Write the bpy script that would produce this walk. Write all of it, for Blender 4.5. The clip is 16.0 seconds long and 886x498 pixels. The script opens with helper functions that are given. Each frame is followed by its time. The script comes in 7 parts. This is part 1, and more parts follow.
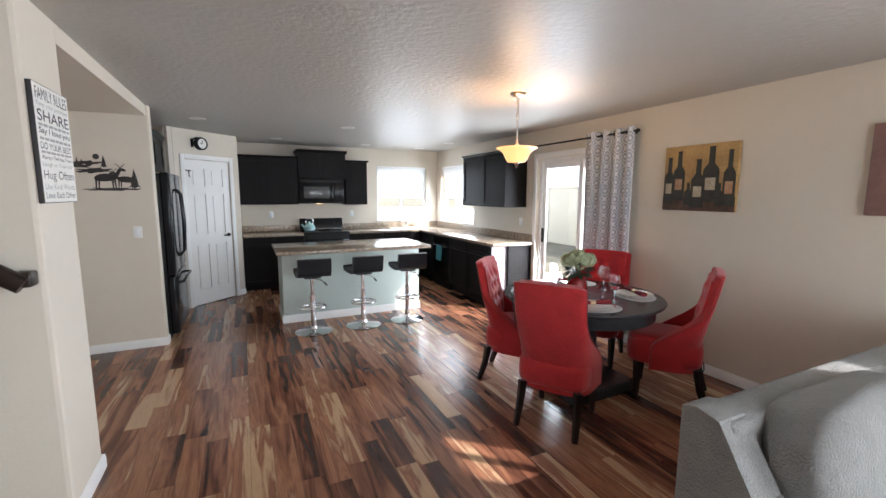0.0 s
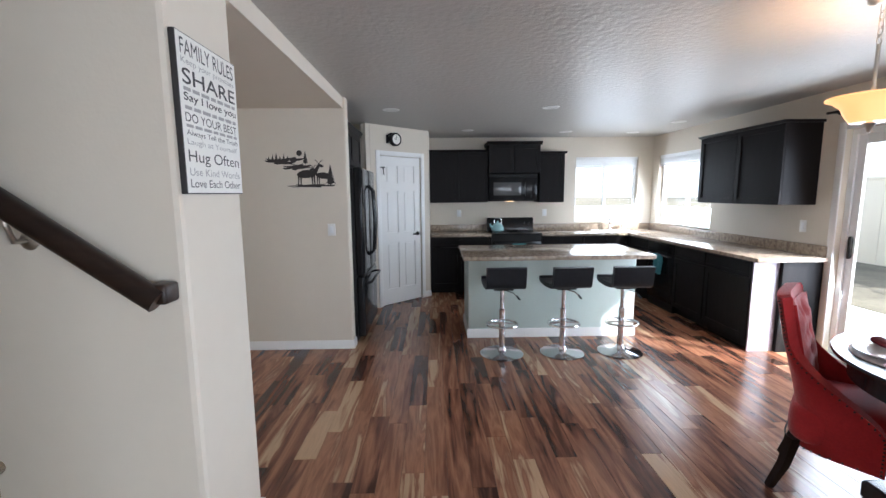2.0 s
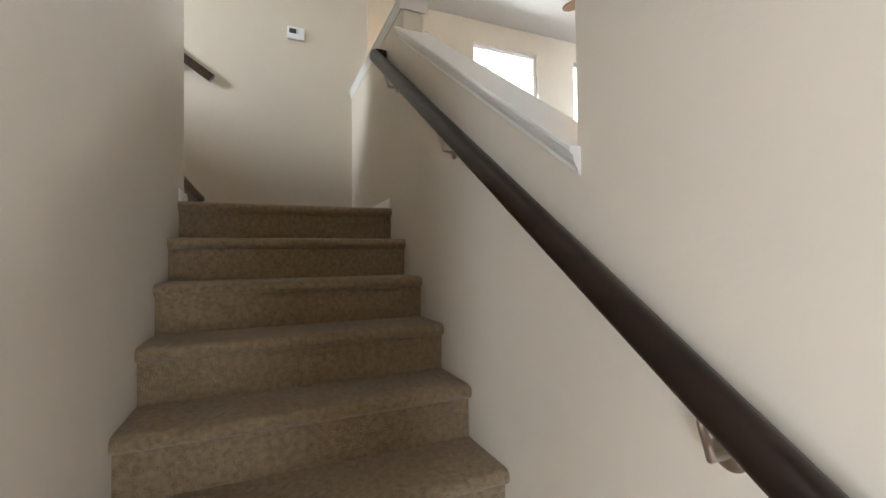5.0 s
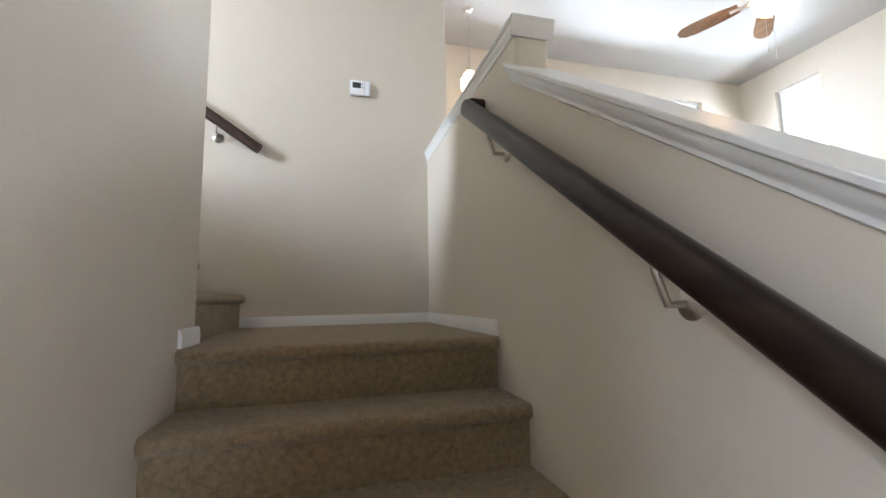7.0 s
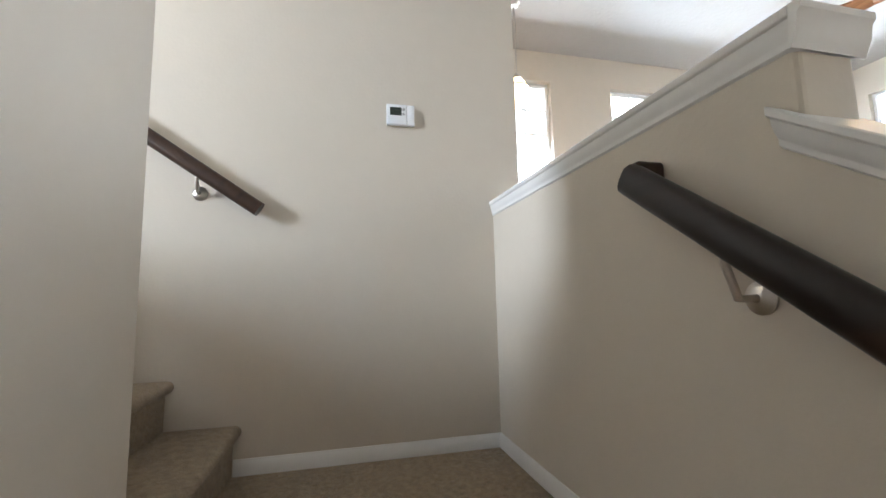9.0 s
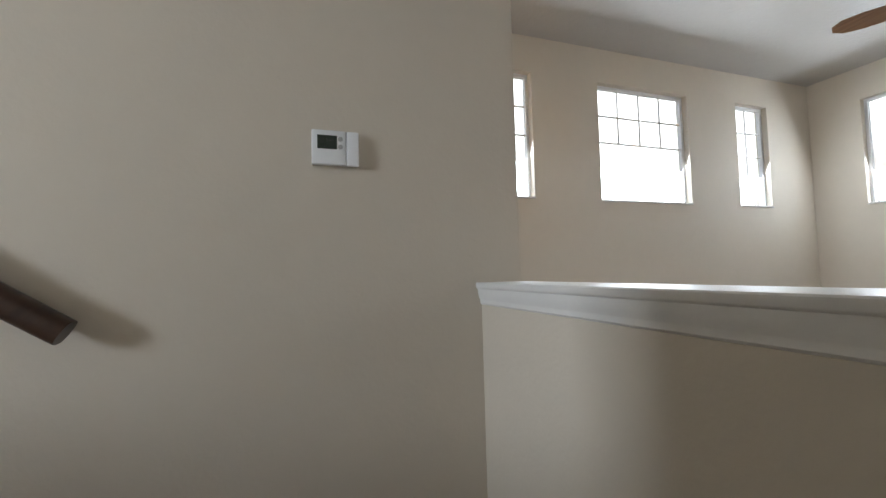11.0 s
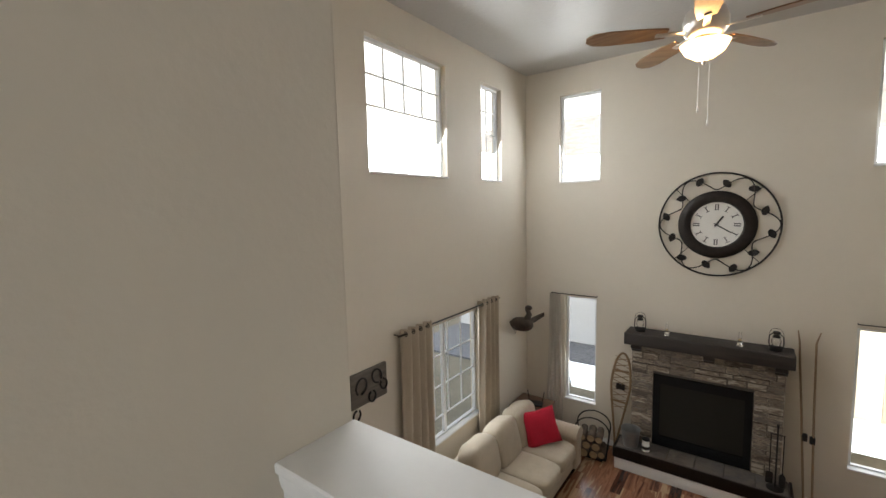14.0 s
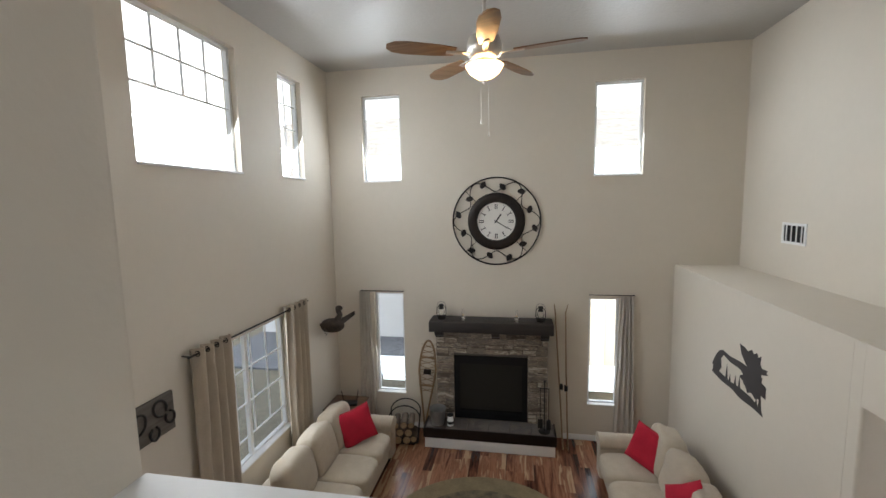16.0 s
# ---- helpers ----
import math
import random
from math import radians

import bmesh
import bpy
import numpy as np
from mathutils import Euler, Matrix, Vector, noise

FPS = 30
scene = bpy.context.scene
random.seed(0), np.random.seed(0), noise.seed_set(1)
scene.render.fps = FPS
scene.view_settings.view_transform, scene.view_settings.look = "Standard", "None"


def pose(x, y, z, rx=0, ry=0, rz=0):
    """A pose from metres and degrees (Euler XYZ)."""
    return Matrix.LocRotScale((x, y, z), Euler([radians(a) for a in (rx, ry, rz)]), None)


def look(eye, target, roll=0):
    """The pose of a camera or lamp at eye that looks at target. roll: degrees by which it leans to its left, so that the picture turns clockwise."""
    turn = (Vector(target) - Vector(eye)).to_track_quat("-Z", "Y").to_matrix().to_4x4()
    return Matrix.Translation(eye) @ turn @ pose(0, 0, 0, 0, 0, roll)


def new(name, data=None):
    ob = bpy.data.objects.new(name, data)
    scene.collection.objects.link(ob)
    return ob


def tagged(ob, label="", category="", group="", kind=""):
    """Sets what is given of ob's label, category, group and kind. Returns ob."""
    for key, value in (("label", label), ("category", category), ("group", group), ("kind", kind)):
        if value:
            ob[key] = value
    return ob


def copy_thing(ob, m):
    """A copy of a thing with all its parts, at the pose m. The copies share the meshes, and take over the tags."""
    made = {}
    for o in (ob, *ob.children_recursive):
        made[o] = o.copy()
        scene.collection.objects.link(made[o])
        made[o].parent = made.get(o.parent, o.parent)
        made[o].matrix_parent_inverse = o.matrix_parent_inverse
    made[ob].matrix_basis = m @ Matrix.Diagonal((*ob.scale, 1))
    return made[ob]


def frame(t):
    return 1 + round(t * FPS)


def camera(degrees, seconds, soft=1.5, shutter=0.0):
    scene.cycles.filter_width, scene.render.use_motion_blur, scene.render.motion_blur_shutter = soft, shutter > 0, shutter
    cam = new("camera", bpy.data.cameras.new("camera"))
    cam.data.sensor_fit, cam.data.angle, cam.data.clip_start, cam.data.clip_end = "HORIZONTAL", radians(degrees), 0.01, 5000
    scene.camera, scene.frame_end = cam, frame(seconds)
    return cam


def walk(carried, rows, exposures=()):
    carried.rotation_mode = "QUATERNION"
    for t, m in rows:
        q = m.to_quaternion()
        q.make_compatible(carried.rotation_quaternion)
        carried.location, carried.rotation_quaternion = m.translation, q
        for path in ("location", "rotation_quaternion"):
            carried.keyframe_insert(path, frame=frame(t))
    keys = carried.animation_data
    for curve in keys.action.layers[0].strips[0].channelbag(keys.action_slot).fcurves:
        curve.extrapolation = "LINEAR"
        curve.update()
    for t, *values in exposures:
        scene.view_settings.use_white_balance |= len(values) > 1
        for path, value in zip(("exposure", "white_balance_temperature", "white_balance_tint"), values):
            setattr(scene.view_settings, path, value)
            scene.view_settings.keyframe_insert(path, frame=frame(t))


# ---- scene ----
cam = camera(93.0, 16.0)
PATH = [
    (0, (0.755, -2.415, 1.581), (1.605, -0.624, 1.319), 0.2),
    (0.5, (0.848, -2.144, 1.564), (1.619, -0.318, 1.298), 0.1),
    (1, (0.801, -1.871, 1.552), (1.436, 0.007, 1.288), -0.0),
    (1.5, (0.802, -1.646, 1.531), (1.194, 0.298, 1.269), -0.2),
    (2, (0.788, -1.413, 1.525), (0.828, 0.57, 1.264), -0.5),
    (2.5, (0.769, -1.27, 1.529), (0.332, 0.664, 1.268), -1.1),
    (3, (0.6, -1.151, 1.579), (-0.303, 0.614, 1.32), -1.1),
    (3.5, (0.523, -1.07, 1.62), (-0.812, 0.403, 1.396), -1.6),
    (4, (0.446, -0.98, 1.65), (-1.161, 0.201, 1.498), -1.9),
    (4.5, (0.209, -0.85, 1.677), (-1.551, 0.098, 1.618), -1.0),
    (7, (-1.019, -0.667, 2.204), (-2.937, -0.153, 2.445), -1.1),
    (7.5, (-1.229, -0.733, 2.338), (-3.149, -0.235, 2.593), -1.5),
    (8, (-1.45, -0.764, 2.478), (-3.374, -0.291, 2.747), -1.2),
    (8.5, (-1.675, -0.771, 2.612), (-3.6, -0.292, 2.869), -1.2),
    (9, (-1.868, -0.768, 2.786), (-3.799, -0.299, 3.015), -1.3),
    (9.2, (-1.918, -0.744, 2.797), (-3.849, -0.291, 3.053), -1.4),
    (11.3, (-2.666, -0.57, 3.411), (-4.529, 0.155, 3.484), -1.4),
    (11.5, (-2.709, -0.551, 3.461), (-4.548, 0.234, 3.515), -1.4),
    (12, (-2.822, -0.528, 3.516), (-4.582, 0.423, 3.512), -1.4),
    (12.5, (-2.974, -0.52, 3.616), (-4.63, 0.6, 3.551), -1.5),
    (13, (-3.07, -0.486, 3.698), (-4.596, 0.8, 3.568), -1.6),
    (13.5, (-3.2, -0.393, 3.694), (-4.566, 1.059, 3.523), -1.5),
    (14, (-3.272, -0.385, 3.7), (-4.458, 1.227, 3.5), -1.4),
    (14.5, (-3.345, -0.377, 3.701), (-4.316, 1.358, 3.486), -1.2),
    (15, (-3.335, -0.396, 3.715), (-4.094, 1.44, 3.49), -1.2),
    (15.5, (-3.335, -0.405, 3.685), (-3.876, 1.509, 3.478), -1.3),
    (16, (-3.318, -0.379, 3.701), (-3.667, 1.578, 3.477), -1.1),
]
walk(cam, [(t, look(eye, target, roll)) for t, eye, target, roll in PATH],
     exposures=((0, 1.2, 6100, 10), (1.0, 1.16, 5850, 10), (2.0, 1.08, 5800, 10), (2.5, 1.1, 5850, 10), (3.0, 1.42, 6150, 10), (3.5, 1.55, 6250, 10), (4.5, 1.64, 6450, 10), (7.0, 2.05, 5850, 10),
                (9.0, 1.85, 5900, 10), (11.3, 0.70, 6300, 10), (12.5, 0.70, 6650, 10), (13.5, 0.78, 6750, 10), (16.0, 0.76, 6350, 10)))

# ---- light ----
world = bpy.data.worlds.new("sky_world")
scene.world = world
world.use_nodes = True
wn = world.node_tree
sky = wn.nodes.new("ShaderNodeTexSky")
sky.sky_type = "NISHITA"
sky.sun_disc = False
SUN_ELEV, SUN_AZ = 33.0, (0.74, -0.67)
sky.dust_density = 4.0
sky.sun_elevation = radians(SUN_ELEV)
sky.sun_rotation = math.atan2(SUN_AZ[0], SUN_AZ[1])
wn.links.new(sky.outputs[0], wn.nodes["Background"].inputs[0])
wn.nodes["Background"].inputs[1].default_value = 0.15

sun = new("sun", bpy.data.lights.new("sun", "SUN"))
sun.data.energy, sun.data.angle, sun.data.color = 5.0, radians(0.6), (1.0, 0.95, 0.88)
hd = Vector((SUN_AZ[0], SUN_AZ[1], 0)).normalized() * math.cos(radians(SUN_ELEV))
sun.matrix_world = look((hd.x * 30, hd.y * 30, math.sin(radians(SUN_ELEV)) * 30), (0, 0, 0))


def window_light(x, y, z, w, h, toward, watts, color=(0.86, 0.93, 1.0)):
    """Area lamp for sky light at a window opening, seen or added."""
    ob = new("window_fill_light", bpy.data.lights.new("window_fill_light", "AREA"))
    ob.data.shape, ob.data.size, ob.data.size_y = "RECTANGLE", w, h
    ob.data.energy, ob.data.color = watts * 0.42, color
    ob.matrix_world = look((x, y, z), (x + toward[0], y + toward[1], z + toward[2]))
    return ob

# ---- materials ----
def mat(name, base, rough=0.6, metal=0.0, vary=0.0, scale=8.0, bump=0.0, bump_scale=60.0, coat=0.0, second=None, stretch=None, sheen=0.0, detail=4.0, rvary=0.0):
    """Painted, woven, stone or metal surface: two scales of colour variation, roughness variation and fine relief."""
    m = bpy.data.materials.new(name)
    m.use_nodes = True
    nt = m.node_tree
    b = nt.nodes["Principled BSDF"]
    b.inputs["Roughness"].default_value = rough
    b.inputs["Metallic"].default_value = metal
    b.inputs["Coat Weight"].default_value = coat
    b.inputs["Sheen Weight"].default_value = sheen
    tc = nt.nodes.new("ShaderNodeTexCoord")
    src = tc.outputs["Object"]
    if stretch:
        mp = nt.nodes.new("ShaderNodeMapping")
        mp.inputs["Scale"].default_value = stretch
        nt.links.new(src, mp.inputs[0])
        src = mp.outputs[0]
    col = (*base, 1)
    n1 = nt.nodes.new("ShaderNodeTexNoise")
    n1.inputs["Scale"].default_value, n1.inputs["Detail"].default_value = scale, detail
    nt.links.new(src, n1.inputs["Vector"])
    n2 = nt.nodes.new("ShaderNodeTexNoise")
    n2.inputs["Scale"].default_value, n2.inputs["Detail"].default_value = scale * 9, 3
    nt.links.new(src, n2.inputs["Vector"])
    add = nt.nodes.new("ShaderNodeMix")
    add.data_type = "FLOAT"
    add.inputs[0].default_value = 0.4
    nt.links.new(n1.outputs[0], add.inputs[2])
    nt.links.new(n2.outputs[0], add.inputs[3])
    ramp = nt.nodes.new("ShaderNodeValToRGB")
    other = second or tuple(max(0, c * (1 - vary)) for c in base)
    ramp.color_ramp.elements[0].color, ramp.color_ramp.elements[1].color = (*other, 1), col
    ramp.color_ramp.elements[0].position, ramp.color_ramp.elements[1].position = 0.35, 0.65
    nt.links.new(add.outputs[0], ramp.inputs[0])
    nt.links.new(ramp.outputs[0], b.inputs["Base Color"])
    if rvary:
        mr = nt.nodes.new("ShaderNodeMapRange")
        mr.inputs["To Min"].default_value, mr.inputs["To Max"].default_value = rough - rvary, rough + rvary
        nt.links.new(n1.outputs[0], mr.inputs[0])
        nt.links.new(mr.outputs[0], b.inputs["Roughness"])
    if bump:
        n3 = nt.nodes.new("ShaderNodeTexNoise")
        n3.inputs["Scale"].default_value, n3.inputs["Detail"].default_value = bump_scale, 3
        nt.links.new(src, n3.inputs["Vector"])
        bp = nt.nodes.new("ShaderNodeBump")
        bp.inputs["Strength"].default_value, bp.inputs["Distance"].default_value = bump, 0.01
        nt.links.new(n3.outputs[0], bp.inputs["Height"])
        nt.links.new(bp.outputs[0], b.inputs["Normal"])
    return m


def glow(name, color, strength, base=(0.9, 0.85, 0.75)):
    m = mat(name, base, 0.4)
    b = m.node_tree.nodes["Principled BSDF"]
    b.inputs["Emission Color"].default_value = (*color, 1)
    b.inputs["Emission Strength"].default_value = strength
    return m


def glass_mat(name, color=(1, 1, 1), rough=0.0, ior=1.45):
    m = mat(name, color, rough)
    b = m.node_tree.nodes["Principled BSDF"]
    b.inputs["Transmission Weight"].default_value, b.inputs["IOR"].default_value = 1.0, ior
    return m


def wood_strip(name, tones, rough=0.28, bump=0.06, along="Y", coat=0.0):
    """Strip flooring and other timber: each piece takes its own tone, with grain along it."""
    m = bpy.data.materials.new(name)
    m.use_nodes = True
    nt = m.node_tree
    b = nt.nodes["Principled BSDF"]
    tc, oi, gi = (nt.nodes.new(k) for k in ("ShaderNodeTexCoord", "ShaderNodeObjectInfo", "ShaderNodeNewGeometry"))
    rnd = nt.nodes.new("ShaderNodeMath")
    rnd.operation = "ADD"
    nt.links.new(oi.outputs["Random"], rnd.inputs[0])
    nt.links.new(gi.outputs["Random Per Island"], rnd.inputs[1])
    fr = nt.nodes.new("ShaderNodeMath")
    fr.operation = "FRACT"
    nt.links.new(rnd.outputs[0], fr.inputs[0])
    off = nt.nodes.new("ShaderNodeCombineXYZ")
    mul = nt.nodes.new("ShaderNodeMath")
    mul.operation = "MULTIPLY"
    mul.inputs[1].default_value = 71.0
    nt.links.new(fr.outputs[0], mul.inputs[0])
    for k in range(3):
        nt.links.new(mul.outputs[0], off.inputs[k])
    va = nt.nodes.new("ShaderNodeVectorMath")
    va.operation = "ADD"
    nt.links.new(gi.outputs["Position"], va.inputs[0])
    nt.links.new(off.outputs[0], va.inputs[1])
    mp = nt.nodes.new("ShaderNodeMapping")
    mp.inputs["Scale"].default_value = {"Y": (14, 1.3, 14), "X": (1.3, 14, 14), "Z": (14, 14, 1.3)}[along]
    nt.links.new(va.outputs[0], mp.inputs[0])
    grain = nt.nodes.new("ShaderNodeTexNoise")
    grain.inputs["Scale"].default_value, grain.inputs["Detail"].default_value, grain.inputs["Distortion"].default_value = 1.0, 6, 0.9
    nt.links.new(mp.outputs[0], grain.inputs["Vector"])
    fine = nt.nodes.new("ShaderNodeTexNoise")
    fine.inputs["Scale"].default_value, fine.inputs["Detail"].default_value = 7.0, 3
    nt.links.new(mp.outputs[0], fine.inputs["Vector"])
    w1 = nt.nodes.new("ShaderNodeMapRange")
    w1.inputs["From Min"].default_value, w1.inputs["From Max"].default_value = 0.3, 0.7
    w1.inputs["To Min"].default_value, w1.inputs["To Max"].default_value = -0.42, 0.42
    nt.links.new(grain.outputs[0], w1.inputs[0])
    s = nt.nodes.new("ShaderNodeMath")
    s.operation = "ADD"
    nt.links.new(fr.outputs[0], s.inputs[0])
    nt.links.new(w1.outputs[0], s.inputs[1])
    ramp = nt.nodes.new("ShaderNodeValToRGB")
    els = ramp.color_ramp.elements
    while len(els) < len(tones):
        els.new(0.5)
    for k, c in enumerate(tones):
        els[k].position = k / (len(tones) - 1)
        els[k].color = (*c, 1)
    nt.links.new(s.outputs[0], ramp.inputs[0])
    mx = nt.nodes.new("ShaderNodeMix")
    mx.data_type, mx.blend_type = "RGBA", "MULTIPLY"
    mx.inputs[0].default_value = 0.35
    nt.links.new(ramp.outputs[0], mx.inputs[6])
    nt.links.new(fine.outputs[0], mx.inputs[7])
    nt.links.new(mx.outputs[2], b.inputs["Base Color"])
    mr = nt.nodes.new("ShaderNodeMapRange")
    mr.inputs["To Min"].default_value, mr.inputs["To Max"].default_value = rough - 0.06, rough + 0.08
    nt.links.new(fine.outputs[0], mr.inputs[0])
    nt.links.new(mr.outputs[0], b.inputs["Roughness"])
    bp = nt.nodes.new("ShaderNodeBump")
    bp.inputs["Strength"].default_value, bp.inputs["Distance"].default_value = bump, 0.004
    nt.links.new(fine.outputs[0], bp.inputs["Height"])
    nt.links.new(bp.outputs[0], b.inputs["Normal"])
    b.inputs["Coat Weight"].default_value = coat
    return m


def piece_mat(name, tones, rough=0.8, scale=30.0, bump=0.6):
    """Stone and similar pieces, one tone each with mottling."""
    m = wood_strip(name, tones, rough, bump)
    for n in m.node_tree.nodes:
        if n.type == "MAPPING":
            n.inputs["Scale"].default_value = (scale * 0.3, scale * 0.3, scale)
        if n.type == "BUMP":
            n.inputs["Distance"].default_value = 0.02
    return m


WALL = mat("wall_paint", (0.66, 0.597, 0.505), 0.6, vary=0.03, scale=1.5, bump=0.08, bump_scale=60)
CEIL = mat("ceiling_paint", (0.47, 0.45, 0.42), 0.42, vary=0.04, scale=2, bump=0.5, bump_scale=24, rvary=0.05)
TRIM = mat("white_trim_paint", (0.80, 0.79, 0.77), 0.35, vary=0.03, scale=6, bump=0.03)
VINYL = mat("white_vinyl", (0.82, 0.83, 0.84), 0.3, vary=0.03, scale=6)
SAGE = mat("sage_paint", (0.52, 0.60, 0.56), 0.5, vary=0.03, scale=2, bump=0.15, bump_scale=55)
FLOORW = wood_strip("acacia_strip", [(0.060, 0.024, 0.016), (0.15, 0.058, 0.034), (0.27, 0.112, 0.062), (0.38, 0.18, 0.10), (0.26, 0.11, 0.062), (0.54, 0.34, 0.20)], 0.22)
SUBFLOOR = mat("floor_joint", (0.03, 0.018, 0.012), 0.7, vary=0.2)
CARPET = mat("brown_carpet", (0.42, 0.315, 0.19), 0.95, vary=0.5, scale=48, bump=1.0, bump_scale=170, sheen=0.3, detail=6)
DARKWOOD = wood_strip("dark_stained_wood", [(0.014, 0.008, 0.006), (0.030, 0.016, 0.011), (0.055, 0.028, 0.017)], 0.33, along="X")
ESPRESSO = mat("espresso_cabinet", (0.012, 0.010, 0.010), 0.45, vary=0.35, scale=3, stretch=(8, 8, 1), bump=0.05)
CABSIDE = mat("cabinet_side_laminate", (0.42, 0.38, 0.42), 0.4, vary=0.04, scale=3)
BLACK = mat("black_enamel", (0.012, 0.012, 0.013), 0.16, vary=0.15, scale=4)
BLACKM = mat("matt_black", (0.014, 0.013, 0.013), 0.5, vary=0.2, scale=10)
LEATHER = mat("black_vinyl_seat", (0.016, 0.017, 0.02), 0.42, vary=0.2, scale=20, bump=0.2, bump_scale=180)
CHROME = mat("chrome", (0.78, 0.78, 0.80), 0.12, 1.0, vary=0.05)
NICKEL = mat("brushed_nickel", (0.62, 0.58, 0.53), 0.3, 1.0, vary=0.08, scale=20)
IRON = mat("dark_iron", (0.028, 0.024, 0.022), 0.5, 0.6, vary=0.3, scale=15, bump=0.2)
LAMINATE = mat("granite_laminate", (0.46, 0.38, 0.29), 0.16, scale=26, second=(0.17, 0.12, 0.09), detail=8, bump=0.02)
REDVELVET = mat("red_velvet", (0.44, 0.020, 0.024), 0.8, vary=0.3, scale=9, sheen=0.25, bump=0.25, bump_scale=300)
REDCLOTH = mat("red_cotton", (0.50, 0.006, 0.030), 0.85, vary=0.2, scale=10, bump=0.5, bump_scale=220)
NAPKIN = mat("burgundy_napkin", (0.17, 0.010, 0.016), 0.9, vary=0.25, scale=14, bump=0.4, bump_scale=200)
SOFACLOTH = mat("beige_sofa_cloth", (0.50, 0.42, 0.315), 0.95, vary=0.13, scale=9, bump=0.6, bump_scale=210, sheen=0.2)
GREYCLOTH = mat("light_grey_chenille", (0.20, 0.195, 0.186), 0.95, vary=0.25, scale=14, bump=0.9, bump_scale=130, sheen=0.2)
CURTAIN = mat("taupe_curtain", (0.50, 0.43, 0.34), 0.9, vary=0.1, scale=8, bump=0.4, bump_scale=240)
SHEER = mat("cream_curtain", (0.58, 0.53, 0.46), 0.9, vary=0.1, scale=8, bump=0.4, bump_scale=240)
TABLEWOOD = mat("charcoal_table", (0.035, 0.035, 0.038), 0.24, vary=0.3, scale=4, stretch=(1, 9, 1), bump=0.03)
LEGWOOD = mat("black_brown_leg", (0.018, 0.011, 0.009), 0.35, vary=0.3, scale=5)
CERAMIC = mat("white_ceramic", (0.80, 0.79, 0.76), 0.18, vary=0.03)
PAPERW = mat("sign_white", (0.78, 0.76, 0.71), 0.6, vary=0.06, scale=5)
INK = mat("sign_ink", (0.04, 0.036, 0.036), 0.6, vary=0.15)
GREYINK = mat("sign_grey_ink", (0.36, 0.34, 0.33), 0.6, vary=0.15)
DECAL = mat("wall_decal", (0.035, 0.027, 0.025), 0.6, vary=0.2)
for m, s in ((ESPRESSO, 0.10), (BLACKM, 0.2), (LEGWOOD, 0.2), (LEATHER, 0.2), (BLACK, 0.2), (DARKWOOD, 0.4), (TABLEWOOD, 0.35), (CEIL, 0.13), (WALL, 0.3), (CARPET, 0.15), (REDVELVET, 0.2)):
    m.node_tree.nodes["Principled BSDF"].inputs["Specular IOR Level"].default_value = s
GLASS = glass_mat("window_glass", (0.96, 0.98, 0.97), 0.0, 1.1)
CLEAR = glass_mat("clear_glass", (1, 1, 1), 0.0, 1.45)


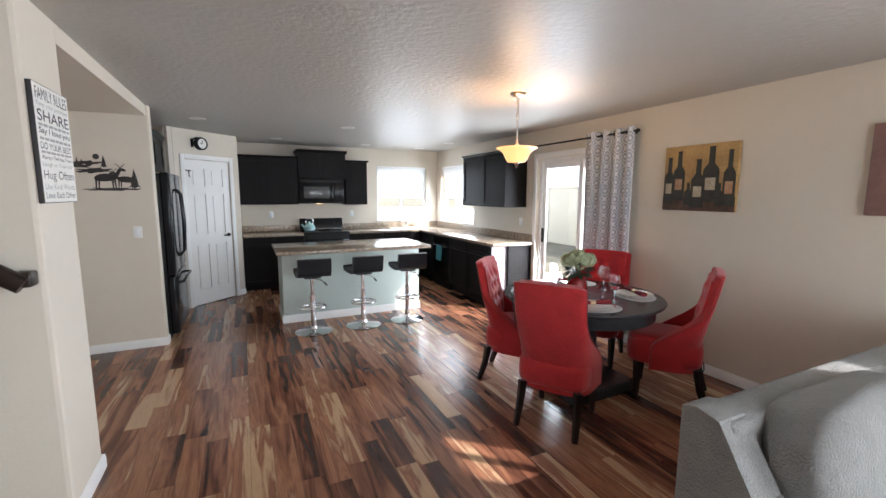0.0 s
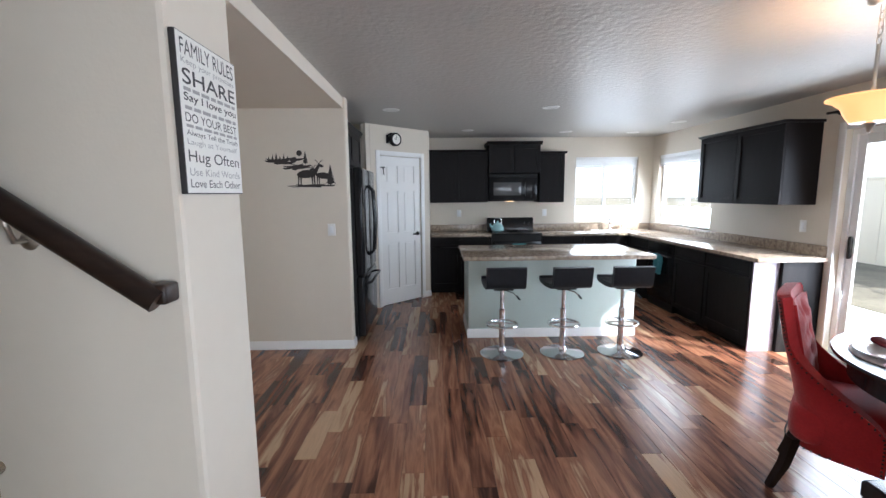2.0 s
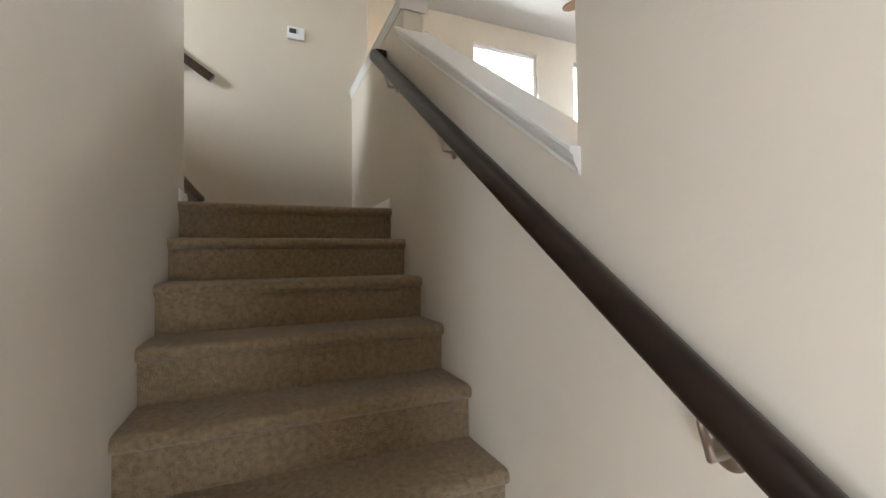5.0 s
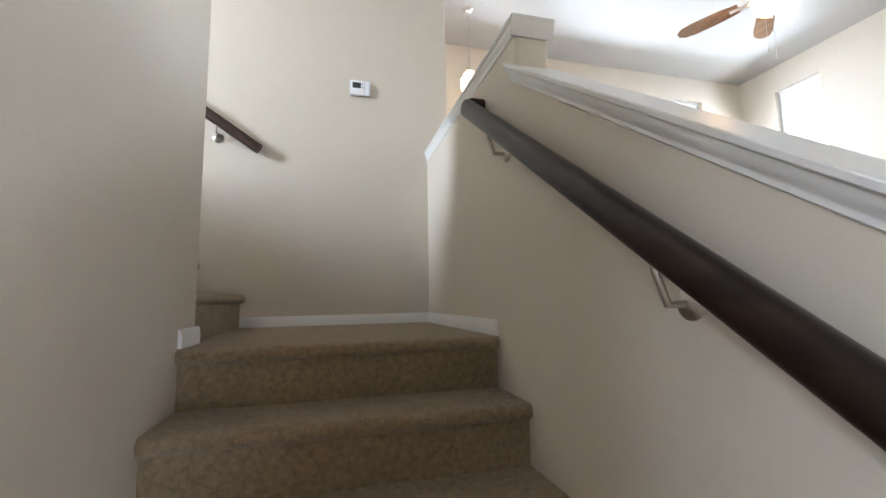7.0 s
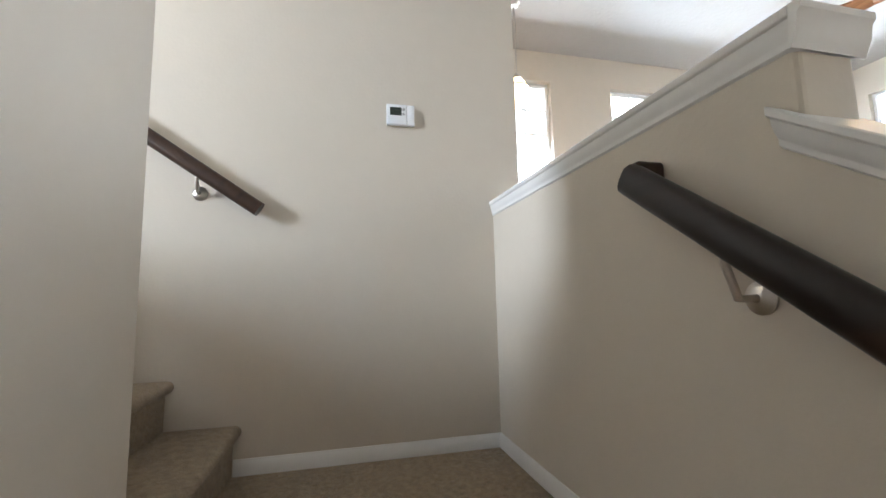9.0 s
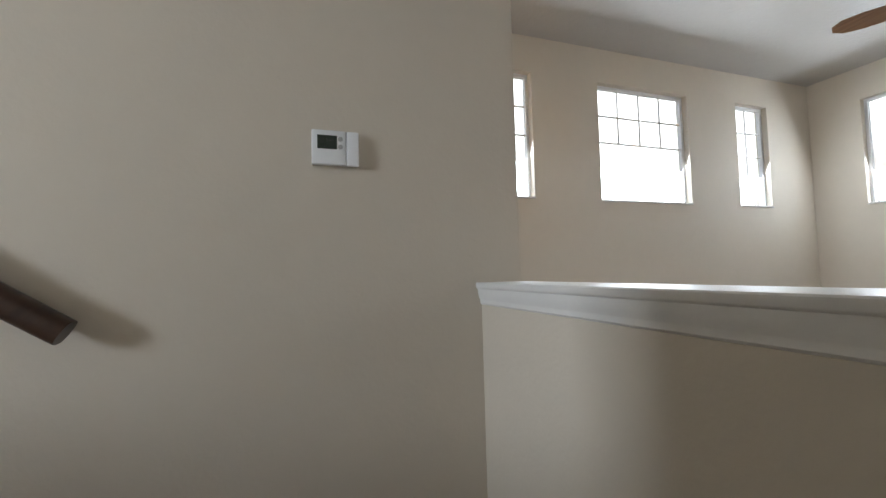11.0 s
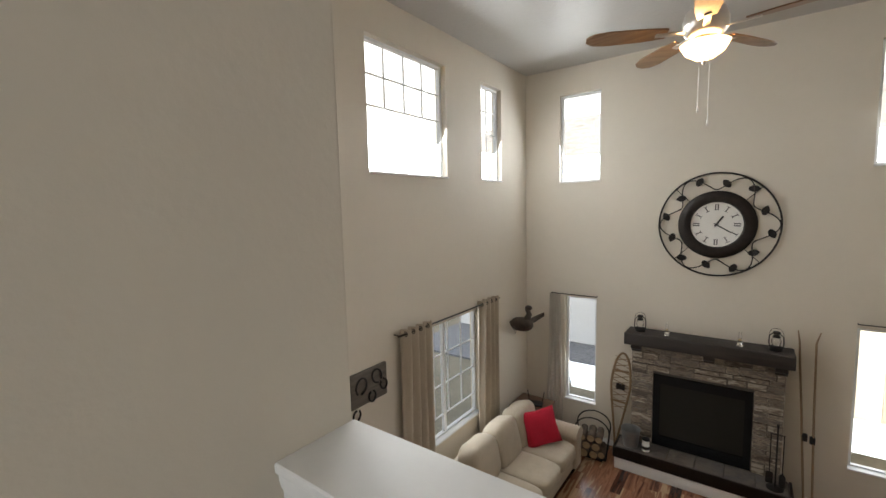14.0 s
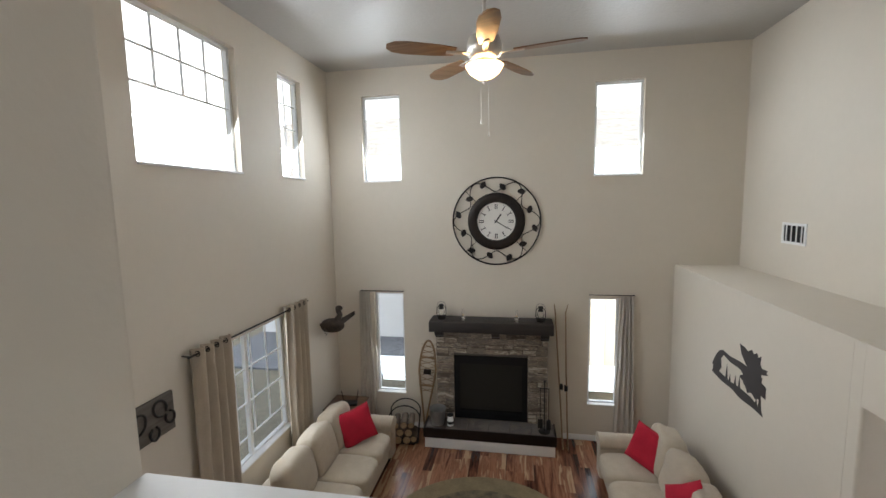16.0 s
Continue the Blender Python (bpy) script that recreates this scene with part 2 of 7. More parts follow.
# ---- building helpers ----
class Shape:
    """A bmesh under construction."""

    def __init__(self):
        self.bm = bmesh.new()

    def box(self, x0, y0, z0, x1, y1, z1, bevel=0.0, seg=2, m=None):
        vs = [self.bm.verts.new(p) for p in ((x0, y0, z0), (x1, y0, z0), (x1, y1, z0), (x0, y1, z0), (x0, y0, z1), (x1, y0, z1), (x1, y1, z1), (x0, y1, z1))]
        fs = [self.bm.faces.new([vs[k] for k in q]) for q in ((0, 3, 2, 1), (4, 5, 6, 7), (0, 1, 5, 4), (1, 2, 6, 5), (2, 3, 7, 6), (3, 0, 4, 7))]
        out = vs
        if bevel:
            es = list({e for f in fs for e in f.edges})
            r = bmesh.ops.bevel(self.bm, geom=es, offset=bevel, segments=seg, profile=0.5, affect="EDGES")
            out = list({v for f in r["faces"] for v in f.verts} | {v for v in vs if v.is_valid})
        if m is not None:
            bmesh.ops.transform(self.bm, matrix=m, verts=[v for v in out if v.is_valid])
        return self

    def lathe(self, profile, n=24, cx=0, cy=0, cz=0, m=None, squash=1.0):
        rings = []
        for r, z in profile:
            if r < 1e-5:
                rings.append([self.bm.verts.new((cx, cy, cz + z))])
            else:
                rings.append([self.bm.verts.new((cx + r * math.cos(2 * math.pi * k / n), cy + squash * r * math.sin(2 * math.pi * k / n), cz + z)) for k in range(n)])
        for a, b in zip(rings, rings[1:]):
            for k in range(n):
                j = (k + 1) % n
                if len(a) == 1 and len(b) == 1:
                    continue
                if len(a) == 1:
                    self.bm.faces.new((a[0], b[j], b[k]))
                elif len(b) == 1:
                    self.bm.faces.new((a[k], a[j], b[0]))
                else:
                    self.bm.faces.new((a[k], a[j], b[j], b[k]))
        if m is not None:
            bmesh.ops.transform(self.bm, matrix=m, verts=[v for r in rings for v in r])
        return self

    def tube(self, pts, r, n=10, closed=False, radii=None, flat=1.0):
        pts = [Vector(p) for p in pts]
        rings, up = [], None
        cnt = len(pts)
        for i, p in enumerate(pts):
            if closed:
                d = (pts[(i + 1) % cnt] - pts[i - 1]).normalized()
            else:
                d = (pts[min(i + 1, cnt - 1)] - pts[max(i - 1, 0)]).normalized()
            if up is None:
                up = Vector((0, 0, 1)) if abs(d.z) < 0.9 else Vector((1, 0, 0))
            side = d.cross(up).normalized()
            up = side.cross(d).normalized()
            rr = radii[i] if radii else r
            rings.append([self.bm.verts.new(p + side * (rr * math.cos(2 * math.pi * k / n)) + up * (rr * flat * math.sin(2 * math.pi * k / n))) for k in range(n)])
        pairs = list(zip(rings, rings[1:])) + ([(rings[-1], rings[0])] if closed else [])
        for a, b in pairs:
            for k in range(n):
                j = (k + 1) % n
                self.bm.faces.new((a[k], a[j], b[j], b[k]))
        if not closed:
            self.bm.faces.new(rings[0][::-1])
            self.bm.faces.new(rings[-1])
        return self

    def prism(self, outline, lo, hi, axis="z"):
        """An outline of (u, v), pushed from lo to hi along an axis."""
        put = {"z": lambda u, v, w: (u, v, w), "y": lambda u, v, w: (u, w, v), "x": lambda u, v, w: (w, u, v)}[axis]
        a = [self.bm.verts.new(put(u, v, lo)) for u, v in outline]
        b = [self.bm.verts.new(put(u, v, hi)) for u, v in outline]
        n = len(outline)
        self.bm.faces.new(a[::-1])
        self.bm.faces.new(b)
        for k in range(n):
            self.bm.faces.new((a[k], a[(k + 1) % n], b[(k + 1) % n], b[k]))
        return self

    def sheet(self, fn, nu, nv, thick=0.0):
        """A curved sheet fn(u, v) with u and v in 0..1."""
        g = [[self.bm.verts.new(fn(i / nu, j / nv)) for j in range(nv + 1)] for i in range(nu + 1)]
        fs = [self.bm.faces.new((g[i][j], g[i + 1][j], g[i + 1][j + 1], g[i][j + 1])) for i in range(nu) for j in range(nv)]
        if thick:
            bmesh.ops.recalc_face_normals(self.bm, faces=fs)
            bmesh.ops.solidify(self.bm, geom=fs, thickness=thick)
        return self

    def blob(self, cx, cy, cz, rx, ry, rz, p=2.0, n=16, lump=0.0, seed=0, m=None):
        """A rounded cushion: a superellipsoid with soft lumps."""
        def f(w, e):
            return math.copysign(abs(w) ** (2.0 / e), w)
        rings = []
        for i in range(n + 1):
            a = math.pi * (i / n - 0.5)
            ring = []
            for k in range(2 * n):
                b = math.pi * k / n
                q = Vector((f(math.cos(a), p) * f(math.cos(b), p), f(math.cos(a), p) * f(math.sin(b), p), f(math.sin(a), p)))
                if lump:
                    q *= 1 + lump * noise.noise(q * 1.7 + Vector((seed * 3.1, seed, 0)))
                ring.append(self.bm.verts.new((cx + rx * q.x, cy + ry * q.y, cz + rz * q.z)))
            rings.append(ring)
        for a, b in zip(rings, rings[1:]):
            for k in range(2 * n):
                j = (k + 1) % (2 * n)
                self.bm.faces.new((a[k], a[j], b[j], b[k]))
        vs = [v for r in rings for v in r]
        if m is not None:
            bmesh.ops.transform(self.bm, matrix=m, verts=vs)
        bmesh.ops.remove_doubles(self.bm, verts=vs, dist=1e-5)
        return self

    def mesh(self, name, material, smooth=True):
        bmesh.ops.recalc_face_normals(self.bm, faces=self.bm.faces[:])
        me = bpy.data.meshes.new(name)
        self.bm.to_mesh(me)
        self.bm.free()
        me.materials.append(material)
        if smooth:
            me.polygons.foreach_set("use_smooth", [True] * len(me.polygons))
            me.set_sharp_from_angle(angle=radians(38))
        return me


def part(name, sh, material, parent=None, label="", smooth=True):
    ob = new(name, sh.mesh(name, material, smooth))
    if parent is not None:
        ob.parent = parent
    if label:
        ob["label"] = label
    return ob


def thing(name, label, category, m=None, group="", kind=""):
    ob = new(name)
    ob.empty_display_size = 0.1
    if m is not None:
        ob.matrix_basis = m
    return tagged(ob, label, category, group, kind)


def setting(name, sh, material, label, category, smooth=True):
    return tagged(part(name, sh, material, None, "", smooth), label, category, kind="structure")


def wall_shape(sh, axis, c0, c1, u0, u1, z0, z1, holes=()):
    """A wall slab between c0 and c1 across, u0..u1 along, with rectangular holes (u0, u1, z0, z1) through it."""
    us = sorted({u0, u1, *[h[0] for h in holes], *[h[1] for h in holes]})
    zs = sorted({z0, z1, *[h[2] for h in holes], *[h[3] for h in holes]})
    def solid(i, j):
        if not (0 <= i < len(us) - 1 and 0 <= j < len(zs) - 1):
            return False
        u, z = (us[i] + us[i + 1]) / 2, (zs[j] + zs[j + 1]) / 2
        return not any(h[0] < u < h[1] and h[2] < z < h[3] for h in holes)
    def P(u, c, z):
        return sh.bm.verts.new((c, u, z) if axis == "x" else (u, c, z))
    new_v = []
    def quad(*ps):
        vs = [P(*p) for p in ps]
        new_v.extend(vs)
        sh.bm.faces.new(vs)
    for i in range(len(us) - 1):
        for j in range(len(zs) - 1):
            if not solid(i, j):
                continue
            a, b, c, d = us[i], us[i + 1], zs[j], zs[j + 1]
            for k in (c0, c1):
                quad((a, k, c), (b, k, c), (b, k, d), (a, k, d))
            if not solid(i - 1, j):
                quad((a, c0, c), (a, c1, c), (a, c1, d), (a, c0, d))
            if not solid(i + 1, j):
                quad((b, c0, c), (b, c1, c), (b, c1, d), (b, c0, d))
            if not solid(i, j - 1):
                quad((a, c0, c), (b, c0, c), (b, c1, c), (a, c1, c))
            if not solid(i, j + 1):
                quad((a, c0, d), (b, c0, d), (b, c1, d), (a, c1, d))
    bmesh.ops.remove_doubles(sh.bm, verts=new_v, dist=1e-5)
    return sh


# ---- plan ----
XR, YB, ZC = 4.40, 5.56, 2.42          # dining wall, kitchen back wall, low ceiling
XL, YF, ZH = -6.27, 6.03, 5.74         # living room: window wall, fireplace wall, high ceiling
XT, YH = -3.905, 0.14                  # thermostat wall, living side of the half wall
YS = -1.17                             # closed side of the stairs
ZL = 2.055                             # landing
T = 0.16

KITCHEN_WIN = (3.12, 4.16, 1.03, 2.10)
SIDE_WIN = (4.02, 5.36, 1.03, 2.10)
PATIO = (0.78, 2.28, 0.02, 2.05)
DINING_WIN = (-2.98, -2.40, 1.86, 2.38)
UP_LEFT = [(1.08, 1.69, 4.04, 5.36), (2.52, 3.82, 4.04, 5.36), (4.63, 5.20, 4.04, 5.36)]
LOW_LEFT = (3.22, 4.50, 0.80, 2.29)
UP_FIRE = [(-5.71, -5.09, 4.02, 5.34), (-2.24, -1.58, 4.02, 5.34)]
LOW_FIRE = [(-5.61, -5.12, 0.57, 2.26), (-2.27, -1.83, 0.57, 2.24)]
# unseen opening, added to carry fill light for the dining side
ADDED_SOUTH_WIN = (1.0, 3.2, 0.6, 2.1)
# unseen opening, added so that its lamp reaches the lower steps
ADDED_EAST_WIN = (-4.85, -3.75, 0.7, 2.1)
UPSTAIRS_WIN = (-2.1, -1.26, 3.65, 4.6)
XM = -1.11                             # living side of the wall with the opening

S = Shape
setting("wall_east", wall_shape(S(), "x", XR, XR + T, -5.0, YB + T, 0, ZC + 0.3, [PATIO, SIDE_WIN, DINING_WIN, ADDED_EAST_WIN]), WALL, "beige painted dining and kitchen wall with patio door opening", "wall")
setting("wall_north_kitchen", wall_shape(S(), "y", YB, YB + T, -0.15, XR, 0, ZC + 0.3, [KITCHEN_WIN]), WALL, "beige painted kitchen back wall with a window", "wall")
setting("wall_south", wall_shape(S(), "y", -5.16, -5.0, -1.2, XR + T, 0, ZC + 0.3, [ADDED_SOUTH_WIN]), WALL, "beige painted wall closing the dining side", "wall")
setting("wall_entry", S().box(-1.36, -5.0, 0, -1.2, YS - 0.12, ZC + 0.3), WALL, "beige painted wall closing the entry side", "wall")
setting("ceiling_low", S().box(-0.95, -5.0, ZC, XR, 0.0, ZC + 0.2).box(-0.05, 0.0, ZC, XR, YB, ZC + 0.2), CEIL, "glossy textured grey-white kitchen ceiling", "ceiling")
setting("wall_pillar", S().prism([(-0.925, -0.0005), (-0.072, -0.0005), (-0.0555, 0.0060), (-0.05, 0.022), (-0.05, 0.428), (-0.0565, 0.4435), (-0.072, 0.45), (-0.903, 0.45), (-0.9185, 0.4435), (-0.925, 0.428)], 0, ZH - 0.004, "z"), WALL, "beige wall end with rounded corners beside the stairs", "wall", False)
setting("wall_header", S().box(XM + 0.001, 0.44, 2.322, -0.052, 2.66, 2.743), WALL, "beige soffit over the opening to the living room", "wall")
alcove = S().box(XM, 2.65, 0, -0.03, 2.77, 2.745, 0.018, 3)
alcove.box(XM, 2.76, 0, XM + 0.12, YF - 0.002, 2.745)
setting("wall_alcove", alcove, WALL, "beige wall beside the refrigerator alcove", "wall", False)
setting("wall_ledge", S().box(XM + 0.002, 2.70, 2.60, -0.28, YF - 0.003, 2.742), WALL, "painted plant ledge over the living room wall", "ledge")
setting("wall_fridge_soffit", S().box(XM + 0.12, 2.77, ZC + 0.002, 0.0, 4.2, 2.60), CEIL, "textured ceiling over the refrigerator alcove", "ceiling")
setting("wall_upper", S().box(-0.28, 0.3, 2.62, 0.04, YF, ZH - 0.004), WALL, "beige upper wall above the ledge", "wall")
setting("wall_living_west", wall_shape(S(), "x", XL - T, XL, 0.0, YF + T, 0, ZH + 0.1, [*UP_LEFT, LOW_LEFT]), WALL, "tall beige living room wall with windows high and low", "wall")
setting("wall_fireplace", wall_shape(S(), "y", YF, YF + T, XL, 0.1, 0, ZH + 0.1, [*UP_FIRE, *LOW_FIRE]), WALL, "tall beige fireplace wall with four narrow windows", "wall")
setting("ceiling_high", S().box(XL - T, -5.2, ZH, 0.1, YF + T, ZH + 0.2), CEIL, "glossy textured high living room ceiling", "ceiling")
setting("wall_thermostat", S().box(XT - 0.12, -5.0, 0, XT, 0.158, ZH - 0.003, 0.012, 2).box(XL, 0.01, 0, XT - 0.05, 0.156, ZH - 0.003), WALL, "beige stair wall that carries the thermostat", "wall")
setting("wall_stair_side", S().box(-2.865, YS - 0.12, 0, 0.0, YS, ZH - 0.005, 0.018, 3), WALL, "beige wall closing the first stair flight", "wall")
setting("wall_stair_back", wall_shape(S(), "y", -5.2, -5.0, XT - 0.12, -1.2, 0, ZH - 0.003, [UPSTAIRS_WIN]).box(-1.2, -5.2, 2.73, 0.0, -5.0, ZH - 0.003).box(-2.864, -5.0, 0, -2.745, YS - 0.1, 3.2).box(-0.1, -5.0, 2.62, 0.0, 0.3, ZH - 0.004), WALL, "plain beige walls behind the stairs", "wall")
setting("wall_pantry_side", S().box(-0.12, 4.10, 0, -0.02, YB, ZC), WALL, "beige pantry side wall", "wall")

# half wall beside the stairs: sloped along the flight, level at the landing
CAP_LO, CAP_HI = (-0.915, 2.018), (-2.43, 3.112)
half = S().prism([(CAP_LO[0] - 0.01, 0.0), (CAP_LO[0] - 0.01, CAP_LO[1] - 0.05), (CAP_HI[0] + 0.02, CAP_HI[1] - 0.03), (CAP_HI[0] + 0.02, 0.0)], -0.0005, YH, "y")
half.box(XT - 0.02, 0.0, 0, -2.392, YH, 3.25, 0.014, 3)
setting("wall_half", half, WALL, "beige half wall between stairs and living room", "wall", False)
# floor bed and landing structure
setting("floor", S().box(-1.3, -5.0, -0.12, XR, YB, -0.006).box(XL, 0.0, -0.12, -0.02, YF, -0.006), SUBFLOOR, "acacia strip floor in mixed dark and light browns", "floor")
ground_sh = S().box(-170, -170, -0.5, 170, 170, -0.2)
GRAVEL = mat("dry_lawn", (0.30, 0.27, 0.20), 0.95, vary=0.4, scale=1.2, bump=0.5, bump_scale=20)
setting("ground", ground_sh, GRAVEL, "pale dry lawn and gravel outside", "ground")

# stairs
NOSE_X = [-2.642 + 0.271 * k for k in range(10)]
STEP_Z = [ZL - 0.2075 * k for k in range(10)]


def tread(x_front, x_back, z, y0, y1, z_base):
    """A carpeted step: a flat top, a rounded nosing and a riser set back."""
    prof = [(x_back, z)]
    for k in range(7):
        a = math.pi / 2 - math.pi * k / 6
        prof.append((x_front - 0.024 + 0.026 * math.cos(a), z - 0.026 + 0.026 * math.sin(a)))
    prof += [(x_front - 0.030, z - 0.058), (x_front - 0.032, z_base), (x_back, z_base)]
    return Shape().prism(prof, y0, y1, "y")


stairs = thing("staircase", "carpeted brown stairs rising to a landing", "stairs", kind="structure")
for k in range(9, 0, -1):
    back = NOSE_X[k - 1] - 0.04
    below = STEP_Z[k + 1] if k < 9 else 0.0
    part("step", tread(NOSE_X[k], back, STEP_Z[k], YS + 0.001, -0.001, below - 0.004 if k < 9 else 0.0), CARPET, stairs)
part("landing", tread(NOSE_X[0], XT + 0.001, ZL, YS + 0.001, -0.001, STEP_Z[1] - 0.004), CARPET, stairs)
part("landing_corner", Shape().box(XT + 0.001, -1.30, ZL - 0.2, -2.866, YS + 0.002, ZL - 0.0005), CARPET, stairs)
for k in range(6):
    y = -1.184 - 0.267 * k
    sh = tread(0.0, -0.32, ZL + 0.204 * (k + 1), 0.0, 1.037, ZL + 0.204 * k - 0.003)
    bmesh.ops.transform(sh.bm, matrix=Matrix.Translation((XT + 0.001, y, 0)) @ Matrix(((0, 1, 0, 0), (1, 0, 0, 0), (0, 0, 1, 0), (0, 0, 0, 1))), verts=sh.bm.verts[:])
    part("step", sh, CARPET, stairs)

part("upper_hall", Shape().box(XT + 0.001, -5.0, 3.05, -1.2, -2.70, 3.276), CARPET, stairs)
# mouldings of the half wall


def moulding(o):
    """Half profile across the wall: a flat board with an eased edge, a cove and a small bead under it."""
    return [(-o, -0.003), (-o, -0.016), (-o * 0.88, -0.020), (-o * 0.70, -0.022), (-o * 0.66, -0.034), (-o * 0.52, -0.048), (-o * 0.34, -0.056),
            (-o * 0.30, -0.060), (-o * 0.30, -0.070), (-o * 0.12, -0.074), (0.004, -0.078)]


def cap_run(sh, p0, p1, over):
    near = [(-over + 0.003, 0.0)] + moulding(over)
    prof = near + [(YH - u, v) for u, v in reversed(near)]
    a = [sh.bm.verts.new((p0[0], u, p0[1] + v)) for u, v in prof]
    b = [sh.bm.verts.new((p1[0], u, p1[1] + v)) for u, v in prof]
    n = len(prof)
    sh.bm.faces.new(a)
    sh.bm.faces.new(b[::-1])
    for k in range(n):
        sh.bm.faces.new((a[k], a[(k + 1) % n], b[(k + 1) % n], b[k]))


CAP_Z = 3.278
cap = Shape()
cap_run(cap, (XT + 0.001, CAP_Z), (-2.385, CAP_Z), 0.020)
end_prof = [(u, CAP_Z + v) for u, v in ((-2.384, 0.0), (-2.367, 0.0), (-2.364, -0.003), (-2.364, -0.016), (-2.370, -0.022), (-2.374, -0.048), (-2.380, -0.062), (-2.386, -0.078), (-2.390, -0.078))]
cap.prism(end_prof, -0.018, YH + 0.018, "y")
setting("trim_landing_cap", cap, TRIM, "white moulded cap on the landing half wall", "trim")
cap = Shape()
cap_run(cap, CAP_LO, CAP_HI, 0.036)
setting("trim_sloped_cap", cap, TRIM, "white moulded cap sloping along the stair half wall", "trim")


# baseboards
def baseboard(sh, p0, p1, z, h=0.085, d=0.014):
    v = Vector((p1[0] - p0[0], p1[1] - p0[1], 0))
    nrm = Vector((-v.y, v.x, 0)).normalized()
    prof = [(0.001, 0), (d, 0), (d, h * 0.72), (d * 0.55, h * 0.86), (d * 0.4, h), (0.001, h)]
    a = [sh.bm.verts.new((p0[0] + nrm.x * o, p0[1] + nrm.y * o, z + q)) for o, q in prof]
    b = [sh.bm.verts.new((p1[0] + nrm.x * o, p1[1] + nrm.y * o, z + q)) for o, q in prof]
    n = len(prof)
    sh.bm.faces.new(a)
    sh.bm.faces.new(b[::-1])
    for k in range(n):
        sh.bm.faces.new((a[k], a[(k + 1) % n], b[(k + 1) % n], b[k]))


def skirting(p0, p1, z=0.0):
    sh = Shape()
    baseboard(sh, p0, p1, z, 0.066 if z > 1 else 0.085)
    setting("baseboard", sh, TRIM, "white painted baseboard along the wall", "baseboard")


for a, b, z in (((XR, -5.0), (XR, 0.70), 0), ((-0.026, 2.65), (XM, 2.65), 0), ((-0.03, 2.77), (-0.03, 2.64), 0),
                ((-0.052, 0.452), (-0.052, 0.0), 0), ((-0.95, 0.448), (-0.038, 0.448), 0), ((XT, -0.002), (XT, -1.21), ZL),
                ((-2.652, 0.0), (XT, 0.0), ZL), ((-2.865, YS - 0.11), (-2.865, YS + 0.012), ZL), ((-2.875, YS), (-2.665, YS), ZL), ((XM, YF), (-2.62, YF), 0),
                ((-4.62, YF), (XL, YF), 0), ((XL, YF), (XL, YH), 0), ((XM, 2.66), (XM, YF), 0)):
    skirting(a, b, z)


# ---- windows and doors ----
def window(name, axis, c, out, hole, label, grid=None, slide=False, sill=True, depth=0.07):
    """A vinyl window set back in its opening. c: room face of the wall; out: +1 or -1, the way out along the axis. grid: bars (columns, rows, from_height)."""
    u0, u1, z0, z1 = hole
    win = thing(name, label, "window", kind="structure")
    ca, cb = sorted((c + out * depth, c + out * (depth + 0.05)))
    def bx(sh, a, b, z_a, z_b, d0=ca, d1=cb, bev=0.0):
        if axis == "x":
            sh.box(d0, a, z_a, d1, b, z_b, bev)
        else:
            sh.box(a, d0, z_a, b, d1, z_b, bev)
        return sh
    f = 0.035
    fr = Shape()
    bx(fr, u0 + 0.001, u0 + f, z0 + 0.001, z1 - 0.001)
    bx(fr, u1 - f, u1 - 0.001, z0 + 0.001, z1 - 0.001)
    bx(fr, u0 + f, u1 - f, z0 + 0.001, z0 + f)
    bx(fr, u0 + f, u1 - f, z1 - f, z1 - 0.001)
    part("window_frame", fr, VINYL, win)
    mid = (ca + cb) / 2
    spans = [(u0 + f, u1 - f)]
    if slide:
        m = u0 + (u1 - u0) * slide
        part("meeting_rail", bx(Shape(), m - 0.025, m + 0.025, z0 + f, z1 - f, ca + 0.004, cb - 0.004), VINYL, win)
        spans = [(u0 + f, m - 0.025), (m + 0.025, u1 - f)]
    for a, b in spans:
        pane = part("pane", bx(Shape(), a, b, z0 + f, z1 - f, mid - 0.002, mid + 0.002), GLASS, win)
        pane.visible_shadow = False
    if grid:
        cols, rows, zlow = grid
        for k in range(1, cols):
            u = u0 + f + (u1 - u0 - 2 * f) * k / cols
            part("muntin", bx(Shape(), u - 0.008, u + 0.008, zlow, z1 - f, mid - 0.008, mid + 0.008), VINYL, win)
        for k in range(rows):
            z = zlow + (z1 - f - zlow) * k / rows
            part("muntin", bx(Shape(), u0 + f, u1 - f, z - 0.008, z + 0.008, mid - 0.009, mid + 0.009), VINYL, win)
    if sill:
        s0, s1 = sorted((c - out * 0.02, c + out * (depth - 0.001)))
        part("window_sill", bx(Shape(), u0 + 0.002, u1 - 0.002, z0 + 0.001, z0 + 0.02, s0, s1, 0.004), TRIM, win)
    return win


window("window_1", "x", XL, -1, UP_LEFT[0], "narrow high window with white grid bars", (2, 2, 4.72))
window("window_2", "x", XL, -1, UP_LEFT[1], "wide high window with white grid bars", (4, 2, 4.72))
window("window_3", "x", XL, -1, UP_LEFT[2], "narrow high window with white grid bars", (2, 3, 4.40))
window("window_4", "y", YF, 1, UP_FIRE[0], "narrow high window in the fireplace wall")
window("window_5", "y", YF, 1, UP_FIRE[1], "narrow high window in the fireplace wall")
window("window_6", "y", YF, 1, LOW_FIRE[0], "narrow low window beside the fireplace")
window("window_7", "y", YF, 1, LOW_FIRE[1], "narrow low window beside the fireplace")
window("window_8", "x", XL, -1, LOW_LEFT, "low sliding window with grid bars behind curtains", (4, 3, 1.06), slide=0.42)
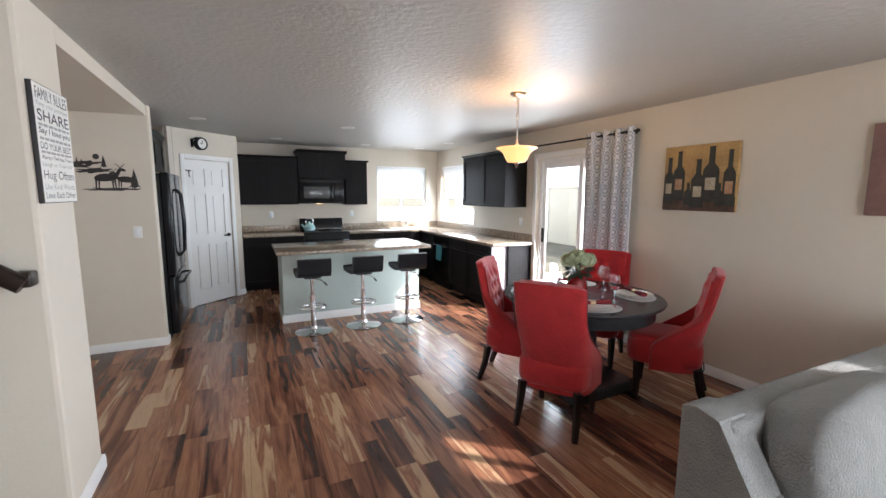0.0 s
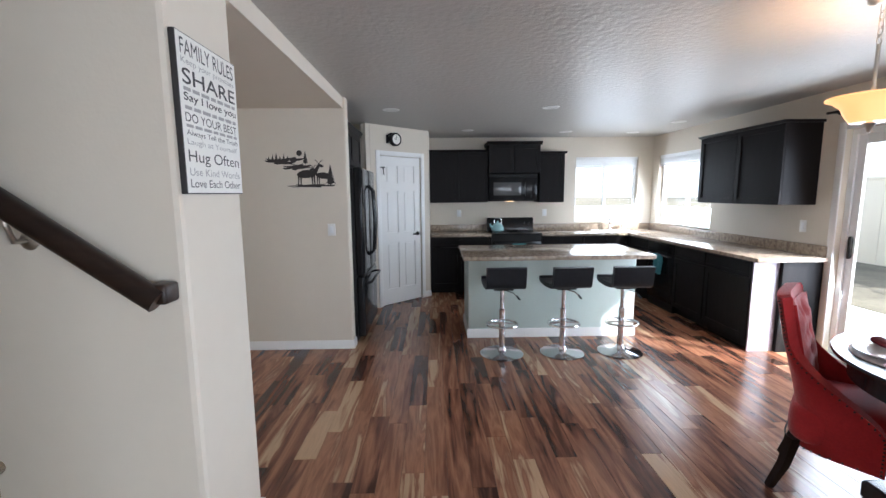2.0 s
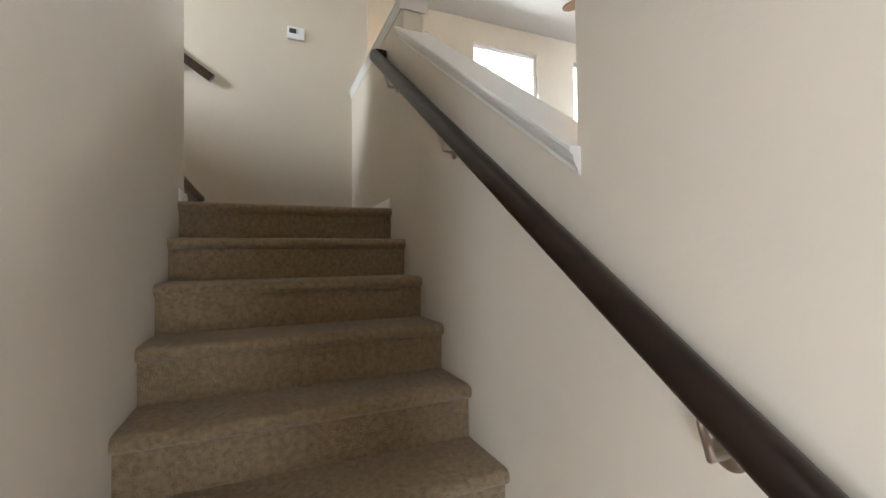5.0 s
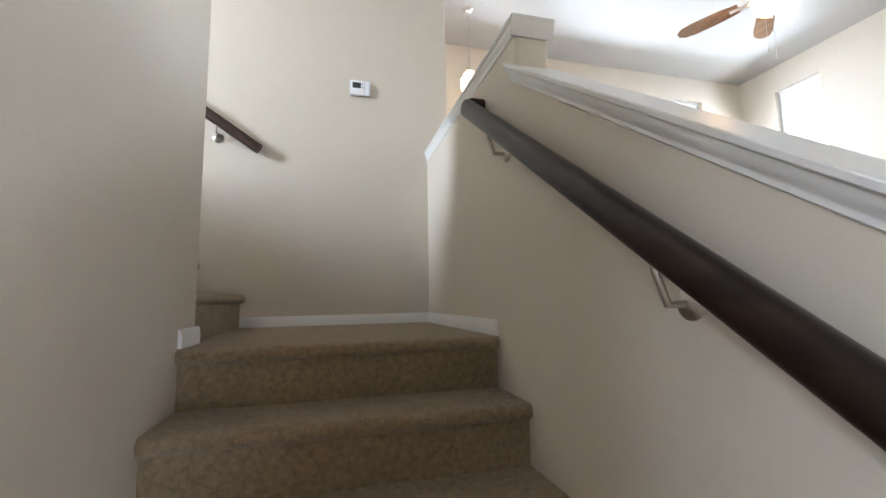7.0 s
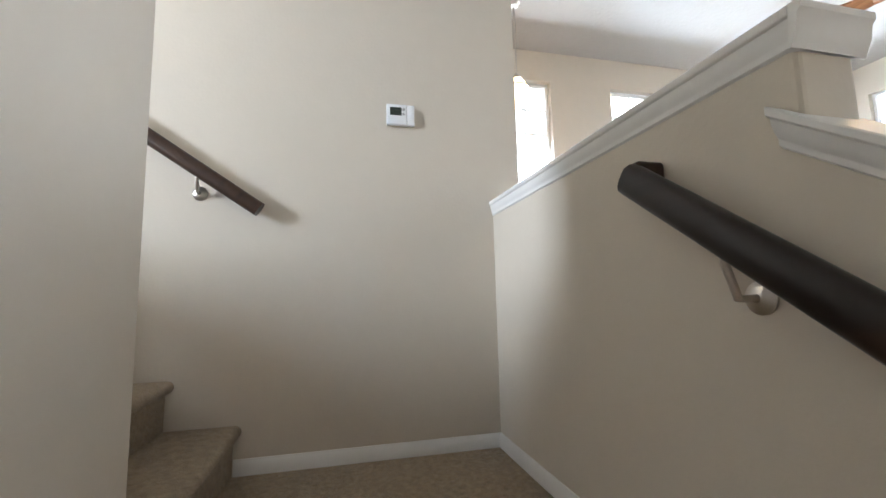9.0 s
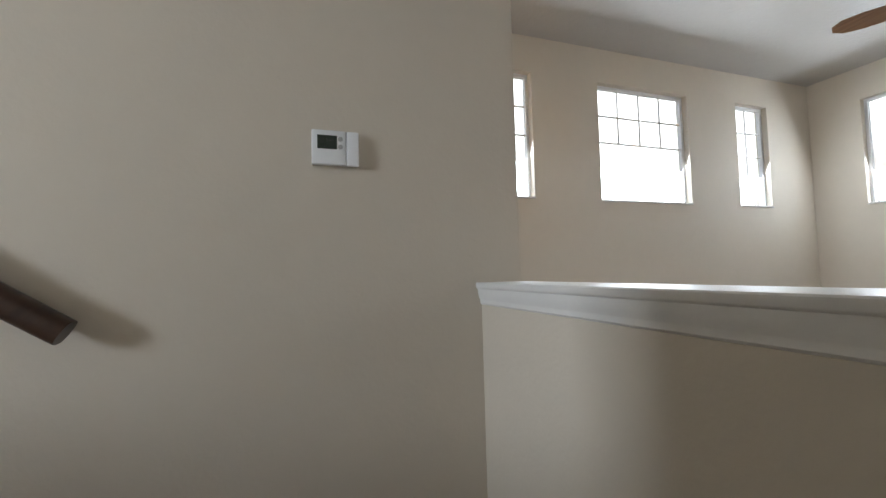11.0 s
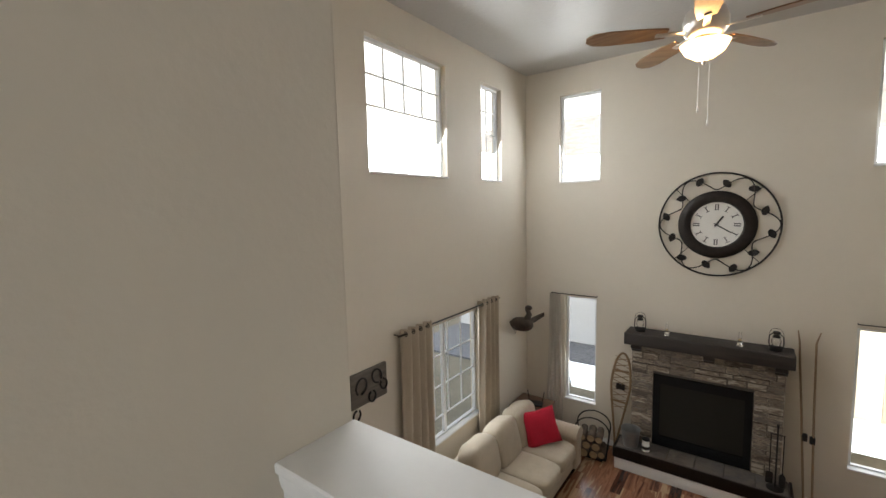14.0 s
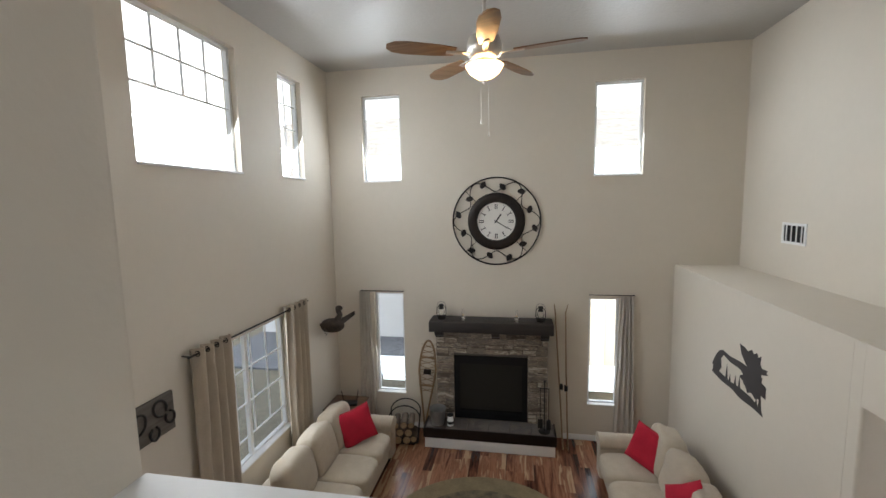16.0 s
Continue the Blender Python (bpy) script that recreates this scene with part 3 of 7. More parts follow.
window("window_9", "y", YB, 1, KITCHEN_WIN, "bright sliding kitchen window", slide=0.5)
window("window_10", "x", XR, 1, SIDE_WIN, "bright sliding kitchen window by the sink", slide=0.5)
window("window_11", "x", XR, 1, DINING_WIN, "small high window in the dining wall", slide=0.5)

# patio door: two tall glazed leaves in a white frame
patio = thing("door_patio", "white sliding glass patio door", "door", kind="structure")
y0, y1, z0, z1 = PATIO
fr = Shape().box(XR + 0.05, y0 + 0.001, z0, XR + 0.13, y0 + 0.05, z1 - 0.001).box(XR + 0.05, y1 - 0.05, z0, XR + 0.13, y1 - 0.001, z1 - 0.001)
fr.box(XR + 0.05, y0 + 0.05, z1 - 0.05, XR + 0.13, y1 - 0.05, z1 - 0.001).box(XR + 0.05, y0 + 0.05, -0.005, XR + 0.13, y1 - 0.05, 0.03)
part("door_frame", fr, VINYL, patio)
for k, (a, b, d) in enumerate(((y0 + 0.05, (y0 + y1) / 2 + 0.04, 0.10), ((y0 + y1) / 2 - 0.04, y1 - 0.05, 0.066))):
    leaf = Shape()
    x0 = XR + d
    leaf.box(x0, a, 0.035, x0 + 0.03, a + 0.07, z1 - 0.052, 0.004).box(x0, b - 0.07, 0.035, x0 + 0.03, b, z1 - 0.052, 0.004)
    leaf.box(x0, a + 0.07, 0.035, x0 + 0.03, b - 0.07, 0.125, 0.004).box(x0, a + 0.07, z1 - 0.13, x0 + 0.03, b - 0.07, z1 - 0.052, 0.004)
    lf = part("door_leaf", leaf, VINYL, patio)
    pane = part("pane", Shape().box(x0 + 0.013, a + 0.07, 0.125, x0 + 0.017, b - 0.07, z1 - 0.13), GLASS, lf)
    pane.visible_shadow = False
    if k == 1:
        part("door_handle", Shape().box(x0 - 0.03, b - 0.055, 0.92, x0 - 0.004, b - 0.025, 1.12, 0.01).box(x0 - 0.008, b - 0.05, 0.94, x0 + 0.002, b - 0.03, 1.10), BLACKM, lf, "black pull handle")
casing = Shape().box(XR - 0.014, y0 - 0.065, 0.0, XR - 0.001, y0 + 0.002, z1 + 0.065, 0.004).box(XR - 0.014, y1 - 0.002, 0, XR - 0.001, y1 + 0.065, z1 + 0.065, 0.004).box(XR - 0.013, y0 + 0.002, z1 - 0.002, XR - 0.001, y1 - 0.002, z1 + 0.065, 0.003)
part("casing", casing, TRIM, patio)

window("added_window_1", "y", -5.0, -1, ADDED_SOUTH_WIN, "wide unseen window added to the south wall for fill light", slide=0.5)
window("added_window_2", "x", XR, 1, ADDED_EAST_WIN, "wide unseen window added to light the stairs", slide=0.5)
window("window_13", "y", -5.0, -1, UPSTAIRS_WIN, "upstairs hall window", slide=0.5)
# daylight at the openings; the south and east ones are added fill
for (a, b, c, d), w in zip(UP_LEFT, (26, 60, 26)):
    window_light(XL + 0.02, (a + b) / 2, (c + d) / 2, b - a, d - c, (1, 0, -0.45), w)
window_light(XL + 0.02, (LOW_LEFT[0] + LOW_LEFT[1]) / 2, 1.5, 1.0, 1.5, (1, 0, 0), 16)
for (a, b, c, d), w in zip(UP_FIRE + LOW_FIRE, (36, 36, 7, 7)):
    window_light((a + b) / 2, YF - 0.02, (c + d) / 2, b - a, d - c, (0, -1, -0.45), w)
window_light((KITCHEN_WIN[0] + KITCHEN_WIN[1]) / 2, YB - 0.02, 1.55, 1.0, 1.05, (0, -1, -0.45), 26)
window_light(XR - 0.02, (SIDE_WIN[0] + SIDE_WIN[1]) / 2, 1.55, 1.3, 1.05, (-1, 0, -0.45), 29)
window_light(XR - 0.03, 1.8, 1.05, 0.95, 1.9, (-1, 0, -0.2), 80)
# fill lamp at the added south window, for chairs and hall
window_light(2.1, -4.95, 1.35, 2.1, 1.4, (0, 1, 0), 75)
# fill lamp at the added east window, aimed at the stair risers
window_light(XR - 0.03, -4.3, 1.4, 1.05, 1.35, (-1, 0.1, 0), 170)
window_light(-1.68, -4.95, 4.12, 0.8, 0.9, (-0.3, 1, -0.05), 150)

# pantry: a wall across the corner with a six-panel door
PA, PB = Vector((-0.07, 4.06, 0)), Vector((0.72, 4.80, 0))
PM = Matrix.Translation(PA) @ Matrix.Rotation(math.atan2(PB.y - PA.y, PB.x - PA.x), 4, "Z")
PLEN = (PB - PA).length
DU0, DU1, DZ = 0.205, 0.915, 2.03
sh = wall_shape(Shape(), "y", 0.0, 0.11, 0.0, PLEN, 0, ZC - 0.001, [(DU0, DU1, -0.01, DZ)])
w = setting("wall_pantry", sh, WALL, "beige diagonal pantry wall with a door", "wall")
w.matrix_basis = PM
setting("wall_pantry_return", Shape().box(0.62, 4.80, 0, 0.72, YB, ZC - 0.002), WALL, "beige pantry return wall", "wall")


def six_panel_door(w, h):
    """A moulded door leaf seen from -y; panels are raised fields in sunk frames."""
    d = thing("door_pantry", "closed white six-panel pantry door", "door", kind="structure")
    st, mid = 0.105, 0.10
    cols = [(st, (w - mid) / 2), ((w + mid) / 2, w - st)]
    rows = [(0.22, 0.86), (1.00, 1.56), (1.67, h - 0.12)]
    sh = wall_shape(Shape(), "y", 0.0, 0.035, 0.0, w, 0.008, h, [(a, b, c, e) for a, b in cols for c, e in rows])
    part("leaf", sh, TRIM, d)
    for a, b in cols:
        for c, e in rows:
            q = Shape().box(a - 0.001, 0.014, c - 0.001, b + 0.001, 0.030, e + 0.001)
            q.prism([(a + 0.022, c + 0.022), (b - 0.022, c + 0.022), (b - 0.022, e - 0.022), (a + 0.022, e - 0.022)], 0.006, 0.0145, "y")
            part("panel", q, TRIM, d)
    k = Shape().lathe([(0, 0), (0.028, 0), (0.028, 0.008), (0.012, 0.012), (0.012, 0.03), (0, 0.03)], 16, m=Matrix.Translation((w - 0.06, 0, 0.96)) @ Matrix.Rotation(radians(90), 4, "X"))
    k.tube([(w - 0.06, -0.035, 0.96), (w - 0.10, -0.04, 0.96), (w - 0.165, -0.036, 0.957)], 0.009, 8)
    part("lever_handle", k, BLACKM, d, "dark lever handle")
    for z in (0.25, 1.02, 1.80):
        part("hinge", Shape().lathe([(0, -0.045), (0.007, -0.045), (0.007, 0.045), (0, 0.045)], 8, cx=-0.002, cy=-0.004, cz=z), BLACKM, d, "dark hinge")
    part("hook", Shape().tube([(0.05, -0.004, h - 0.16), (0.05, -0.02, h - 0.16), (0.05, -0.02, h - 0.23), (0.05, -0.035, h - 0.24)], 0.006, 6).box(0.01, -0.006, h - 0.155, 0.09, -0.001, h - 0.14), BLACKM, d)
    return d


d = six_panel_door(DU1 - DU0 - 0.01, DZ - 0.005)
d.matrix_basis = PM @ Matrix.Translation((DU0 + 0.005, 0.012, 0))
cs = Shape().box(DU0 - 0.062, -0.016, 0, DU0, 0.0, DZ + 0.062, 0.004).box(DU1, -0.016, 0, DU1 + 0.062, 0.0, DZ + 0.062, 0.004).box(DU0, -0.015, DZ, DU1, 0.0, DZ + 0.062, 0.003)
t = setting("trim_pantry_casing", cs, TRIM, "white casing round the pantry door", "trim")
t.matrix_basis = PM
bs = Shape()
baseboard(bs, (PLEN + 0.01, 0), (DU1 + 0.063, 0), 0)
t = setting("baseboard", bs, TRIM, "white painted baseboard along the pantry wall", "baseboard")
t.matrix_basis = PM


# ---- kitchen ----
def front(sh_parent, w, h, m, name="cabinet_door", knob=None):
    """A framed cabinet front in its own plane, seen from -y, origin at its lower left."""
    r = 0.055 if h > 0.25 else 0.03
    sh = wall_shape(Shape(), "y", -0.019, 0.0, 0.0, w, 0.0, h, [(r, w - r, r, h - r)])
    sh.box(r - 0.001, -0.010, r - 0.001, w - r + 0.001, -0.002, h - r + 0.001)
    bmesh.ops.transform(sh.bm, matrix=m, verts=sh.bm.verts[:])
    d = part(name, sh, ESPRESSO, sh_parent)
    if knob:
        k = Shape().lathe([(0, -0.03), (0.013, -0.03), (0.016, -0.022), (0.006, -0.014), (0.006, 0.0), (0, 0.0)], 10)
        bmesh.ops.transform(k.bm, matrix=m @ Matrix.Translation((knob[0], -0.019, knob[1])) @ Matrix.Rotation(radians(-90), 4, "X"), verts=k.bm.verts[:])
        part("knob", k, NICKEL, d)
    return d


def cabinet(name, label, m, w, d, h, doors, toe=0.0, drawers=False, crown=0.0, group="", knobs=False):
    """A carcass with fronts at -y; m: pose of its lower left front corner."""
    c = thing(name, label, "cabinet", m, group)
    body = Shape().box(0.0, 0.0, toe, w, d, h, 0.002)
    if toe:
        body.box(0.0, 0.06, 0.0, w, d, toe)
    part("body", body, ESPRESSO, c)
    gap, n = 0.004, doors
    dw = (w - gap * (n + 1)) / n
    top = h - gap
    if drawers:
        for k in range(n):
            front(c, dw, 0.14, Matrix.Translation((gap + k * (dw + gap), 0, h - 0.15)), "drawer", (dw / 2, 0.07) if knobs else None)
        top = h - 0.16
    for k in range(n):
        front(c, dw, top - toe - gap, Matrix.Translation((gap + k * (dw + gap), 0, toe + gap)), knob=((dw - 0.03 if k % 2 == 0 else 0.03), (top - toe) - 0.06) if knobs else None)
    if crown:
        cr = Shape().prism([(0.01, h), (-0.02, h), (-0.032, h + crown * 0.4), (-0.05, h + crown), (0.01, h + crown)], -0.025, w + 0.025, "x")
        cr.box(-0.022, 0.01, h, w + 0.022, d, h + crown)
        part("crown", cr, ESPRESSO, c)
    return c


ROTR = Matrix.Rotation(radians(-90), 4, "Z")   # fronts that face -x
BASE_Y, UP_Y = 4.93, 5.21
for x0, x1 in ((0.73, 1.655), (2.425, 3.06), (3.07, 3.75)):
    cabinet("base_cabinet", "espresso wood base cabinet with framed doors", Matrix.Translation((x0, BASE_Y, 0)), x1 - x0, 0.62, 0.872, 2, 0.1, True, group="base cabinets")
for y1, y0 in ((4.90, 4.30), (3.67, 3.08), (3.07, 2.42)):
    cabinet("base_cabinet", "espresso wood base cabinet facing the island", Matrix.Translation((3.77, y1, 0)) @ ROTR, y1 - y0, 0.62, 0.872, 1, 0.1, True, group="base cabinets")
cabinet("corner_cabinet", "espresso wood corner cabinet under the sink", Matrix.Translation((3.76, BASE_Y + 0.01, 0)), 0.63, 0.60, 0.872, 1, 0.1)
end = thing("cabinet_end_panel", "pale laminate end panel of the counter run", "panel")
part("panel", Shape().box(3.775, 2.402, 0.0, 4.02, 2.419, 0.871), CABSIDE, end)
part("dark_panel", Shape().box(4.02, 2.36, 0.0, 4.395, 2.419, 0.871), ESPRESSO, end)

dw = thing("dishwasher", "black dishwasher with a bar handle", "dishwasher", Matrix.Translation((3.77, 4.29, 0)) @ ROTR)
part("body", Shape().box(0.002, 0.002, 0.0, 0.61, 0.6, 0.868), BLACKM, dw)
part("door_panel", Shape().box(0.004, -0.02, 0.11, 0.608, 0.001, 0.74, 0.006), BLACK, dw)
part("control_panel", Shape().box(0.004, -0.024, 0.745, 0.608, 0.001, 0.866, 0.006), BLACK, dw)
part("bar_handle", Shape().tube([(0.05, -0.022, 0.71), (0.05, -0.06, 0.71), (0.56, -0.06, 0.71), (0.56, -0.022, 0.71)], 0.009, 8), BLACKM, dw)


def hanging_towel(m, w=0.17, h=0.26):
    t = thing("dish_towel", "teal cotton dish towel hung over a handle", "towel", m, "dish towels")
    TEAL = bpy.data.materials.get("teal_towel") or mat("teal_towel", (0.06, 0.26, 0.30), 0.95, vary=0.2, scale=12, bump=0.5, bump_scale=220)
    def f(u, v):
        a = v * 2 - 1
        y = -0.016 * math.cos(min(1, abs(a) * 8) * math.pi / 2) if abs(a) < 0.12 else (0.014 if a < 0 else -0.014)
        return ((u - 0.5) * w, y - 0.012 * math.sin(u * 9 + a) * abs(a), -abs(a) * h * (1 if a > 0 else 0.8))
    part("cloth", Shape().sheet(f, 14, 24, 0.004), TEAL, t)


hanging_towel(Matrix.Translation((3.71, 3.96, 0.725)) @ ROTR)

# counters
ct = thing("countertop", "speckled brown laminate countertop with a raised back edge", "countertop")
part("slab", Shape().box(0.725, 4.895, 0.873, 1.655, YB - 0.002, 0.912, 0.006).box(2.425, 4.895, 0.873, XR - 0.002, YB - 0.002, 0.912, 0.006).box(3.735, 2.31, 0.8735, XR - 0.002, 4.90, 0.9125, 0.006), LAMINATE, ct)
part("back_edge", Shape().box(0.725, YB - 0.022, 0.912, 1.655, YB - 0.001, 1.015, 0.003).box(2.425, YB - 0.022, 0.912, XR - 0.024, YB - 0.001, 1.015, 0.003).box(XR - 0.022, 2.33, 0.912, XR - 0.001, YB - 0.001, 1.015, 0.003), LAMINATE, ct)
part("sink", Shape().prism([(3.30, 4.98), (3.95, 4.98), (3.95, 5.38), (3.30, 5.38)], 0.9125, 0.922).box(3.34, 5.02, 0.914, 3.60, 5.34, 0.924, 0.01).box(3.64, 5.02, 0.914, 3.91, 5.34, 0.924, 0.01), NICKEL, ct, "stainless double sink")
fc = thing("kitchen_faucet", "tall arched chrome kitchen faucet", "faucet", pose(3.66, 5.42, 0.913))
arch = [(0, 0, 0.0), (0, 0, 0.22)] + [(0, -0.075 + 0.075 * math.cos(a), 0.22 + 0.085 * math.sin(a)) for a in [math.pi * k / 8 for k in range(1, 9)]] + [(0, -0.15, 0.16)]
part("spout", Shape().tube(arch, 0.013, 10), CHROME, fc)
part("base", Shape().lathe([(0, 0), (0.03, 0), (0.028, 0.01), (0.016, 0.03), (0, 0.03)], 16), CHROME, fc)
part("lever", Shape().tube([(0.015, 0, 0.05), (0.07, 0, 0.085)], 0.006, 8), CHROME, fc)
sp = thing("soap_bottle", "white soap dispenser bottle by the sink", "bottle", pose(3.90, 5.44, 0.913))
part("bottle", Shape().lathe([(0, 0), (0.032, 0), (0.034, 0.01), (0.034, 0.11), (0.014, 0.13), (0, 0.13)], 16), CERAMIC, sp)
part("pump", Shape().tube([(0, 0, 0.128), (0, 0, 0.165), (0, -0.035, 0.165)], 0.006, 8), CHROME, sp)

# wall cabinets, microwave, stove
cabinet("wall_cabinet", "espresso wood wall cabinet with two doors", Matrix.Translation((0.725, UP_Y, 1.385)), 0.905, YB - UP_Y - 0.002, 0.775, 2, crown=0.03, group="wall cabinets")
cabinet("wall_cabinet", "taller espresso wall cabinet above the microwave", Matrix.Translation((1.635, UP_Y - 0.04, 1.83)), 0.80, YB - UP_Y + 0.038, 0.43, 2, crown=0.05, group="wall cabinets")
cabinet("wall_cabinet", "narrow espresso wood wall cabinet by the window", Matrix.Translation((2.44, UP_Y, 1.375)), 0.39, YB - UP_Y - 0.002, 0.755, 1, crown=0.03, group="wall cabinets")
cabinet("wall_cabinet", "espresso wood wall cabinet by the patio door", Matrix.Translation((4.06, 3.75, 1.39)) @ ROTR, 1.24, XR - 4.062, 0.76, 2, crown=0.025, group="wall cabinets")
mw = thing("microwave", "black over-range microwave oven", "microwave", Matrix.Translation((1.64, 5.17, 1.40)))
part("body", Shape().box(0, 0, 0, 0.76, YB - 5.172, 0.425, 0.006), BLACKM, mw)
part("oven_door", Shape().box(0.004, -0.03, 0.03, 0.565, 0.001, 0.36, 0.008), BLACK, mw)
part("window", Shape().box(0.07, -0.034, 0.09, 0.50, -0.028, 0.29, 0.004), mat("microwave_glass", (0.10, 0.10, 0.10), 0.12, vary=0.1), mw)
part("control_panel", Shape().box(0.57, -0.028, 0.03, 0.756, 0.001, 0.36, 0.006), BLACK, mw)
part("vent_grille", Shape().box(0.004, -0.024, 0.365, 0.756, 0.001, 0.42, 0.004).box(0.03, -0.028, 0.38, 0.73, -0.022, 0.386).box(0.03, -0.028, 0.398, 0.73, -0.022, 0.404), BLACKM, mw)
part("handle", Shape().tube([(0.545, -0.03, 0.07), (0.552, -0.065, 0.10), (0.552, -0.065, 0.29), (0.545, -0.03, 0.32)], 0.009, 8), BLACK, mw)
lampm = glow("task_light", (1.0, 0.62, 0.30), 2.5)
part("task_lamp", Shape().box(0.28, 0.05, -0.006, 0.40, 0.11, -0.001, 0.002), lampm, mw)

st = thing("stove", "black electric range with a control panel", "stove", Matrix.Translation((1.66, 4.90, 0)))
part("body", Shape().box(0.002, 0.02, 0.02, 0.758, 0.64, 0.90, 0.004), BLACKM, st)
part("cooktop", Shape().box(0.0, -0.01, 0.902, 0.76, 0.60, 0.922, 0.006), BLACK, st)
part("oven_door", Shape().box(0.008, -0.02, 0.20, 0.752, 0.019, 0.80, 0.008), BLACK, st)
part("drawer", Shape().box(0.008, -0.015, 0.03, 0.752, 0.019, 0.19, 0.006), BLACK, st)
part("bar_handle", Shape().tube([(0.06, -0.02, 0.765), (0.06, -0.06, 0.765), (0.70, -0.06, 0.765), (0.70, -0.02, 0.765)], 0.010, 8), BLACKM, st)
part("control_panel", Shape().prism([(0.585, 0.922), (0.645, 0.922), (0.645, 1.125), (0.615, 1.125), (0.597, 1.10)], 0.0, 0.76, "x"), BLACK, st)
for k in range(4):
    x = (0.07, 0.14, 0.62, 0.69)[k]
    part("knob", Shape().lathe([(0, 0), (0.022, 0), (0.020, 0.018), (0, 0.018)], 14, m=Matrix.Translation((x, 0.592, 1.03)) @ Matrix.Rotation(radians(90), 4, "X")), BLACKM, st)
for k in range(4):
    part("burner", Shape().lathe([(0, 0), (0.09, 0), (0.09, 0.003), (0, 0.003)], 24, cx=(0.2, 0.56)[k % 2], cy=(0.16, 0.43)[k // 2], cz=0.9222), BLACKM, st)
hanging_towel(Matrix.Translation((2.06, 4.84, 0.775)), 0.2, 0.22)
kt = thing("tea_kettle", "pale blue enamel tea kettle on the stove", "kettle", pose(1.80, 5.28, 0.9255, 0, 0, 200))
AQUA = mat("aqua_enamel", (0.36, 0.58, 0.60), 0.25, vary=0.08)
part("body", Shape().lathe([(0, 0), (0.085, 0), (0.10, 0.02), (0.098, 0.06), (0.07, 0.105), (0.04, 0.12), (0, 0.122)], 28), AQUA, kt)
part("lid", Shape().lathe([(0.041, 0.119), (0.036, 0.13), (0.012, 0.137), (0.012, 0.145), (0.017, 0.155), (0, 0.162)], 20), AQUA, kt)
part("spout", Shape().tube([(0.08, 0, 0.05), (0.125, 0, 0.085), (0.14, 0, 0.12)], 0.014, 10, radii=[0.022, 0.016, 0.012]), AQUA, kt)
part("handle", Shape().tube([(-0.06, 0, 0.10), (-0.075, 0, 0.17), (-0.04, 0, 0.205), (0.04, 0, 0.205), (0.07, 0, 0.16), (0.055, 0, 0.105)], 0.007, 8), CHROME, kt)

# island with three swivel stools
isl = thing("kitchen_island", "pale sage island with a speckled laminate top", "island")
part("body", Shape().box(1.14, 2.91, 0, 2.91, 3.52, 0.868, 0.004), SAGE, isl)
part("top", Shape().box(1.07, 2.62, 0.87, 2.97, 3.56, 0.912, 0.008, 3), LAMINATE, isl)
bs = Shape()
for a, b in (((2.925, 2.91), (1.125, 2.91)), ((1.14, 2.905), (1.14, 3.52)), ((2.91, 3.52), (2.91, 2.905))):
    baseboard(bs, a, b, 0.0, 0.095)
part("baseboard", bs, TRIM, isl)


def bar_stool():
    s = thing("bar_stool", "black padded low-back swivel stool on a chrome base", "stool", pose(1.42, 2.44, 0, 0, 0, 0), "stools at the island")
    part("base", Shape().lathe([(0, 0.0), (0.20, 0.0), (0.205, 0.006), (0.195, 0.012), (0.08, 0.026), (0.045, 0.045), (0.035, 0.07), (0, 0.07)], 40), CHROME, s)
    part("column", Shape().lathe([(0.029, 0.06), (0.029, 0.42), (0.031, 0.42), (0.031, 0.44), (0.02, 0.445), (0.02, 0.64), (0, 0.64)], 20), CHROME, s)
    ring = [(0.15 * math.cos(a), -0.02 + 0.13 * math.sin(a), 0.30) for a in [2 * math.pi * k / 24 for k in range(24)]]
    part("footrest", Shape().tube(ring, 0.010, 8, closed=True).tube([(0.028, 0, 0.30), (0.15, -0.02, 0.30)], 0.008, 8).tube([(-0.028, 0, 0.30), (-0.15, -0.02, 0.30)], 0.008, 8), CHROME, s)
    part("lever", Shape().tube([(0.02, 0, 0.62), (0.10, -0.03, 0.60), (0.145, -0.035, 0.55)], 0.005, 6), CHROME, s)
    part("lever_grip", Shape().tube([(0.128, -0.033, 0.575), (0.16, -0.037, 0.535)], 0.009, 8), BLACKM, s)
    part("seat_plate", Shape().box(-0.09, -0.09, 0.635, 0.09, 0.09, 0.652, 0.004), BLACKM, s)
    def seat(u, v):
        x = (u - 0.5) * 0.355
        run = v * 0.60
        if run < 0.36:
            y, z = 0.20 - run, 0.668 + (0.012 if run < 0.02 else 0) - 0.012 * math.sin(math.pi * run / 0.36)
        elif run < 0.47:
            a = (run - 0.36) / 0.11 * math.pi / 2
            y, z = -0.16 - 0.07 * math.sin(a), 0.668 + 0.07 * (1 - math.cos(a))
        else:
            y, z = -0.23 - 0.02 * (run - 0.47) / 0.13, 0.738 + (run - 0.47)
        return (x, y, z)
    part("seat", Shape().sheet(seat, 10, 36, 0.042), LEATHER, s)
    return s


stool = bar_stool()
for x in (2.00, 2.56):
    copy_thing(stool, pose(x, 2.44, 0, 0, 0, 3 if x < 2.2 else -2))

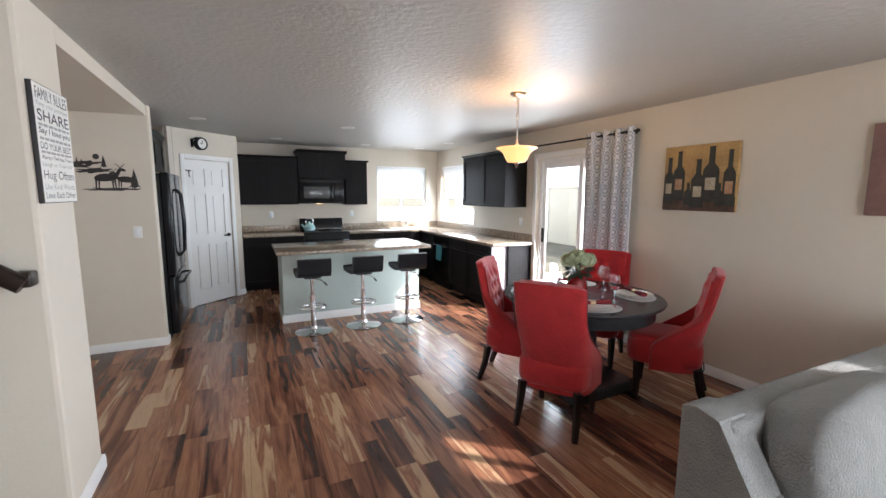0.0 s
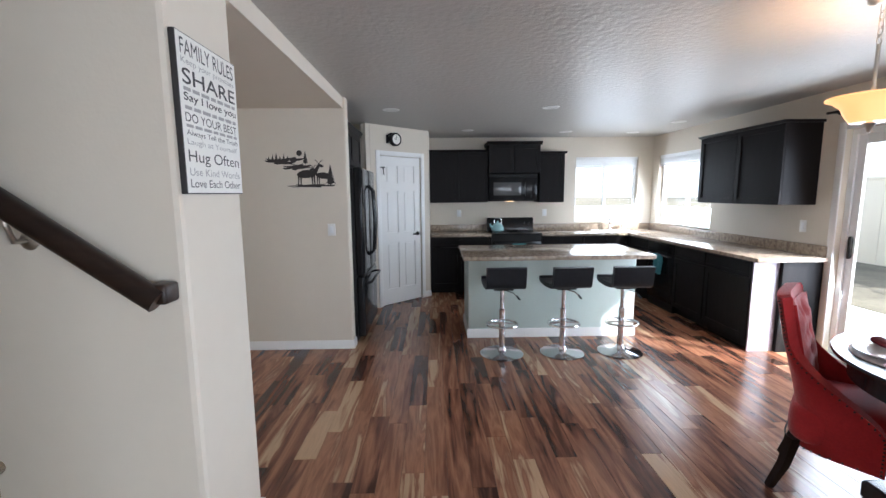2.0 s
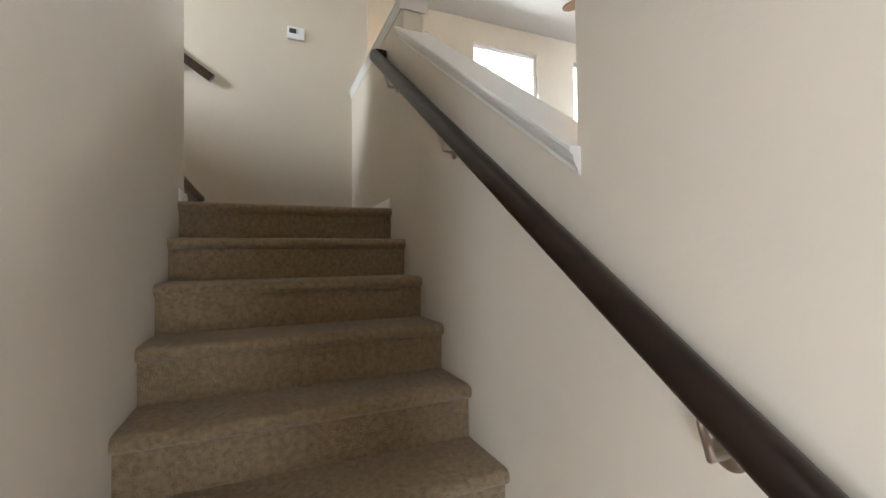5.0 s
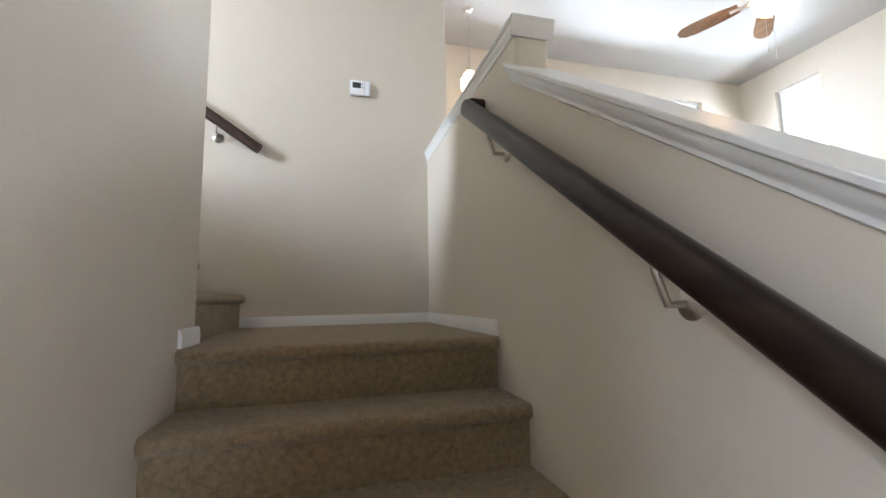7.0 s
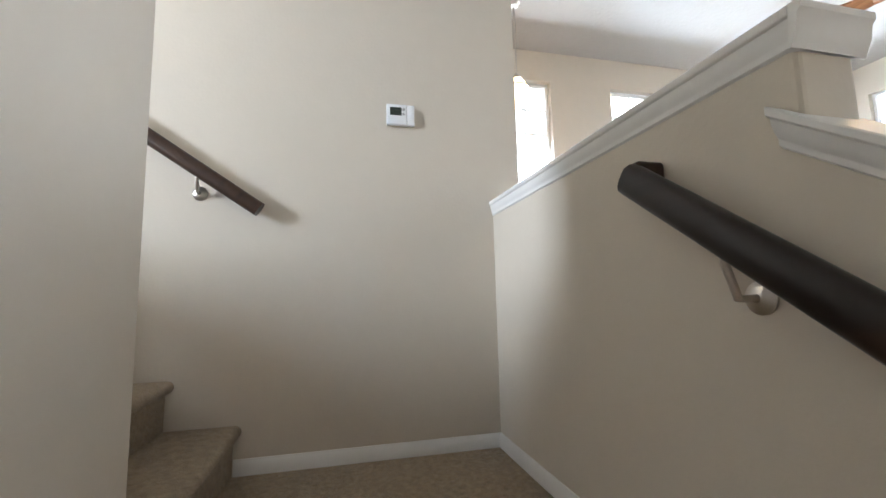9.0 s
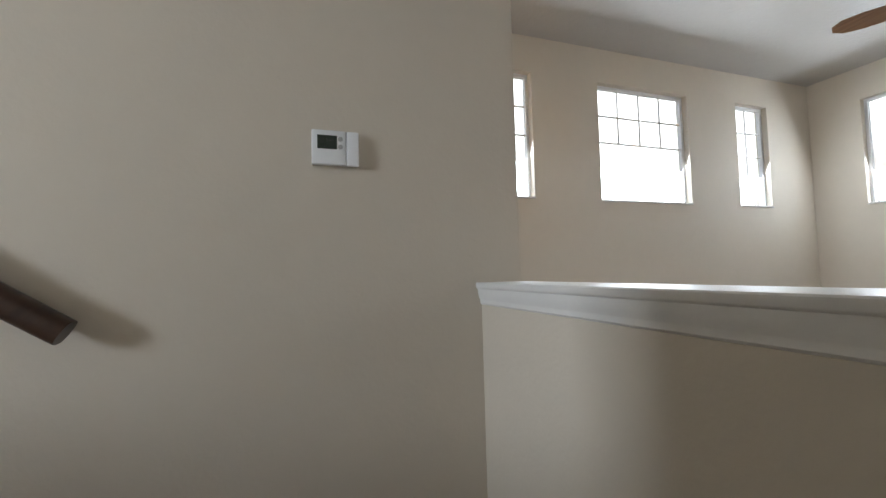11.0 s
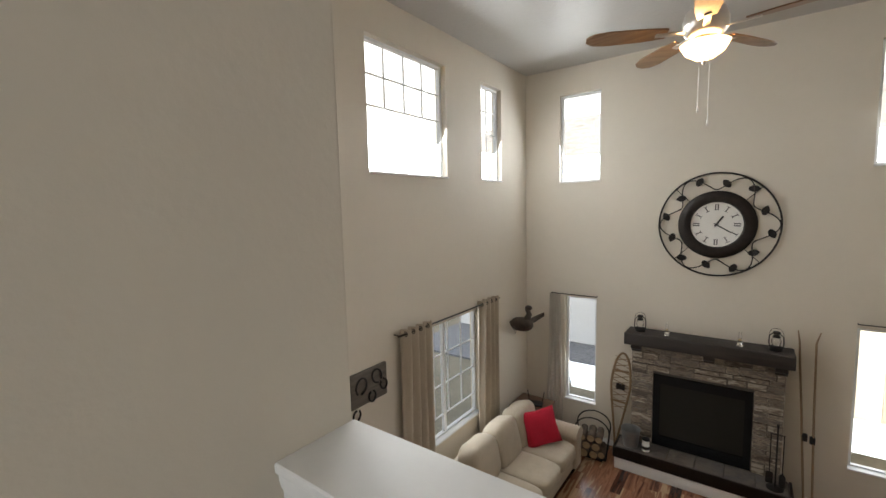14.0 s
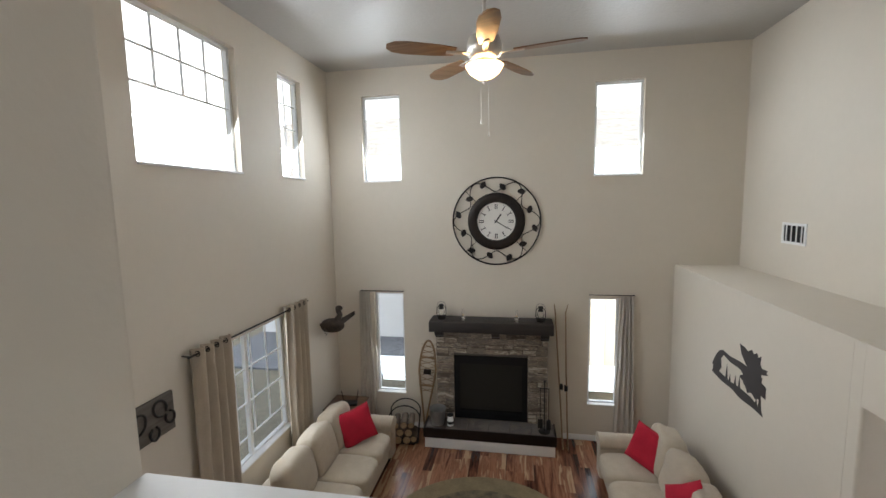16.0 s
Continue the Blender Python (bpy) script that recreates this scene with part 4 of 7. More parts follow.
# refrigerator and the cabinet over it
fr = thing("refrigerator", "black french-door refrigerator with curved handles", "refrigerator", Matrix.Translation((0.02, 2.80, 0)) @ Matrix.Rotation(radians(90), 4, "Z"))
part("body", Shape().box(0.0, 0.03, 0.02, 0.91, 0.80, 1.78, 0.006), BLACKM, fr)
for k in range(2):
    dr = part("door", Shape().box(0.003 + 0.455 * k, -0.05, 0.70, 0.452 + 0.455 * k, 0.028, 1.79, 0.018, 3), BLACK, fr)
    hx = 0.40 if k == 0 else 0.51
    part("handle", Shape().tube([(hx, -0.05, 0.86), (hx, -0.10, 0.92), (hx, -0.115, 1.25), (hx, -0.10, 1.56), (hx, -0.05, 1.62)], 0.014, 10), BLACK, dr)
dr = part("freezer_drawer", Shape().box(0.003, -0.05, 0.06, 0.907, 0.028, 0.69, 0.018, 3), BLACK, fr)
part("handle", Shape().tube([(0.08, -0.05, 0.61), (0.12, -0.105, 0.615), (0.79, -0.105, 0.615), (0.83, -0.05, 0.61)], 0.014, 10), BLACK, dr)
cabinet("fridge_cabinet", "espresso wood cabinet above the refrigerator", Matrix.Translation((-0.10, 2.785, 1.83)) @ Matrix.Rotation(radians(90), 4, "Z"), 0.94, 0.6, 0.36, 2, crown=0.05)

# recessed ceiling lights
def downlight():
    d = thing("recessed_light", "round white recessed ceiling light, unlit", "ceiling light", pose(0.34, 3.25, ZC), "recessed ceiling lights")
    part("trim_ring", Shape().lathe([(0.062, 0.002), (0.066, -0.006), (0.088, -0.006), (0.092, -0.001)], 28), TRIM, d)
    part("lens", Shape().lathe([(0, -0.002), (0.063, -0.003)], 28), mat("lamp_lens", (0.7, 0.69, 0.66), 0.3), d)
    return d


dl = downlight()
for x, y in ((2.03, 3.15), (1.28, 4.75), (3.95, 4.10), (3.8, 5.05), (2.75, 4.95)):
    copy_thing(dl, pose(x, y, ZC))

# blinds drawn up at the kitchen windows
def blind(m, w):
    b = thing("raised_blind", "white slatted blind drawn up to the window head", "blind", m, "blinds")
    part("headrail", Shape().box(0.0, 0.0, -0.05, w, 0.055, -0.002, 0.004), VINYL, b)
    for k in range(7):
        part("slat", Shape().box(0.006, 0.004, -0.062 - 0.0125 * k, w - 0.006, 0.052, -0.054 - 0.0125 * k), VINYL, b)
    part("bottom_rail", Shape().box(0.004, 0.002, -0.17, w - 0.004, 0.053, -0.148, 0.004), VINYL, b)


blind(Matrix.Translation((KITCHEN_WIN[0] + 0.01, YB + 0.008, KITCHEN_WIN[3])), KITCHEN_WIN[1] - KITCHEN_WIN[0] - 0.02)
blind(Matrix.Translation((XR + 0.008, SIDE_WIN[1] - 0.01, SIDE_WIN[3])) @ ROTR, SIDE_WIN[1] - SIDE_WIN[0] - 0.02)


def wall_plate(name, label, m, toggles=1, cat="switch"):
    p = thing(name, label, cat, m)
    part("plate", Shape().box(-0.037 * toggles, -0.007, -0.058, 0.037 * toggles, 0.0, 0.058, 0.003), TRIM, p)
    for k in range(toggles):
        x = (k - (toggles - 1) / 2) * 0.046
        part("rocker", Shape().box(x - 0.016, -0.011, -0.033, x + 0.016, -0.006, 0.033, 0.002), VINYL, p)


wall_plate("light_switch", "white rocker switch plate on the hall wall", Matrix.Translation((-0.20, 2.649, 1.19)))
for x in (1.20, 2.62):
    wall_plate("outlet", "white wall outlet above the counter", Matrix.Translation((x, YB - 0.001, 1.20)), 1, "outlet")
wall_plate("outlet", "white outlet with a plug in it beside the patio door", Matrix.Translation((XR - 0.001, 2.62, 1.18)) @ ROTR, 1, "outlet")

# small round clock on the pantry wall
pc = thing("bracket_clock", "small round black-rimmed clock on a bracket", "clock", PM @ Matrix.Translation((0.42, -0.001, 2.24)))
part("bracket", Shape().box(-0.10, -0.03, -0.05, -0.075, 0.0, 0.06, 0.004).tube([(-0.09, -0.02, 0.05), (-0.05, -0.05, 0.078), (0.0, -0.07, 0.08)], 0.008, 8), BLACKM, pc)
RX = Matrix.Rotation(radians(90), 4, "X")
part("case", Shape().lathe([(0, 0.03), (0.078, 0.03), (0.085, 0.04), (0.085, 0.095), (0.076, 0.102), (0.066, 0.100), (0.064, 0.092)], 30, m=RX), BLACKM, pc)
part("dial", Shape().lathe([(0, 0.094), (0.066, 0.094), (0.066, 0.090)], 30, m=RX), PAPERW, pc)
part("clock_hand", Shape().box(-0.003, -0.098, 0.0, 0.003, -0.096, 0.045).box(-0.03, -0.098, -0.003, 0.0, -0.096, 0.003), BLACKM, pc)


# ---- dining ----
def dining_chair():
    c = thing("dining_chair", "red velvet tufted dining chair with black-brown legs", "chair", pose(2.715, -0.205, 0, 0, 0, 32 - 90), "chairs round the table")
    part("seat", Shape().blob(0, 0.03, 0.385, 0.245, 0.265, 0.105, 5.0, 14), REDVELVET, c)
    part("seat_cushion", Shape().blob(0, 0.05, 0.475, 0.215, 0.24, 0.05, 3.6, 12), REDVELVET, c)
    def back(u, v):
        s = u * 2 - 1
        z = 0.27 + v * 0.735
        k = max(0.0, min(1.0, (z - 0.42) / 0.42))
        k = k * k * (3 - 2 * k)
        half = 0.268 - 0.028 * k
        curl = 0.30 * (1 - k) ** 1.6 + 0.035
        lean = -0.215 - 0.11 * max(0.0, z - 0.45) / 0.55
        top = 0.012 * (1 - s * s) * v
        return (half * math.sin(s * math.pi / 2 * 0.98) if abs(s) < 0.75 else half * math.copysign(math.sin(0.75 * math.pi / 2 * 0.98) + (abs(s) - 0.75) * 0.32, s), lean + curl * abs(s) ** 3.2, z + top)
    sh = Shape().sheet(back, 26, 24, 0.055)
    part("backrest", sh, REDVELVET, c)
    inner = Shape()
    def pad(u, v):
        s = u * 2 - 1
        z = 0.50 + v * 0.47
        y = -0.155 - 0.11 * max(0.0, z - 0.45) / 0.55 + 0.02 * abs(s) ** 3
        t = min(1.0, 6 * u, 6 * (1 - u)) * min(1.0, 6 * v, 6 * (1 - v))
        d = 0.0
        for bx, bz in BUTTONS:
            r2 = ((s * 0.20 - bx) ** 2 + (z - bz) ** 2) / 0.0012
            d += 0.022 * math.exp(-r2)
        return (s * 0.20, y + 0.028 * t - d - 0.01, z)
    part("tufted_panel", inner.sheet(pad, 30, 30, 0.012), REDVELVET, c)
    for bx, bz in BUTTONS:
        part("button", Shape().blob(bx, -0.150 - 0.11 * (bz - 0.45) / 0.55, bz, 0.011, 0.008, 0.011, 2, 5), REDVELVET, c)
    beads = Shape()
    for sgn in (0.0, 1.0):
        for k in range(40):
            x, y, z = back(sgn, 0.02 + 0.96 * k / 39)
            beads.blob(x, y - 0.012, z, 0.0055, 0.0055, 0.0055, 2, 3)
    for k in range(1, 36):
        x, y, z = back(k / 36, 0.012)
        beads.blob(x, y - 0.03, z, 0.0055, 0.0055, 0.0055, 2, 3)
    tagged(part("nailhead_trim", beads, IRON, c, "row of dark nailheads"), kind="stuff")
    for sx in (-1, 1):
        part("leg", Shape().tube([(sx * 0.19, 0.20, 0.30), (sx * 0.19, 0.205, 0.0)], 0.02, 4, radii=[0.033, 0.021]), LEGWOOD, c)
        part("leg", Shape().tube([(sx * 0.19, -0.20, 0.30), (sx * 0.195, -0.225, 0.15), (sx * 0.20, -0.275, 0.0)], 0.02, 4, radii=[0.033, 0.027, 0.021]), LEGWOOD, c)
    return c


BUTTONS = [(x, z) for j, z in enumerate((0.60, 0.70, 0.80, 0.90)) for x in ((-0.10, 0.0, 0.10) if j % 2 == 0 else (-0.05, 0.05))]
chair = dining_chair()
for x, y, a in ((2.85, 0.50, -47), (3.745, -0.29, 125), (3.78, 0.51, 212)):
    copy_thing(chair, pose(x, y, 0, 0, 0, a - 90))

TX, TY = 3.23, 0.15
tb = thing("dining_table", "round charcoal pedestal dining table", "table", pose(TX, TY, 0))
part("tabletop", Shape().lathe([(0, 0.715), (0.57, 0.715), (0.595, 0.722), (0.60, 0.735), (0.625, 0.745), (0.63, 0.755), (0.625, 0.765), (0, 0.766)], 64), TABLEWOOD, tb)
part("apron", Shape().lathe([(0.50, 0.715), (0.56, 0.715), (0.56, 0.635), (0.545, 0.63), (0.50, 0.63)], 56), TABLEWOOD, tb)
part("pedestal", Shape().lathe([(0, 0.72), (0.20, 0.72), (0.12, 0.66), (0.105, 0.55), (0.14, 0.42), (0.15, 0.32), (0.11, 0.22), (0.16, 0.14), (0.17, 0.09), (0, 0.09)], 32), TABLEWOOD, tb)
part("plinth", Shape().box(-0.33, -0.33, 0.0, 0.33, 0.33, 0.095, 0.02, 3), TABLEWOOD, tb)

PLACEMAT = mat("grey_placemat", (0.52, 0.50, 0.49), 0.7, vary=0.2, scale=40, bump=0.5, bump_scale=160)
GOLD = mat("napkin_ring_gold", (0.70, 0.55, 0.33), 0.3, 1.0, vary=0.1)


def place_setting(a):
    ca, sa = math.cos(radians(a)), math.sin(radians(a))
    x, y = TX + 0.42 * ca, TY + 0.42 * sa
    m = pose(x, y, 0.767, 0, 0, a + 90)
    pm = thing("placemat", "oval grey woven placemat on the table", "placemat", m, "placemats")
    part("mat", Shape().lathe([(0, 0.0), (0.205, 0.0), (0.208, 0.003), (0, 0.004)], 40, squash=0.72), PLACEMAT, pm)
    pl = thing("dinner_plate", "white round dinner plate on a placemat", "plate", pose(x, y, 0.772), "dinner plates")
    part("dish", Shape().lathe([(0, 0.0), (0.08, 0.0), (0.092, 0.004), (0.135, 0.014), (0.137, 0.018), (0.092, 0.009), (0.08, 0.006), (0, 0.006)], 40), CERAMIC, pl)
    nk = thing("rolled_napkin", "rolled burgundy napkin in a gold ring", "napkin", pose(x, y, 0.803, 0, 0, a + 90 + 12), "napkins")
    part("cloth", Shape().tube([(-0.13, 0, 0.004), (-0.07, 0.003, 0.002), (-0.02, 0, 0), (0.02, 0, 0), (0.08, -0.003, 0.002), (0.13, 0, 0.003)], 0.02, 10, radii=[0.031, 0.028, 0.020, 0.020, 0.028, 0.031], flat=0.6), NAPKIN, nk)
    part("ring", Shape().tube([(-0.018, 0, 0), (0.018, 0, 0)], 0.0225, 14, flat=0.72), GOLD, nk)
    ex, ey = -sa, ca
    for k in range(2):
        fx, fy = x + ex * (0.16 + 0.02 * k) - ca * 0.01, y + ey * (0.16 + 0.02 * k) - sa * 0.01
        fk = thing("fork", "steel fork laid beside a plate", "fork", pose(fx, fy, 0.773, 0, 0, a + 90), "forks")
        part("tine_end", Shape().box(-0.010, 0.02, 0, 0.010, 0.07, 0.002, 0.0008), CHROME, fk)
        part("shaft", Shape().box(-0.004, -0.09, 0, 0.004, 0.022, 0.0025, 0.001), CHROME, fk)
    gx, gy = TX + 0.30 * math.cos(radians(a + 42)), TY + 0.30 * math.sin(radians(a + 42))
    return gx, gy


def wine_glass_at(x, y):
    g = thing("wine_glass", "clear stemmed wine glass on the table", "glass", pose(x, y, 0.767), "wine glasses")
    part("bowl", Shape().lathe([(0.004, 0.085), (0.022, 0.095), (0.038, 0.125), (0.040, 0.155), (0.031, 0.205), (0.0295, 0.205), (0.0385, 0.155), (0.0365, 0.126), (0.021, 0.0975), (0, 0.089)], 28), CLEAR, g)
    part("stem", Shape().lathe([(0.0, 0.004), (0.034, 0.0), (0.035, 0.002), (0.008, 0.006), (0.0035, 0.015), (0.0035, 0.08), (0.006, 0.087), (0, 0.088)], 24), CLEAR, g)
    return g


for a in (-33, 57, 147, 237):
    gx, gy = place_setting(a)
    wine_glass_at(gx, gy)

vs = thing("flower_vase", "red ceramic vase of pale green hydrangeas", "vase", pose(3.19, 0.16, 0.767))
REDCER = mat("red_ceramic", (0.30, 0.012, 0.014), 0.2, vary=0.2, scale=5)
part("pot", Shape().lathe([(0, 0), (0.055, 0), (0.075, 0.03), (0.082, 0.075), (0.065, 0.13), (0.045, 0.155), (0.052, 0.175), (0.046, 0.175), (0.04, 0.155), (0, 0.15)], 32), REDCER, vs)
PETAL = mat("hydrangea_petal", (0.50, 0.56, 0.34), 0.7, vary=0.3, scale=30)
LEAF = mat("dark_leaf", (0.03, 0.055, 0.028), 0.55, vary=0.4, scale=20)
rnd = random.Random(4)


def petals(cx, cy, cz, r, n, size):
    sh = Shape()
    for k in range(n):
        v = Vector((rnd.gauss(0, 1), rnd.gauss(0, 1), rnd.gauss(0.2, 1))).normalized()
        p = Vector((cx, cy, cz)) + v * r * rnd.uniform(0.82, 1.08)
        q = v.to_track_quat("Z", "Y").to_matrix().to_4x4()
        m = Matrix.Translation(p) @ q @ Matrix.Rotation(rnd.uniform(0, 6.3), 4, "Z")
        for j in range(4):
            a = j * math.pi / 2
            vv = [sh.bm.verts.new(m @ Vector(w)) for w in ((0, 0, 0), (size * math.cos(a - 0.5), size * math.sin(a - 0.5), 0.004), (size * 1.3 * math.cos(a), size * 1.3 * math.sin(a), 0.001), (size * math.cos(a + 0.5), size * math.sin(a + 0.5), 0.004))]
            sh.bm.faces.new(vv)
    return sh


for k in range(7):
    a = k * 2 * math.pi / 6
    rr = 0.085 if k < 6 else 0.0
    part("flower_head", petals(rr * math.cos(a), rr * math.sin(a), 0.275 + (0.045 if k == 6 else 0.015 * (k % 2)), 0.055, 70, 0.014), PETAL, vs)
lf = Shape()
for k in range(46):
    a, e = rnd.uniform(0, 6.28), rnd.uniform(-0.4, 0.5)
    d = Vector((math.cos(a) * math.cos(e), math.sin(a) * math.cos(e), math.sin(e)))
    s0 = Vector((0, 0, 0.19)) + d * 0.05
    side = d.cross(Vector((0, 0, 1))).normalized() * rnd.uniform(0.02, 0.03)
    tip = s0 + d * rnd.uniform(0.07, 0.12) + Vector((0, 0, -0.015))
    md = (s0 + tip) / 2 + Vector((0, 0, 0.012))
    v = [lf.bm.verts.new(p) for p in (s0, md + side, tip, md - side)]
    lf.bm.faces.new(v)
part("leaves", lf, LEAF, vs)
part("stem", Shape().tube([(0, 0, 0.14), (0.005, 0, 0.26)], 0.02, 8), LEAF, vs)

# pendant over the table
PX, PY = 2.90, 0.64
pn = thing("pendant_lamp", "amber glass bowl pendant lamp, lit", "pendant lamp", pose(PX, PY, 0))
part("canopy", Shape().lathe([(0, ZC - 0.032), (0.03, ZC - 0.032), (0.06, ZC - 0.018), (0.07, ZC - 0.001), (0, ZC - 0.001)], 28), NICKEL, pn)
ch = Shape()
for k in range(5):
    z = ZC - 0.05 - 0.036 * k
    a = math.pi / 2 * (k % 2)
    ch.tube([(0.011 * math.cos(t) * math.cos(a), 0.011 * math.cos(t) * math.sin(a), z - 0.024 * math.sin(t)) for t in [2 * math.pi * j / 10 for j in range(10)]], 0.0035, 6, closed=True)
part("chain", ch, NICKEL, pn)
part("stem", Shape().tube([(0, 0, ZC - 0.21), (0, 0, 1.985)], 0.008, 10).lathe([(0.010, 0.0), (0.018, 0.012), (0.010, 0.03)], 14, cz=1.985), NICKEL, pn)
AMBER = glow("amber_glass", (1.0, 0.50, 0.16), 0.55, (0.8, 0.55, 0.3))
part("shade", Shape().lathe([(0.03, 1.845), (0.075, 1.85), (0.095, 1.88), (0.115, 1.925), (0.15, 1.955), (0.175, 1.965), (0.173, 1.973), (0.145, 1.965), (0.105, 1.932), (0.085, 1.885), (0.03, 1.857)], 40), AMBER, pn)
part("finial", Shape().lathe([(0, 1.80), (0.008, 1.805), (0.012, 1.82), (0.022, 1.84), (0.034, 1.848), (0, 1.856)], 18), NICKEL, pn)
part("rod", Shape().tube([(0, 0, 1.85), (0, 0, 1.99)], 0.006, 8), NICKEL, pn)
lp = new("pendant_bulb", bpy.data.lights.new("pendant_bulb", "POINT"))
lp.data.energy, lp.data.color, lp.data.shadow_soft_size = 9, (1.0, 0.66, 0.36), 0.04
lp.location = (PX, PY, 1.99)


# curtain and rod at the patio door
def curtain(name, label, m, w, z0, z1, folds, amp, material, group="", taper=0.0, tie=None, rings=0):
    """A hanging curtain along local x, folds along local y."""
    c = thing(name, label, "curtain", m, group)
    def f(u, v):
        z = z0 + (z1 - z0) * v
        k = 1 - taper * (1 - v)
        x = w * (0.5 + (u - 0.5) * k) + (tie or 0.0) * (1 - v) ** 1.5
        a = amp * (0.65 + 0.35 * v) * math.sin(u * folds * 2 * math.pi + 0.5 * math.sin(v * 3 + u * 4))
        return (x, a + 0.006 * math.sin(u * 31 + v * 5), z)
    part("panel", Shape().sheet(f, folds * 12, 16, 0.004), material, c)
    for k in range(rings):
        u = (k + 0.5) / rings
        x = w * u
        part("grommet", Shape().tube([(x, 0.024 * math.cos(t), z1 - 0.05 + 0.024 * math.sin(t)) for t in [2 * math.pi * j / 14 for j in range(14)]], 0.005, 6, closed=True), IRON, c)
    return c


def trellis_mat():
    m = mat("trellis_curtain", (0.42, 0.43, 0.46), 0.9, vary=0.06, bump=0.3, bump_scale=240)
    nt = m.node_tree
    b = nt.nodes["Principled BSDF"]
    tc = nt.nodes.new("ShaderNodeTexCoord")
    sp = nt.nodes.new("ShaderNodeSeparateXYZ")
    nt.links.new(tc.outputs["Object"], sp.inputs[0])
    outs = []
    for k, (ax, fq) in enumerate((("X", 62.0), ("Z", 36.0))):
        mu = nt.nodes.new("ShaderNodeMath")
        mu.operation = "MULTIPLY"
        mu.inputs[1].default_value = fq
        nt.links.new(sp.outputs[ax], mu.inputs[0])
        si = nt.nodes.new("ShaderNodeMath")
        si.operation = "SINE"
        nt.links.new(mu.outputs[0], si.inputs[0])
        outs.append(si)
    ad = nt.nodes.new("ShaderNodeMath")
    nt.links.new(outs[0].outputs[0], ad.inputs[0])
    nt.links.new(outs[1].outputs[0], ad.inputs[1])
    ab = nt.nodes.new("ShaderNodeMath")
    ab.operation = "ABSOLUTE"
    nt.links.new(ad.outputs[0], ab.inputs[0])
    pg = nt.nodes.new("ShaderNodeMath")
    pg.operation = "PINGPONG"
    pg.inputs[1].default_value = 0.5
    nt.links.new(ab.outputs[0], pg.inputs[0])
    rp = nt.nodes.new("ShaderNodeValToRGB")
    rp.color_ramp.elements[0].position, rp.color_ramp.elements[1].position = 0.16, 0.22
    rp.color_ramp.elements[0].color, rp.color_ramp.elements[1].color = (0.66, 0.66, 0.67, 1), (0.36, 0.37, 0.41, 1)
    nt.links.new(pg.outputs[0], rp.inputs[0])
    nt.links.new(rp.outputs[0], b.inputs["Base Color"])
    return m


curtain("patio_curtain", "grey curtain with a white trellis pattern, drawn aside", Matrix.Translation((XR - 0.085, 1.31, 0)) @ ROTR, 0.66, 0.03, 2.255, 4, 0.042, trellis_mat(), rings=4)
rod = thing("curtain_rod", "dark curtain rod over the patio door", "curtain rod")
part("rod", Shape().tube([(XR - 0.085, 0.63, 2.205), (XR - 0.085, 2.40, 2.205)], 0.011, 10), IRON, rod)
part("finial", Shape().lathe([(0, 0), (0.014, 0.004), (0.02, 0.02), (0.014, 0.04), (0, 0.05)], 14, m=Matrix.Translation((XR - 0.085, 0.635, 2.205)) @ Matrix.Rotation(radians(90), 4, "X")), IRON, rod)
for y in (0.70, 2.36):
    part("bracket", Shape().tube([(XR - 0.001, y, 2.205), (XR - 0.085, y, 2.205)], 0.007, 8).lathe([(0, 0), (0.02, 0), (0.02, 0.006), (0, 0.006)], 12, m=Matrix.Translation((XR - 0.001, y, 2.205)) @ Matrix.Rotation(radians(-90), 4, "Y")), IRON, rod)

# painted canvas of bottles
pt = thing("canvas_painting", "canvas painting of dark wine bottles on ochre", "painting", Matrix.Translation((XR - 0.034, 0.325, 1.435)) @ ROTR)
OCHRE = mat("ochre_paint", (0.52, 0.34, 0.13), 0.7, scale=5, second=(0.30, 0.17, 0.07), bump=0.5, bump_scale=60, detail=8)
UMBER = mat("umber_paint", (0.13, 0.07, 0.045), 0.7, scale=9, second=(0.03, 0.02, 0.016), bump=0.5, bump_scale=60)
BOTTLE = mat("bottle_paint", (0.035, 0.035, 0.028), 0.5, scale=14, second=(0.010, 0.010, 0.010), bump=0.4, bump_scale=50)
LABEL = mat("label_paint", (0.55, 0.50, 0.38), 0.7, scale=18, second=(0.34, 0.28, 0.19), bump=0.4, bump_scale=60)
LABELR = mat("red_label_paint", (0.36, 0.14, 0.07), 0.7, scale=18, second=(0.5, 0.36, 0.22), bump=0.4, bump_scale=60)
part("canvas", Shape().box(0, 0, 0, 0.655, 0.032, 0.575, 0.003), OCHRE, pt)
part("painted_table", Shape().box(0.001, -0.0012, 0.001, 0.654, 0.001, 0.13), UMBER, pt)


def bottle_outline(x, z, w, h):
    pr = [(0, 0), (w, 0), (w, h * 0.52), (w * 0.92, h * 0.60), (w * 0.38, h * 0.70), (w * 0.34, h * 0.96), (w * 0.40, h)]
    return [(x + a, z + b) for a, b in pr] + [(x - a, z + b) for a, b in reversed(pr[1:])]


